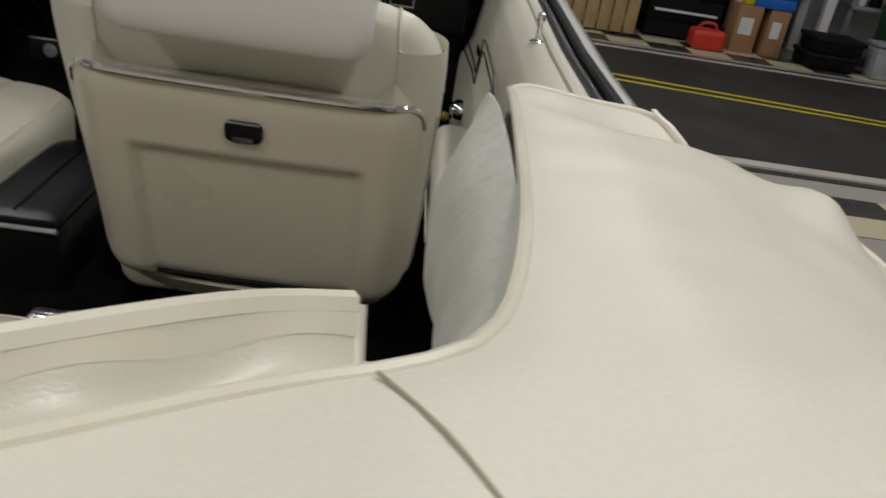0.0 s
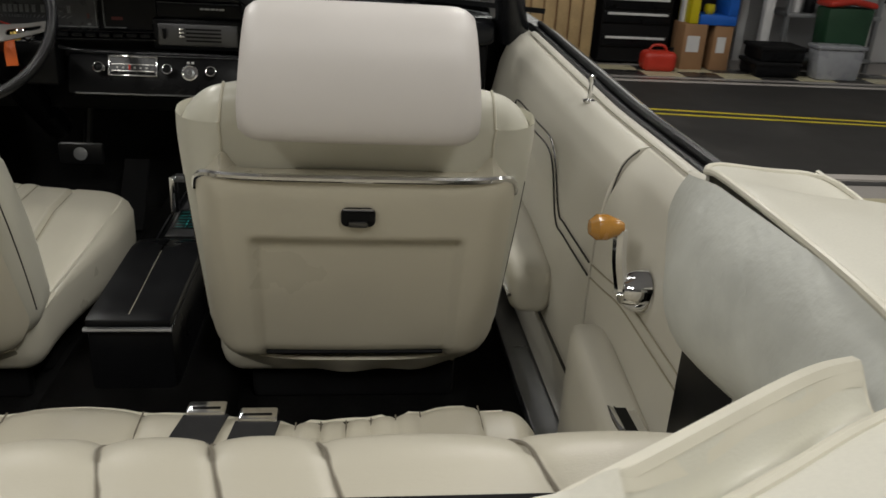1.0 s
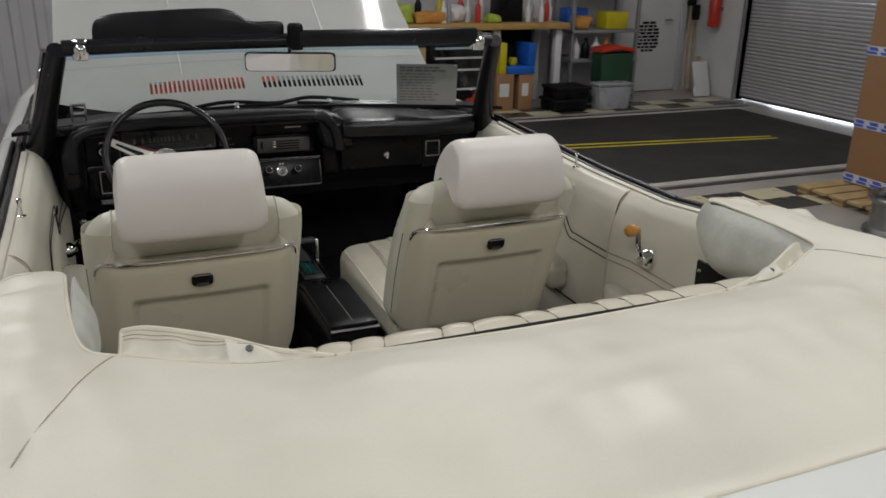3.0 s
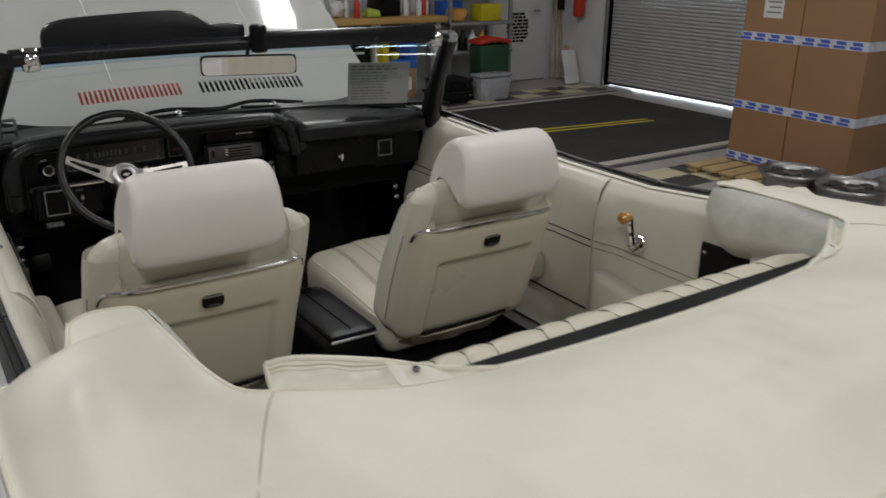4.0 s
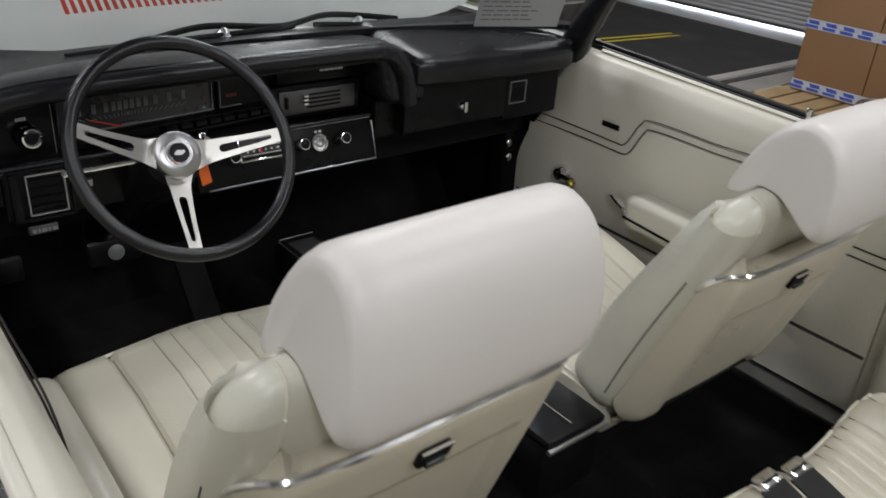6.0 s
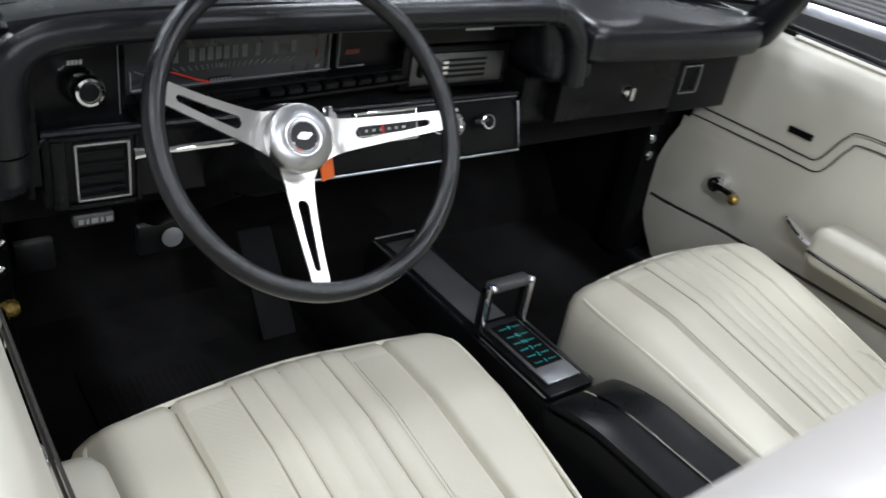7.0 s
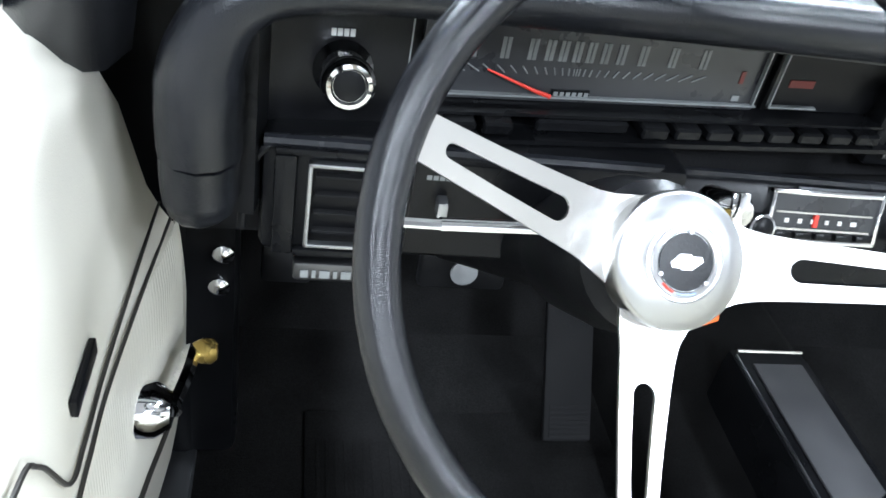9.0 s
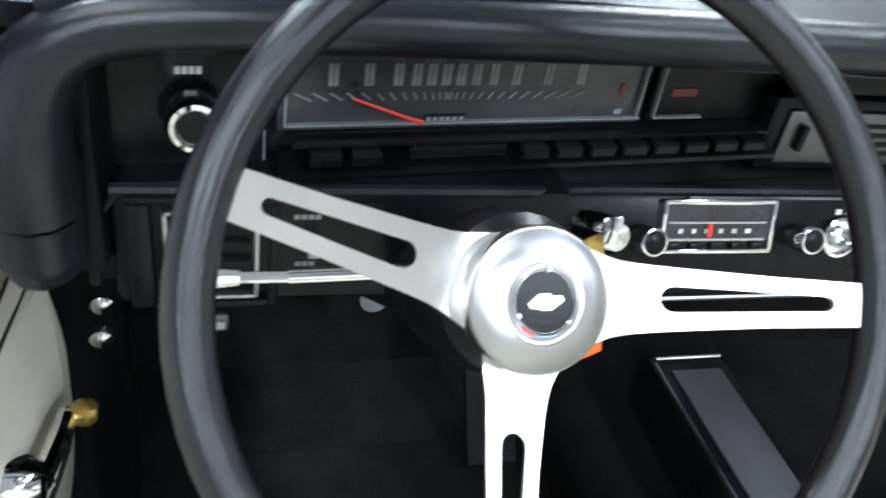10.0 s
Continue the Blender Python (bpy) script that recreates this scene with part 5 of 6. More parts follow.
knob(-0.243, 0.190, 0.709, 0.013)
knob(-0.088, 0.190, 0.709, 0.013)
knob(0.012, 0.190, 0.707, 0.013)
part("clock_ring", lathe([(0.017, 0), (0.019, 0.002), (0.019, 0.005), (0.016, 0.006), (0.0155, 0.002)], 24, frame_at((-0.040, 0.190, 0.707), (0, -1, 0), (1, 0, 0))), CHROME, dash, "round chrome socket ring")
part("socket", lathe([(0.009, 0), (0.010, 0.006), (0.007, 0.007), (0.006, 0.001), (0, 0.001)], 18, frame_at((-0.040, 0.190, 0.707), (0, -1, 0), (1, 0, 0))), SATIN, dash)
for x in (-0.047, -0.037):
    part("dial_mark", box(x, x + 0.006, 0.1885, 0.1898, 0.728, 0.733), WHITEMARK, dash, smooth=False)
LEAN = Matrix.Translation((0.03, 0.235, 0.7145)) @ Matrix.Rotation(radians(-20), 4, "X") @ Matrix.Translation((0, -0.190, -0.7425))
for ob in set(scene.collection.objects) - untilted:
    ob.data.transform(LEAN)
bars(dash, "switch_label", GAUGEMARK, (-0.510, 0.1892, 0.724), (1, 0, 0), (0, 0, 1), [0.004, 0.004, 0.004, 0.004], 0.004, 0.001, 0.0008)
bars(dash, "switch_label", GAUGEMARK, (-0.508, 0.1892, 0.683), (1, 0, 0), (0, 0, 1), [0.004, 0.004, 0.004], 0.004, 0.001, 0.0008)
part("light_switch", box(-0.500, -0.492, 0.176, 0.190, 0.698, 0.711, 0.001), SATIN, dash)
part("switch_recess", box(-0.527, -0.42, 0.1885, 0.1895, 0.655, 0.738), BLACKPL, dash, smooth=False)
part("hood_release", box(-0.604, -0.555, 0.186, 0.205, 0.622, 0.640, 0.003), DARKMETAL, dash, "grey hood release plate")
bars(dash, "plate_mark", GAUGEMARK, (-0.598, 0.1855, 0.627), (1, 0, 0), (0, 0, 1), [0.006, 0.003, 0.008, 0.003, 0.008], 0.007, 0.003, 0.0008)


# instrument face, slightly turned to the driver
def cl(x, z, d=0.0):
    return Vector((x, 0.225 + 0.11 * (x + 0.6) - d, z))


def plate(x0, x1, z0, z1, d0, d1, mt, parent, name, label="", bev=0.0):
    vs = []
    bm = box(0, 1, 0, 1, 0, 1)
    for v in bm.verts:
        p = cl(x0 + (x1 - x0) * v.co.x, z0 + (z1 - z0) * v.co.z)
        v.co = Vector((p.x, p.y - (d0 + (d1 - d0) * (1 - v.co.y)), p.z))
    if bev:
        bmesh.ops.bevel(bm, geom=bm.edges[:], offset=bev, segments=1, affect="EDGES")
    return part(name, bm, mt, parent, label, smooth=False)


cg = plate(-0.64, 0.15, 0.70, 0.868, -0.03, -0.012, BLACKMATT, dash, "instrument_panel", "black instrument panel")
plate(-0.632, -0.528, 0.742, 0.838, -0.012, 0.0, BLACKPL, cg, "wiper_panel")
plate(-0.520, -0.222, 0.768, 0.842, -0.012, -0.004, GAUGE, cg, "speedometer", "wide strip speedometer behind glass")
plate(-0.212, -0.092, 0.768, 0.842, -0.012, -0.006, BLACKPL, cg, "warning_panel")
for x0, x1, z0, z1 in ((-0.516, -0.222, 0.7725, 0.774), (-0.516, -0.5145, 0.7725, 0.797), (-0.226, -0.2245, 0.7725, 0.838), (-0.209, -0.160, 0.7725, 0.774), (-0.209, -0.2075, 0.7725, 0.835), (-0.53, -0.529, 0.745, 0.835), (-0.633, -0.6315, 0.745, 0.836), (-0.633, -0.53, 0.8365, 0.838)):
    plate(x0, x1, z0, z1, -0.004, 0.001, GAUGEMARK, cg, "frame_line")
for x in (-0.482, -0.456, -0.434, -0.420, -0.4085, -0.397, -0.3855, -0.373, -0.359, -0.340, -0.313, -0.284):
    plate(x - 0.0034, x - 0.0003, 0.8025, 0.8195, -0.004, -0.0032, GAUGEMARK, cg, "dial_figure")
    plate(x + 0.0006, x + 0.0037, 0.8025, 0.8195, -0.004, -0.0032, GAUGEMARK, cg, "dial_figure")
for k in range(27):
    t = k / 26
    x = -0.497 + 0.207 * (0.5 + 0.5 * math.copysign(abs(2 * t - 1) ** 1.5, 2 * t - 1))
    sk = (x + 0.393) * -0.10
    a, b = cl(x, 0.791, -0.0032), cl(x - sk * 1.2, 0.797, -0.0032)
    part("dial_tick", tube([b, a], 0.0007, 4), GAUGEMARK, cg, smooth=False)
part("needle", tube([cl(-0.468, 0.7945, 0.0), cl(-0.425, 0.778, 0.0), cl(-0.412, 0.774, 0.0)], [0.0008, 0.0016, 0.002], 6), REDMARK, cg, "red speedometer needle")
plate(-0.411, -0.378, 0.772, 0.779, -0.004, -0.002, BLACKPL, cg, "odometer")
for k in range(6):
    plate(-0.409 + k * 0.0053, -0.4055 + k * 0.0053, 0.7735, 0.7775, -0.002, -0.0012, GAUGEMARK, cg, "odometer_figure")
plate(-0.193, -0.168, 0.790, 0.797, -0.006, -0.005, DIMRED, cg, "warning_mark")
plate(-0.246, -0.239, 0.776, 0.781, -0.004, -0.003, GAUGEMARK, cg, "dial_mark")
plate(-0.245, -0.241, 0.792, 0.803, -0.004, -0.003, DIMRED, cg, "warning_mark")
for x0, x1 in ((-0.50, -0.475), (-0.47, -0.445), (-0.425, -0.345), (-0.335, -0.311), (-0.305, -0.281), (-0.275, -0.251), (-0.245, -0.221), (-0.215, -0.191), (-0.185, -0.161), (-0.155, -0.131), (-0.125, -0.101)):
    plate(x0, x1, 0.7535, 0.764, -0.012, 0.030 if x1 - x0 < 0.05 else 0.022, BLACKPL, cg, "rocker_switch", "", 0.002)
plate(-0.51, -0.09, 0.7645, 0.767, -0.012, 0.018, BLACKPL, cg, "switch_ledge")
plate(-0.52, -0.09, 0.748, 0.752, -0.012, 0.032, BLACKPL, cg, "switch_ledge")
wk = part("wiper_knob", lathe([(0.021, 0), (0.022, 0.006), (0.0165, 0.012), (0.0165, 0.028), (0.0185, 0.028), (0.0195, 0.034), (0.0185, 0.040), (0.016, 0.043), (0.013, 0.0435), (0.0115, 0.041), (0, 0.040)], 30, frame_at(cl(-0.578, 0.790), (0.08, -1, 0.12), (1, 0, 0))), CHROME, cg, "chrome wiper knob")
part("knob_face", lathe([(0.0113, 0.0412), (0.007, 0.0425), (0, 0.043)], 20, frame_at(cl(-0.578, 0.790), (0.08, -1, 0.12), (1, 0, 0))), BLACKPL, wk)
bars(cg, "knob_label", WHITEMARK, cl(-0.588, 0.814, 0.0006), (1, 0.11, 0), (0, 0, 1), [0.0035, 0.0035, 0.0035, 0.0035], 0.0055, 0.001, 0.0008)
# heater control and the plate above it
hp = part("heater_control", join(box(-0.085, 0.10, 0.256, 0.28, 0.738, 0.790, 0.003)), DARKMETAL, cg, "grey heater slide control")
for z in (0.749, 0.758, 0.767, 0.776):
    part("slide_slot", box(-0.02, 0.062, 0.2545, 0.2565, z, z + 0.004), BLACKMATT, hp, smooth=False)
part("slide_lever", box(-0.073, -0.067, 0.247, 0.257, 0.755, 0.779, 0.001), BLACKPL, hp)
for z in (0.762, 0.771, 0.779):
    part("slide_knob", box(-0.034, -0.022, 0.243, 0.257, z - 0.003, z + 0.003, 0.0015), CHROME, hp)
part("heater_bezel", box(-0.098, 0.118, 0.262, 0.29, 0.728, 0.80, 0.006), BLACKPL, cg)
part("blank_plate", box(-0.085, 0.13, 0.262, 0.29, 0.803, 0.84, 0.004), BLACKPL, cg)
part("bright_line", tube([(-0.083, 0.2605, 0.838), (0.128, 0.2605, 0.838)], 0.0013, 6), SATIN, cg)
bars(cg, "script_bar", SATIN, (0.015, 0.2618, 0.823), (1, 0, 0), (0, 0, 1), [0.008, 0.012, 0.010, 0.006, 0.012], 0.004, 0.002, 0.0008)
part("dash_under", box(0.140, 0.21, 0.235, 0.33, 0.655, 0.75, 0.012), BLACKPL, dash)

# ---- steering wheel, column, stalk, keys ----
WC = Vector((-0.3995, -0.028, 0.820))
WN = Vector((-0.02, 0.823, -0.567)).normalized()
WX = (Vector((1, 0, 0)) - WN * WN.x).normalized()
WY = WX.cross(-WN).normalized()
if WY.z < 0:
    WY = -WY


def wpl(a, r, d=0.0):
    return WC + (WX * math.cos(a) + WY * math.sin(a)) * r + WN * d


sw = part("steering_wheel", tube([wpl(k * 2 * math.pi / 72, 0.1728) for k in range(72)], 0.0112, 16, closed=True), RIMGRIP, car, "black-rimmed three-spoke steering wheel", sharp=60)
for ang in (161.5, -1.5, 258.0):
    a = radians(ang)
    ux = (WX * math.cos(a) + WY * math.sin(a))
    uz = -WN
    uy = uz.cross(ux)

    def bend(p, ux=ux, uy=uy, uz=uz):
        r = p.x
        t = max(0.0, min(1.0, (r - 0.045) / 0.120))
        depth = 0.054 * (1 - t) * (1 + 0.25 * t)
        return WC + ux * r + uy * p.y + uz * (p.z - depth)
    half = ((0.020, 0.030), (0.045, 0.0215), (0.056, 0.0192), (0.07, 0.0178), (0.12, 0.0138), (0.166, 0.0112))
    wf = 0.88 if ang > 200 else 1.0
    outer = [(r, -w * wf) for r, w in half] + [(r, w * wf) for r, w in reversed(half)]
    hole = [(0.0765 + 0.0069 * math.cos(q), 0.0069 * math.sin(q)) for q in [math.pi * (0.5 + k / 8) for k in range(9)]]
    hole += [(0.116, -0.0053)] + [(0.1465 + 0.0038 * math.cos(q), 0.0038 * math.sin(q)) for q in [math.pi * (-0.5 + k / 8) for k in range(9)]] + [(0.116, 0.0053)]
    bm = prism(outer, 0.003, None, 0.0, holes=[hole])
    bmesh.ops.subdivide_edges(bm, edges=[e for e in bm.edges if e.calc_length() > 0.03], cuts=2, use_grid_fill=True)
    for v in bm.verts:
        v.co = bend(v.co)
    part("spoke", bm, BRUSHED, sw, "slotted brushed steel spoke", sharp=50)
hubm = frame_at(WC + WN * 0.047 - WX * 0.003, -WN, WX)
hb = part("hub", lathe([(0.030, -0.012), (0.0380, -0.008), (0.0388, 0.008), (0.0380, 0.0120), (0.0362, 0.0138), (0.0225, 0.0172), (0.0218, 0.0164), (0.0200, 0.0164), (0.0194, 0.0182), (0.0168, 0.0186), (0.016, 0.0178), (0, 0.0178)], 48), HUBMETAL, sw, "turned metal hub cap")
hb.matrix_basis = hubm
part("hub_emblem", lathe([(0.0158, 0.0179), (0.0156, 0.0186), (0, 0.0188)], 30), BLACKPL, hb, "dark round emblem")
part("emblem_badge", prism([(-0.0085, -0.003), (-0.003, -0.0035), (-0.003, -0.0042), (0.003, -0.0042), (0.0095, 0.0005), (0.0085, 0.003), (0.003, 0.003), (0.002, 0.0042), (-0.004, 0.0042), (-0.0095, -0.0005)], 0.0008, Matrix.Translation((0, 0.0, 0.0188))), BADGE, hb, "plain silver badge shape")
part("red_arc", tube([Vector((0.0176 * math.cos(radians(q)), 0.0176 * math.sin(radians(q)), 0.0192)) for q in range(222, 248, 5)], 0.0007, 5), REDMARK, hb)
part("blue_arc", tube([Vector((0.0176 * math.cos(radians(q)), 0.0176 * math.sin(radians(q)), 0.0192)) for q in range(256, 292, 5)], 0.0007, 5), PALEBLUE, hb)
for q in (85, 205, 318):
    part("emblem_stud", lathe([(0.0016, 0.0188), (0.0014, 0.0197), (0, 0.0199)], 10, Matrix.Translation((0.0163 * math.cos(radians(q)), 0.0163 * math.sin(radians(q)), 0))), HUBMETAL, hb)
col0 = WC + WN * 0.060
part("steering_column", join(lathe([(0.034, 0), (0.046, 0.012), (0.05, 0.05), (0.046, 0.12), (0.036, 0.16), (0.034, 0.55), (0, 0.55)], 26, frame_at(col0, WN, WX))), BLACKPL, car, "black steering column")
stk = part("indicator_stalk", tube(smooth_line([Vector((-0.405, 0.075, 0.765)), Vector((-0.44, 0.060, 0.776)), Vector((-0.50, 0.055, 0.777)), Vector((-0.556, 0.055, 0.777))], 6), 0.0032, 8), CHROME, car, "chrome indicator stalk")
part("stalk_sleeve", tube([(-0.452, 0.058, 0.7768), (-0.525, 0.055, 0.777)], 0.0044, 10), CHROME, stk)
part("stalk_tip", tube([(-0.550, 0.055, 0.777), (-0.568, 0.055, 0.777)], [0.0044, 0.0062], 8), CHROME, stk)
kb = Vector((-0.331, 0.091, 0.780))
ky = part("ignition_key", join(lathe([(0.012, -0.02), (0.012, 0.010), (0.009, 0.014), (0, 0.015)], 14, frame_at(kb + Vector((0.010, 0.008, -0.006)), (0.25, -0.9, 0.3), (0, 0, 1))), box(-0.007, 0.007, -0.008, 0.009, 0.0, 0.003, 0.001, m=frame_at(kb + Vector((0.002, -0.012, 0.009)), (0.2, -0.9, 0.4), (1, 0, 0)))), CHROME, car, "ignition key in its lock")
part("key_fob", box(-0.009, 0.008, -0.010, 0.010, 0, 0.003, 0.001, m=frame_at(kb + Vector((-0.008, -0.014, -0.004)), (0.3, -0.9, 0.2), (1, 0, 0.2))), BRASS, ky, "brass key")
part("key_tag", box(-0.0115, 0.0115, -0.029, 0.029, 0, 0.002, 0.0006, m=frame_at((-0.344, 0.050, 0.747), (0.35, -0.9, 0.25), (1, 0.3, 0.05))), ORANGE, ky, "bright orange key tag")

# pedals, mat
bpd = part("brake_pedal", join(box(-0.434, -0.314, 0.502, 0.522, 0.360, 0.420, 0.008, m=None), tube([(-0.365, 0.535, 0.39), (-0.365, 0.62, 0.55), (-0.365, 0.60, 0.70)], 0.012, 8)), RUBBER, car, "black wide brake pedal")
part("pedal_disc", lathe([(0.0185, 0), (0.0185, 0.003), (0.015, 0.005), (0, 0.0055)], 20, frame_at((-0.374, 0.502, 0.391), (0, -1, 0.1), (1, 0, 0))), PEDALGREY, bpd, "grey metal disc")
tpm = Matrix.Translation((-0.220, 0.365, 0.218)) @ Matrix.Rotation(radians(50), 4, "X")
tpd = part("throttle_pedal", box(-0.036, 0.032, 0.0, 0.21, -0.006, 0.006, 0.004, m=tpm), BLACKMATT, car, "black floor-hinged throttle pedal")
for k in range(7):
    part("pedal_rib", box(-0.028, 0.028, 0.006 + 0.0065 * k, 0.0095 + 0.0065 * k, 0.006, 0.0078, m=tpm), BLACKMATT, tpd, smooth=False)
part("park_brake_pedal", box(-0.635, -0.575, 0.45, 0.47, 0.40, 0.455, 0.006), RUBBER, car)

mt_ = thing("floor_mat", "black ribbed rubber mat on the driver's floor", "floor mat")
part("mat_base", box(-0.57, -0.28, 0.12, 0.42, 0.2055, 0.2095, 0.002), CARPET, mt_)
for k in range(17):
    x = -0.555 + k * 0.0115
    part("mat_rib", box(x, x + 0.004, 0.20, 0.37, 0.2095, 0.2112), CARPET, mt_, smooth=False)
pp = thing("paper_notice", "grey printed paper sheet propped against the windscreen", "paper sheet")
pm = frame_at((0.425, 0.25, 0.888), Vector((0.21, -0.08, 0.0)).cross(Vector((0, -0.07, 0.155))), (0.21, -0.08, 0.0))
part("sheet", box(0, 0.215, 0, 0.165, 0, 0.001, m=pm), PAPER, pp, smooth=False)
random.seed(12)
for k in range(12):
    w = [random.uniform(0.012, 0.03) for _ in range(6 if k < 2 else 5)]
    bars(pp, "printed_bar", PRINT, pm @ Vector((0.012, 0.148 - k * 0.0118, 0.001)), pm.to_3x3() @ Vector((1, 0, 0)), pm.to_3x3() @ Vector((0, 1, 0)), w, 0.007 if k < 2 else 0.0035, 0.005, 0.0005)


# ---- front bucket seats ----
BO = Vector((0, -0.540, 0.380))
BA = Vector((0, -0.332, 0.943)).normalized()
BN = Vector((0, -0.943, -0.332)).normalized()


def bk(x, h, d):
    """Seat-back coordinates: across, up the back, out of its rear face."""
    return BO + Vector((x, 0, 0)) + BA * h + BN * d


def groove(x, centres, w, depth):
    return -depth * sum(math.exp(-((x - c) / w) ** 2) for c in centres)


def puff(x, lines, h):
    """Height of a rounded stuffed channel between two stitched lines."""
    for a, b in zip(lines, lines[1:]):
        if a <= x <= b:
            t = (x - a) / (b - a)
            return h * min(1.0, (b - a) / 0.04) * (4 * t * (1 - t)) ** 0.36
    return 0.0


def front_seat(cw, hw, hf, ht, taper=0.0):
    """One bucket seat: cushion's half width, headrest's half width, its depth to the front and extra height."""
    st = thing("front_seat", "cream vinyl bucket seat with headrest and bright trim across its back", "car seat", "front bucket seats")
    PL = [-0.08, -0.048, -0.016, 0.016, 0.048, 0.08]

    def cush(p):
        k = max(0.0, (p.z - 0.40) / 0.06)
        z = p.z - 0.006 + k * (0.012 * math.cos(min(1, abs(p.x) / 0.24) * 1.5) - 0.055 * max(0.0, (-0.12 - p.y) / 0.35))
        if k > 0.6:
            z += puff(p.x, PL, 0.006) - 0.004 + groove(p.x, (-0.152, 0.152), 0.005, 0.011)
        g = min(1.0, max(0.0, (p.y + 0.42) / 0.32))
        x = p.x
        if abs(p.x) > 0.155:
            x = math.copysign(0.155 + (abs(p.x) - 0.155) * (1.0 + (cw - 0.24) / 0.085 * g * g * (3 - 2 * g)), p.x)
        x -= taper * max(0.0, min(1.0, (x + 0.1) / 0.3)) * max(0.0, -p.y - 0.03) / 0.3
        y = p.y - 0.014 * (abs(p.x) / 0.235) ** 3 * max(0.0, (p.y + 0.1) / 0.14)
        return Vector((x, y, z))
    cu = part("cushion", cushion(-0.24, 0.24, -0.50, 0.045, 0.29, 0.462, 0.045, (230, 30, 8), cush), VINYL, st, "pleated cream vinyl cushion", sharp=70)
    pp_ = [cush(Vector((x, y, 0.4485))) for x, y in ([(-0.2275, -0.45), (-0.2275, -0.2), (-0.2275, -0.03), (-0.2185, 0.010), (-0.195, 0.026), (-0.1, 0.032), (0, 0.032), (0.1, 0.032), (0.195, 0.026), (0.2185, 0.010), (0.2275, -0.03), (0.2275, -0.2), (0.2275, -0.45)])]
    part("piping", tube(smooth_line(pp_, 5), 0.0036, 6), PIPING, cu)
    for s in (1, -1):
        part("woven_insert", sheet(lambda u, v, s=s: cush(Vector((s * (0.086 + 0.060 * u), -0.40 + 0.385 * v, 0.462))) + Vector((0, 0, 0.0012)), 6, 24, 0.002), WEAVE, cu, "finely woven cream vinyl insert")
    # Thin darker lines paint the creases' shade between the pleats.
    for x in PL + [-0.152, 0.152]:
        part("crease_line", tube([cush(Vector((x, -0.40 + 0.405 * k / 10, 0.462))) + Vector((0, 0, 0.0006)) for k in range(11)], 0.0012, 5), SEAMCREASE, cu)
    part("seat_base", box(-0.20, 0.20, -0.36, 0.0, 0.205, 0.30, 0.02), BLACKMATT, st, "black seat base")

    # padded back: side bolsters, rounded shoulders, narrowing in to the headrest
    def back(p):
        h, d = p.z, p.y
        tt = max(0.0, min(1.0, (h - 0.10) / 0.39))
        d *= 1.0 - 0.42 * tt * tt * (3 - 2 * tt)
        k = max(0.0, (h - 0.38) / 0.11)
        x = p.x * (1 - 0.035 * k ** 2) * (1.0 + 0.02 * math.sin(h * 6))
        if h > 0.44:
            h -= 0.035 * (abs(p.x) / 0.25) ** 3
        if d < -0.075:
            d += groove(p.x, PL, 0.0045, -0.004)
            d -= 0.018 * max(0.0, (abs(p.x) - 0.14) / 0.1)
        return bk(x, h, d)
    ba = part("backrest", cushion(-0.25, 0.25, -0.125, -0.012, -0.03, 0.49, 0.05, (70, 10, 30), back), PEARL, st, "pearl cream vinyl backrest", sharp=70)
    for s in (1, -1):
        arc = [radians(q) for q in range(0, 91, 15)]
        part("shoulder_seam", tube(smooth_line([back(Vector((s * 0.188, -0.0115, h))) for h in (0.385, 0.42)] + [back(Vector((s * 0.190, -0.062 + 0.0505 * math.cos(q), 0.44 + 0.0505 * math.sin(q)))) for q in arc] + [back(Vector((s * 0.190, -0.085, 0.4905)))], 4), 0.0022, 6), PIPING, ba)

    # hard back shell with an inset panel
    def shell(u, v):
        h = -0.022 + 0.395 * v
        w = 0.233 + 0.008 * (1 - v)
        for hc, r in ((0.373 - h, 0.042), (h + 0.022, 0.055)):
            if hc < r:
                w -= r - math.sqrt(max(0.0, r * r - (r - hc) ** 2))
        x = (2 * u - 1) * w
        e = max(0.0, (abs(x) - 0.185) / 0.055)
        d = 0.024 - 0.050 * e ** 2.2 + 0.005 * math.cos(u * math.pi - math.pi / 2)
        t = max(0.0, (v - 0.90) / 0.10)
        d -= 0.006 * t ** 2
        b = max(0.0, (0.1 - v) / 0.1)
        d -= 0.014 * b ** 2
        # pressed inset below the latch
        ix, iv = abs(x) / 0.155, (h - 0.005) / 0.246
        if ix < 1.06 and iv < 1.04:
            m = min(max(0.0, (1.04 - ix) / 0.05), max(0.0, (1.03 - iv) / 0.04), 1.0)
            d -= 0.011 * m * m * (3 - 2 * m)
        return bk(x, h, d)
    sh_ = part("back_shell", sheet(shell, 56, 46, 0.03), SHELL, st, "smooth cream plastic back shell", sharp=60)
    part("lower_seam", tube([bk(-0.15, -0.008, 0.014), bk(0.15, -0.008, 0.014)], 0.004, 6), BLACKMATT, sh_)
    part("seat_skirt", sheet(lambda u, v: bk((2 * u - 1) * (0.205 - 0.035 * v * v), -0.034 - 0.055 * v, 0.004 - 0.022 * v - 0.02 * abs(2 * u - 1) ** 3 + 0.004 * math.sin(u * 17) * v), 24, 8, 0.006), SHELL, st, "cream lower skirt behind the cushion", sharp=60)
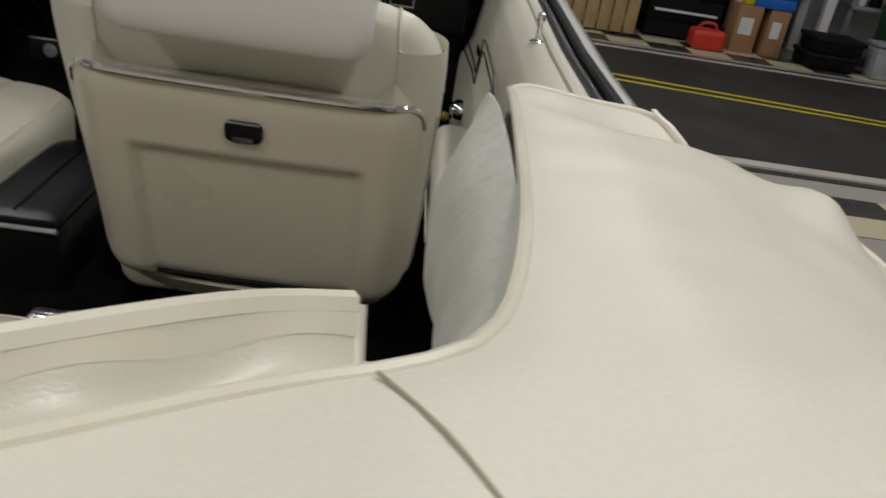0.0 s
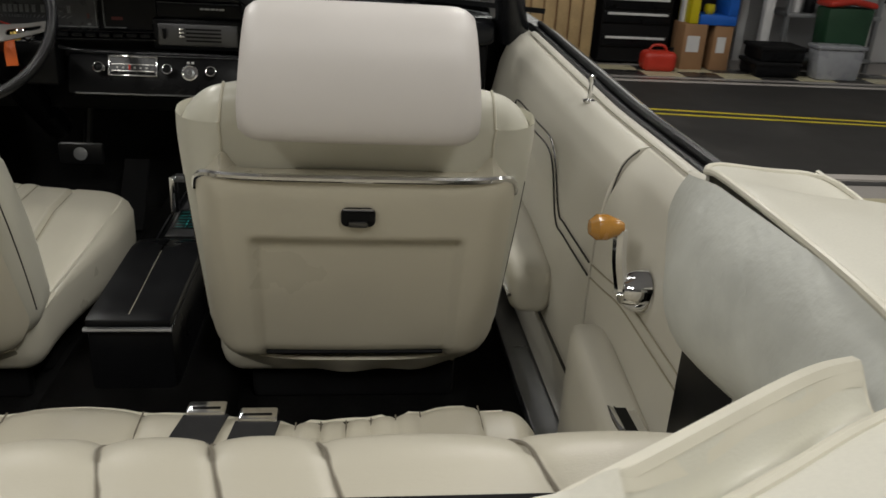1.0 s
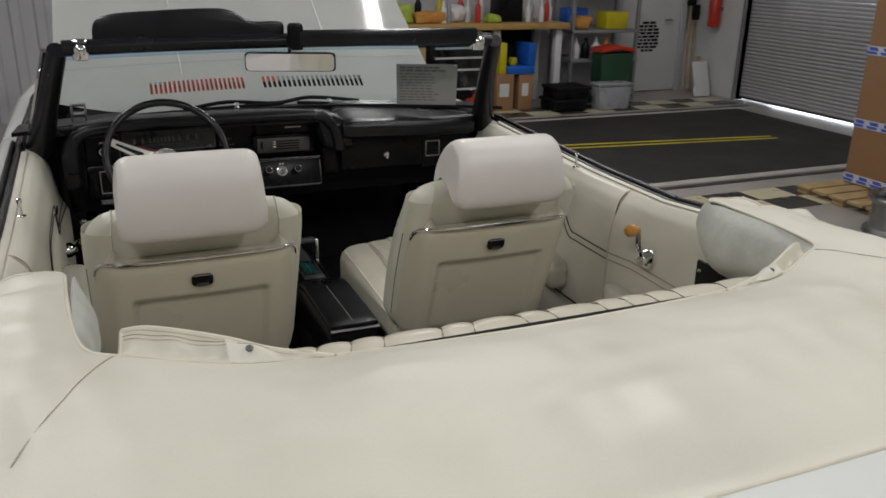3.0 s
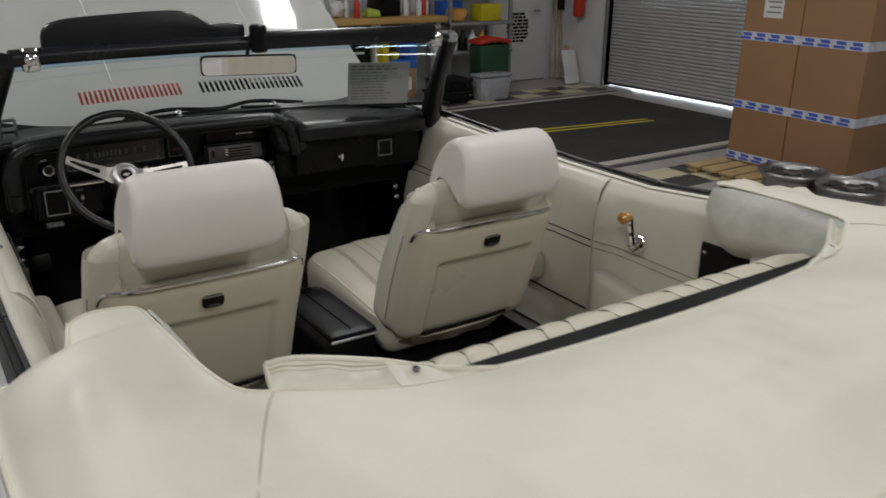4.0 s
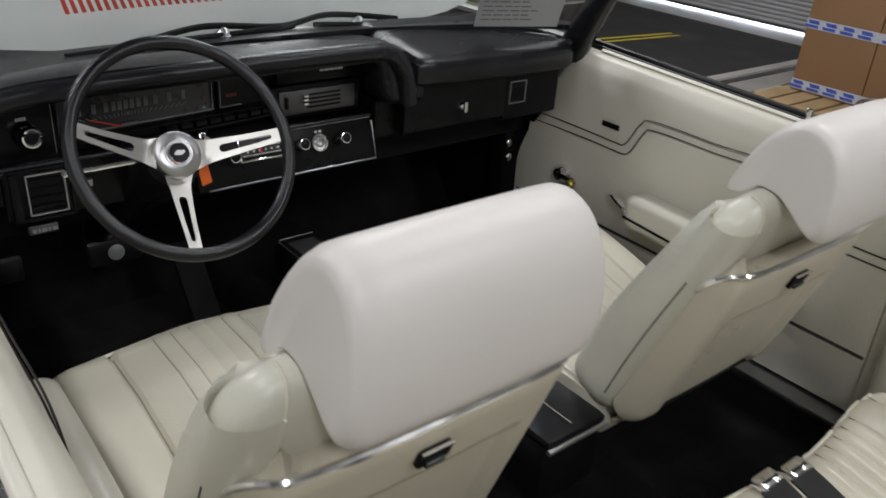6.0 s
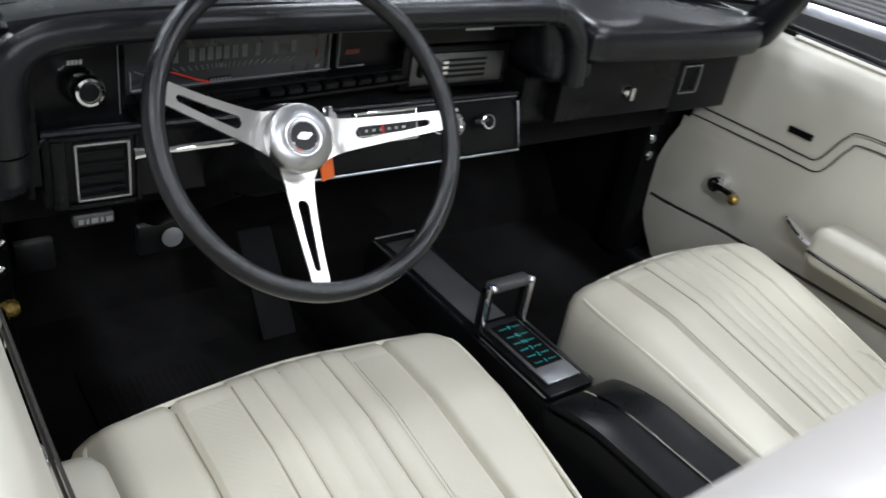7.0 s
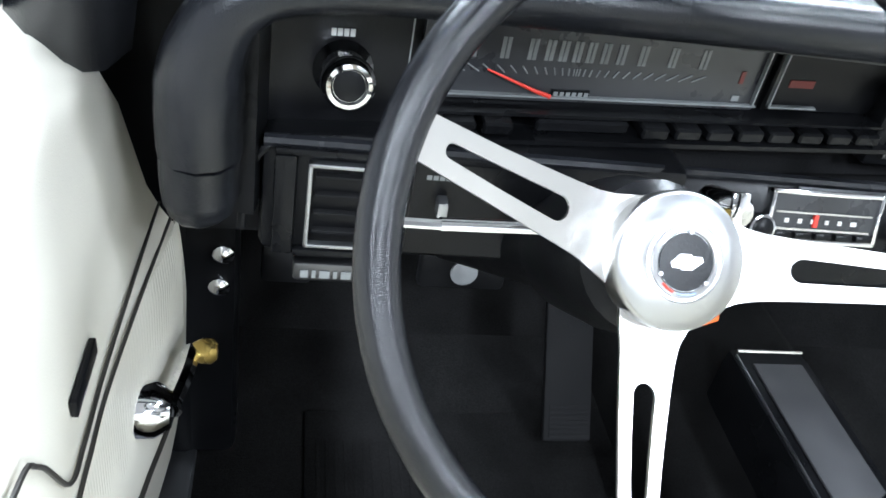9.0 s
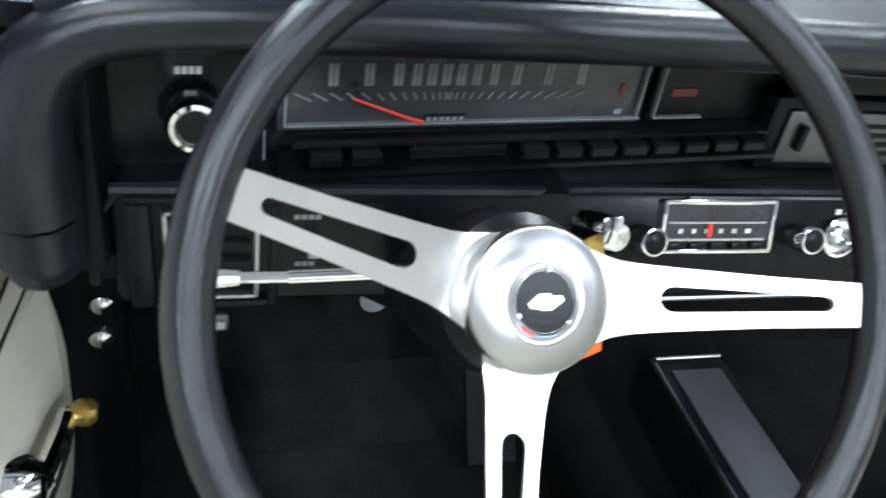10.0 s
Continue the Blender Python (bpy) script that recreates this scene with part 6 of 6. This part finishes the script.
    tr = [bk(s * a, h, d) for s, row in ((-1, 1), (1, -1)) for a, h, d in ((0.2350, 0.320, -0.018), (0.2295, 0.345, -0.010), (0.2145, 0.362, 0.004), (0.193, 0.371, 0.019), (0.15, 0.3735, 0.026), (0.06, 0.3745, 0.029))[::row]]
    part("back_trim", tube(smooth_line(tr, 6), 0.0046, 8, flat=1.2), TRIMCHROME, st, "bright chrome trim strip")
    for s in (1, -1):
        part("side_trim", tube(smooth_line([back(Vector((s * 0.2462, -0.044, h))) for h in (0.03, 0.12, 0.22, 0.33)], 5), 0.0013, 6), STRIPEBLACK, st)
    # seat latch: dark oval surround with a bright lever
    lm = frame_at(bk(0, 0.308, 0.0265), BN, (1, 0, 0))
    la = part("seat_latch", prism(rounded(0.050, 0.032, 0.010), 0.010, lm, 0.003), BLACKPL, st, "black seat latch with bright edge")
    part("latch_lever", join(prism(rounded(0.028, 0.010, 0.003), 0.006, lm @ Matrix.Translation((0, -0.008, 0.008)), 0.001)), DARKMETAL, la)
    part("latch_edge", tube([lm @ Vector((-0.022, 0.0155, 0.009)), lm @ Vector((0.022, 0.0155, 0.009))], 0.0022, 6), CHROME, la)
    part("latch_recess", prism(rounded(0.032, 0.012, 0.003), 0.0012, lm @ Matrix.Translation((0, 0.005, 0.0098))), BLACKMATT, la)
    # hinge arms and the lower apron
    part("skirt", sheet(lambda u, v: bk((2 * u - 1) * (0.20 - 0.02 * v), -0.015 - 0.065 * v, -0.012 - 0.02 * v + 0.006 * math.sin(u * 19) * v), 30, 4, 0.006), SHELL, st, "loose cream vinyl skirt under the seat back")
    part("apron", box(-0.19, 0.19, -0.445, -0.41, 0.206, 0.32, 0.012), BLACKMATT, st)

    # saddle-shaped headrest over the top of the back
    prof = smooth_line([(0.062, 0.462, 0), (0.064, 0.485, 0), (0.052, 0.525, 0), (0.030, 0.565, 0), (0.004, 0.590, 0), (-0.022, 0.600, 0), (-0.050, 0.596, 0), (-0.074, 0.573, 0), (-0.090, 0.535, 0), (-0.099, 0.48, 0), (-0.100, 0.44, 0), (-0.094, 0.428, 0), (-0.082, 0.438, 0), (-0.066, 0.468, 0), (-0.03, 0.480, 0), (0.0, 0.472, 0), (0.035, 0.458, 0), (0.054, 0.455, 0)], 4, closed=True)
    cen = Vector((-0.02, 0.52, 0))
    bm = bmesh.new()
    rings = []
    xs = [-0.156, -0.1555, -0.152, -0.145, -0.133, -0.115, -0.08, -0.04, 0.0, 0.04, 0.08, 0.115, 0.133, 0.145, 0.152, 0.1555, 0.156]
    for x in xs:
        e = max(0.0, (abs(x) - 0.12) / 0.036)
        sc = 1 - 0.16 * e ** 3 if abs(x) < 0.1558 else 0.74
        sc *= 1.0 + 0.012 * math.cos(x * 10)
        ring = []
        for p in prof:
            q = cen + (Vector((p.x, p.y, 0)) - cen) * sc
            ring.append(bm.verts.new(bk(2.0 * (0.156 - hw) + x * hw / 0.156 * (1.0 - 0.06 * max(0, (p.y - 0.5) / 0.1)), q.y + ht * max(0.0, (q.y - 0.47) / 0.13), q.x * hf / 0.1 if q.x < 0 else q.x)))
        rings.append(ring)
    for A, B in zip(rings, rings[1:]):
        for k in range(len(A)):
            bm.faces.new((A[k], A[(k + 1) % len(A)], B[(k + 1) % len(B)], B[k]))
    bm.faces.new(rings[0][::-1])
    bm.faces.new(rings[-1])
    part("headrest", bm, HEADCLOTH, st, "smooth off-white padded headrest", sharp=75)
    return st


seat_p = front_seat(0.256, 0.156, 0.110, 0.0, 0.055)
seat_p.location = (0.384, 0, 0)
seat_d = front_seat(0.283, 0.162, 0.104, 0.018)
seat_d.location = (-0.393, 0.004, 0)

# ---- centre console with the shifter ----
co = thing("centre_console", "black plastic centre console with chrome-handled gear selector", "console")
CX = 0.014
part("console_front", cushion(CX - 0.055, CX + 0.055, -0.14, 0.385, 0.26, 0.385, 0.012, (8, 20, 6)), BLACKPL, co)
part("console_inlay", box(CX - 0.035, CX + 0.035, 0.07, 0.35, 0.385, 0.389, 0.002), CHARCOAL, co, "charcoal inlay strip")
part("front_trim", tube([(CX - 0.046, 0.372, 0.388), (CX + 0.046, 0.372, 0.388)], 0.0022, 6), CHROME, co)
part("front_trim", tube([(CX - 0.05, 0.365, 0.387), (CX - 0.05, 0.08, 0.387)], 0.0018, 6), SATIN, co)
part("shift_plate", box(CX - 0.045, CX + 0.045, -0.135, 0.055, 0.385, 0.395, 0.003), BLACKPL, co)
part("selector_plate", box(CX - 0.034, CX + 0.034, -0.115, 0.05, 0.395, 0.401, 0.002), SATIN, co, "grey bezel round the selector scale")
part("selector_window", box(CX - 0.028, CX + 0.028, -0.078, 0.035, 0.401, 0.4025), BLACKPL, co, smooth=False)
for k, ch in enumerate("PRN321"):
    y = 0.022 - k * 0.0175 - (0.004 if k else 0)
    part("selector_mark", join(box(CX - 0.022, CX - 0.006, y, y + 0.0012, 0.4025, 0.4030), box(CX + 0.006, CX + 0.022, y, y + 0.0012, 0.4025, 0.4030)), TEALMARK, co, "teal position mark", smooth=False)
    letters(co, "selector_letter", TEALMARK, ch, Matrix.Translation((CX, y, 0.4030)), 0.013, 0.0003)
sh_h = part("shift_handle", box(CX - 0.041, CX + 0.041, 0.036, 0.058, 0.468, 0.485, 0.005), CHARCOAL, co, "dark grey crossbar grip")
for k in (-1, 1):
    part("handle_side", box(CX + k * 0.046 - 0.0055, CX + k * 0.046 + 0.0055, 0.038, 0.054, 0.388, 0.480, 0.002), CHROME, sh_h, "flat chrome side of the stirrup")
for k in (-1, 1):
    part("grip_screw", lathe([(0.007, 0), (0.007, 0.003), (0.004, 0.005), (0, 0.0055)], 14, frame_at((CX + k * 0.040, 0.038, 0.480), (0, -0.5, 0.85), (1, 0, 0))), CHROME, sh_h)
    part("inner_blade", box(CX + k * 0.037 - 0.003, CX + k * 0.037 + 0.003, 0.040, 0.052, 0.395, 0.468), BLACKPL, sh_h, smooth=False)
part("slide_trim", tube([(CX - 0.052, 0.03, 0.392), (CX - 0.052, -0.13, 0.392)], 0.0018, 6), SATIN, co)
part("slide_trim", tube([(CX + 0.052, 0.06, 0.392), (CX + 0.05, -0.13, 0.392)], 0.0018, 6), SATIN, co)


def binz(p):
    t = max(0.0, min(1.0, (-0.14 - p.y) / 0.1))
    return Vector((p.x, p.y, p.z + (0.024 * t if p.z > 0.33 else 0)))


part("console_bin", cushion(CX - 0.072, CX + 0.072, -0.555, -0.135, 0.22, 0.392, 0.016, (10, 20, 8), binz), BLACKPL, co, "black padded console bin")
part("bin_lid", cushion(CX - 0.070, CX + 0.070, -0.56, -0.150, 0.414, 0.434, 0.009, (8, 24, 4), lambda p: p - Vector((0, 0, 0.026 * max(0.0, (p.y + 0.27) / 0.12) ** 2))), BLACKPL, co, "padded black bin lid")
part("lid_strip", tube(smooth_line([(CX - 0.005, -0.162, 0.412), (CX - 0.005, -0.20, 0.4255), (CX - 0.005, -0.27, 0.4352), (CX - 0.002, -0.50, 0.4355), (CX - 0.002, -0.545, 0.4352)], 5), 0.0018, 6), CHROME, co, "thin chrome centre strip")
part("rear_trim", tube([(CX - 0.07, -0.561, 0.415), (CX + 0.07, -0.561, 0.415)], 0.005, 8), SATIN, co, "bright rear edge")

# ---- rear bench seat ----
rs = thing("rear_seat", "cream pleated vinyl rear bench seat with black lap belts", "car seat")
PR = [s * x for s in (-1, 1) for x in (0.09, 0.30, 0.335, 0.37, 0.405, 0.44, 0.475, 0.56)]


PRS = sorted(PR)


def rcush(p):
    k = max(0.0, (p.z - 0.36) / 0.05)
    z = p.z - 0.075 * k * max(0.0, (-0.84 - p.y) / 0.35) + 0.012 * k * math.cos(p.x * 5.0) ** 2
    if k > 0.5:
        z += puff(p.x, PRS, 0.013) - 0.006
    y = p.y + 0.012 * math.cos(p.x * 10.4) * (1 if p.y > -0.83 else 0)
    return Vector((p.x, y, z))


part("cushion", cushion(-0.645, 0.645, -1.30, -0.775, 0.26, 0.405, 0.045, (300, 22, 6), rcush), REARSHADED, rs, "pleated cream vinyl cushion", sharp=70)
RA = Vector((0, -0.36, 0.93)).normalized()
RN = Vector((0, -0.93, -0.36)).normalized()
PB = [s * x for s in (-1, 1) for x in (0.048, 0.104, 0.203, 0.257, 0.311, 0.366, 0.470, 0.575)]
PB.sort()


def rback(p):
    """A fat roll: domed top, stuffed between stitched lines that bow over its crest."""
    h, d = p.z, p.y
    top = max(0.0, min(1.0, (h - 0.22) / 0.22))
    x = p.x + 0.016 * top * math.sin(max(-0.08, min(0.08, d)) * 18) * (1 if p.x > 0 else -1)
    h += 0.30 * max(0.0, d) * top + 0.012 * top * (1 - ((d - 0.012) / 0.07) ** 2) + 0.006 * top
    g = puff(p.x, PB, 0.0055) - 0.0055
    if d < -0.02:
        d -= g + 0.012 * math.sin(math.pi * min(1.0, max(0.0, h) / 0.46))
    h += g * top
    return Vector((x, -1.300, 0.405)) + RA * h + RN * d


part("backrest", cushion(-0.63, 0.63, -0.045, 0.078, -0.06, 0.435, 0.040, (300, 16, 28), rback), REARSHADED, rs, "channelled cream vinyl backrest", sharp=70)
# Dark lines along the pleats stand in for shadow in the grooves.
for x in PRS:
    part("crease_line", tube([rcush(Vector((x, -1.20 + 0.405 * k / 10, 0.405))) + Vector((0, 0, 0.0022)) for k in range(11)], 0.0013, 5), PLEATSHADE, rs)
for x in PB[1:-1]:
    roll = [(-0.045, h) for h in (0.06, 0.16, 0.26, 0.34, 0.390)] + [(-0.005 - 0.040 * math.cos(radians(q)), 0.395 + 0.040 * math.sin(radians(q))) for q in (20, 45, 70)] + [(d, 0.435) for d in (-0.002, 0.02, 0.045)]
    part("crease_line", tube(smooth_line([rback(Vector((x, d, h))) + Vector((0, 0.0016, 0.0022)) for d, h in roll], 4), 0.0013, 5), PLEATSHADE, rs)
part("front_piping", tube([rcush(Vector((-0.60 + 1.2 * k / 60, -0.7885, 0.391))) + Vector((0, 0.0015, 0.0015)) for k in range(61)], 0.0026, 6), PIPING, rs, "corded front edge")
for x, y0, y1, drift in ((0.180, -0.815, -1.18, -0.085), (0.250, -0.825, -1.18, -0.065), (0.575, -0.905, -1.10, -0.10), (-0.33, -0.86, -1.16, 0.03)):
    pts = [Vector((x + drift * (y0 - y) / 0.35, y, rcush(Vector((x + drift * (y0 - y) / 0.35, y, 0.405))).z + 0.004)) for y in [y0 + (y1 - y0) * j / 8 for j in range(9)]]

    def strap(u, v, pts=pts):
        p = along(pts, v)
        return (p.x + (u - 0.5) * 0.060, p.y, p.z)
    bt = part("lap_belt", sheet(strap, 2, 10, 0.003), WEBBING, rs, "black lap belt webbing")
    part("belt_buckle", box(pts[0].x - 0.027, pts[0].x + 0.027, pts[0].y - 0.006, pts[0].y + 0.024, pts[0].z - 0.004, pts[0].z + 0.010, 0.005), TRIMCHROME, bt, "worn metal buckle")
    part("buckle_slot", box(pts[0].x - 0.019, pts[0].x + 0.019, pts[0].y + 0.002, pts[0].y + 0.007, pts[0].z + 0.0096, pts[0].z + 0.0106), BLACKPL, bt)

# ---- the boot over the folded top ----
boot = thing("top_boot_cover", "cream vinyl boot snapped over the folded convertible top", "boot cover")
bin_ = smooth_line([(-0.656, -1.168, 0.899), (-0.653, -1.25, 0.902), (-0.645, -1.38, 0.905), (-0.636, -1.455, 0.906), (-0.624, -1.500, 0.907), (-0.602, -1.522, 0.907), (-0.565, -1.540, 0.907), (-0.45, -1.598, 0.905), (-0.30, -1.618, 0.902), (-0.1, -1.626, 0.900),
                    (0.1, -1.626, 0.900), (0.30, -1.618, 0.902), (0.45, -1.598, 0.905), (0.565, -1.540, 0.907), (0.602, -1.522, 0.907), (0.624, -1.500, 0.907), (0.636, -1.455, 0.906), (0.645, -1.38, 0.905), (0.653, -1.25, 0.902), (0.656, -1.168, 0.899)], 6)
bout = smooth_line([(-0.757, -1.168, 0.896), (-0.762, -1.195, 0.892), (-0.768, -1.225, 0.884), (-0.779, -1.245, 0.874), (-0.805, -1.254, 0.866), (-0.850, -1.252, 0.860), (-0.873, -1.275, 0.854), (-0.876, -1.40, 0.852), (-0.868, -1.60, 0.856), (-0.83, -1.80, 0.860), (-0.72, -1.93, 0.868), (-0.5, -1.995, 0.876), (-0.2, -2.015, 0.881),
                    (0.2, -2.015, 0.881), (0.5, -1.995, 0.876), (0.72, -1.93, 0.868), (0.83, -1.80, 0.860), (0.868, -1.60, 0.856), (0.876, -1.40, 0.852), (0.873, -1.275, 0.854), (0.850, -1.252, 0.860), (0.805, -1.254, 0.866), (0.779, -1.245, 0.874), (0.768, -1.225, 0.884), (0.762, -1.195, 0.892), (0.757, -1.168, 0.896)], 6)


def bootpt(u, v):
    a, b = along(bin_, u), along(bout, u)
    p = a.lerp(b, v)
    side = min(1.0, abs(2 * u - 1))
    tip = max(0.25, min(1.0, (1 - side) / 0.10))
    p.z += 0.030 * tip * math.sin(math.pi * min(1, v * 1.05)) ** 0.8 * (0.8 + 0.4 * (1 - side))
    w = noise.noise(Vector((p.x * 3.2, p.y * 3.2, 1.7))) * 0.012 + noise.noise(Vector((p.x * 9, p.y * 5, 4.1))) * 0.006
    p.z += w * math.sin(math.pi * v)
    e = max(0.0, 1.0 - min(u, 1.0 - u) / 0.035)
    p.y += (0.006 - 0.016 * abs(2 * v - 1) ** 7) * e * e
    p.z -= 0.004 * e ** 4
    for sx, sy, sh, sw_ in ((0.83, -1.28, 0.016, 0.022), (0.70, -1.19, 0.005, 0.03), (0.36, -1.965, 0.008, 0.02), (-0.36, -1.965, 0.008, 0.02), (0.02, -1.70, 0.004, 0.03), (0.46, -1.72, 0.005, 0.012)):
        p.z += sh * math.exp(-((p.x - sx) ** 2 + (p.y - sy) ** 2) / sw_ ** 2)
    p.z += (0.0032 * noise.noise(Vector((p.x * 24, p.y * 8, 2.2))) + 0.0026 * noise.noise(Vector((p.x * 9, p.y * 30, 7.7)))) * math.sin(math.pi * v) ** 0.5
    return p


part("cover", sheet(bootpt, 190, 34, -0.004), BOOTVINYL, boot, "taut cream vinyl cover with soft wrinkles", sharp=80)
part("edge_piping", tube([bootpt(k / 120, 0.0) for k in range(121)], 0.0030, 8), PIPING, boot, "corded inner edge")
part("edge_piping", tube([bootpt(k / 160, 1.0) for k in range(161)], 0.0030, 8), PIPING, boot, "corded outer edge")
# Dark tube in place of the shadow where the cover meets the deck.
part("edge_shadow", tube([Vector((p.x * 1.005, p.y - 0.0045, p.z - 0.0030)) for p in bout if p.y < -1.5], 0.0022, 6), DARKMETAL, boot, "dark line painting the shadow under the outer edge")
for s in (0, 1):
    part("edge_piping", tube([bootpt(s, v / 24) for v in range(25)], 0.0030, 8), PIPING, boot)

    def tipflap(u, v, s=s):
        p = bootpt(s, u)
        return (p.x, p.y - 0.006 * v, p.z - 0.060 * v)
    part("tip_skirt", sheet(tipflap, 24, 4, 0.003), BOOTVINYL, boot)
    sg_ = 1 if s else -1
    grid = [bootpt(0.5 + sg_ * (0.10 + 0.004 * q), w / 30) for q in range(70) for w in range(31)]
    sm = []
    for k in range(9):
        px_, py_ = sg_ * (0.592 + 0.104 * (k / 8) ** 0.9), -1.534 - 0.21 * k / 8
        near = min(grid, key=lambda p: (p.x - px_) ** 2 + (p.y - py_) ** 2)
        sm.append(Vector((px_, py_, near.z + 0.0004)))
    sm = smooth_line(sm, 3)
    part("seam", tube(sm, 0.0007, 6), SEAMCREASE, boot, "stitched seam")
# the side lining that hangs inside each arm
for s in (1, -1):
    def lining(u, v, s=s):
        """A soft hanging flap: swollen into the cabin, its front corner rounded, its foot rolled under."""
        y = -1.176 - 0.347 * u
        f = min(1.0, u / 0.16)
        drop = (0.175 - 0.025 * u) * (0.62 + 0.38 * math.sqrt(max(0.0, 1 - (1 - f) ** 2)))
        swell = 0.030 * math.sin(math.pi * min(1.0, v * 1.02)) ** 0.7 * (0.35 + 0.65 * f)
        fold = 0.006 * math.sin(u * 11 + v * 3) * v + 0.004 * math.sin(u * 26 + 1.0) * v * (1 - v)
        x = 0.646 - 0.030 * max(0.0, (u - 0.7) / 0.3) ** 2 - swell + 0.055 * v ** 4 + fold
        return (s * x, y + 0.012 * (1 - f) * math.sin(math.pi * v), 0.897 - 0.006 * max(0.0, 1 - u / 0.15) - drop * (v - 0.06 * max(0.0, v - 0.8)) + 0.007 * u)
    part("rear_lining", sheet(lambda u, v, s=s: (s * (0.665 + 0.012 * math.sin(u * 9) * v - 0.01 * v), -1.285 - 0.25 * u, 0.82 - 0.30 * v), 20, 8, 0.004 * s), BOOTLINING, boot, "pale cloth tucked behind the seat")
    part("side_lining", sheet(lining, 36, 12, 0.004 * s), BOOTLINING, boot, "pale grey-white hanging lining")

    def outerflap(u, v, s=s):
        p = along(bout, u * 0.36 if s < 0 else 1 - u * 0.36)
        return (p.x + s * 0.004 * math.sin(v * 3), p.y, p.z - 0.055 * v)
    part("outer_skirt", sheet(outerflap, 40, 3, 0.003 * s), BOOTVINYL, boot)
    # loose turned-up tab at the corner, with a dark snap
    crest = smooth_line([(s * 0.580, -1.484, 0.916), (s * 0.552, -1.500, 0.923), (s * 0.510, -1.526, 0.923), (s * 0.452, -1.562, 0.919), (s * 0.400, -1.594, 0.912), (s * 0.325, -1.622, 0.904)], 6)
    rise = 0.62 if s > 0 else 1.12
    base = smooth_line([(s * 0.588, -1.533, 0.905), (s * 0.55, -1.551, 0.905), (s * 0.45, -1.602, 0.904), (s * 0.38, -1.614, 0.903), (s * 0.31, -1.621, 0.901)], 6)

    def tab(u, v, s=s, crest=crest, base=base, rise=rise):
        p = along(base, u).lerp(along(crest, u), v * rise)
        w = math.sin(math.pi * min(1.0, max(0.0, v)))
        p.z += -0.014 * w * max(0.0, min(1.0, (0.52 - u) / 0.06)) + 0.004 * w * math.exp(-((u - 0.62) / 0.05) ** 2) + 0.003 * w * math.sin(u * 31)
        return p
    tb_ = part("loose_tab", sheet(lambda u, v, tab=tab: tab(0.52 * u, v), 30, 10, 0.003), PEARL, boot, "loose shiny white flap with a corded edge", sharp=80)
    part("tab_fold", sheet(lambda u, v, tab=tab: tab(0.50 + 0.50 * u, v) + Vector((0, 0, 0.004 * (1 - u))), 24, 10, 0.004), BOOTVINYL, tb_, "matt cream turned-up fold", sharp=80)
    part("tab_hem", sheet(lambda u, v, tab=tab: tab(u, 0.80 + 0.20 * v) + Vector((0, 0, 0.0025)), 40, 2, 0.002), PIPING, tb_, "double-stitched hem")
    part("hem_stitch", tube([tab(k / 40, 0.86) + Vector((0, 0, 0.003)) for k in range(41)], 0.0007, 5), SEAMCREASE, tb_)
    part("tab_edge", tube([tab(k / 40, 1.0) for k in range(41)], 0.0040, 6), PIPING, tb_)
    part("tab_end", tube([tab(0.0, v / 8) for v in range(9)], 0.0036, 6), PIPING, tb_)
    part("snap", lathe([(0.005, 0), (0.005, 0.0025), (0.0025, 0.004), (0, 0.0045)], 12, frame_at(Vector(tab(0.60, 0.5)) + Vector((0, 0.0, 0.005)), (0, -0.4, 1), (1, 0, 0))), DARKMETAL, tb_, "dark snap fastener")


def rearlip(u, v):
    p = along(bin_, 0.27 + 0.46 * u)
    return (p.x, p.y + 0.012 * v, p.z - 0.045 * v)


part("rear_lip", sheet(rearlip, 40, 3, 0.004), BOOTLINING, boot)
part("shelf_strip", sheet(lambda u, v: (-0.64 + 1.28 * u, -1.483 - 0.152 * v, 0.826 + 0.031 * v ** 1.5), 20, 6, 0.006), BLACKMATT, boot, "black fabric strip behind the seat")
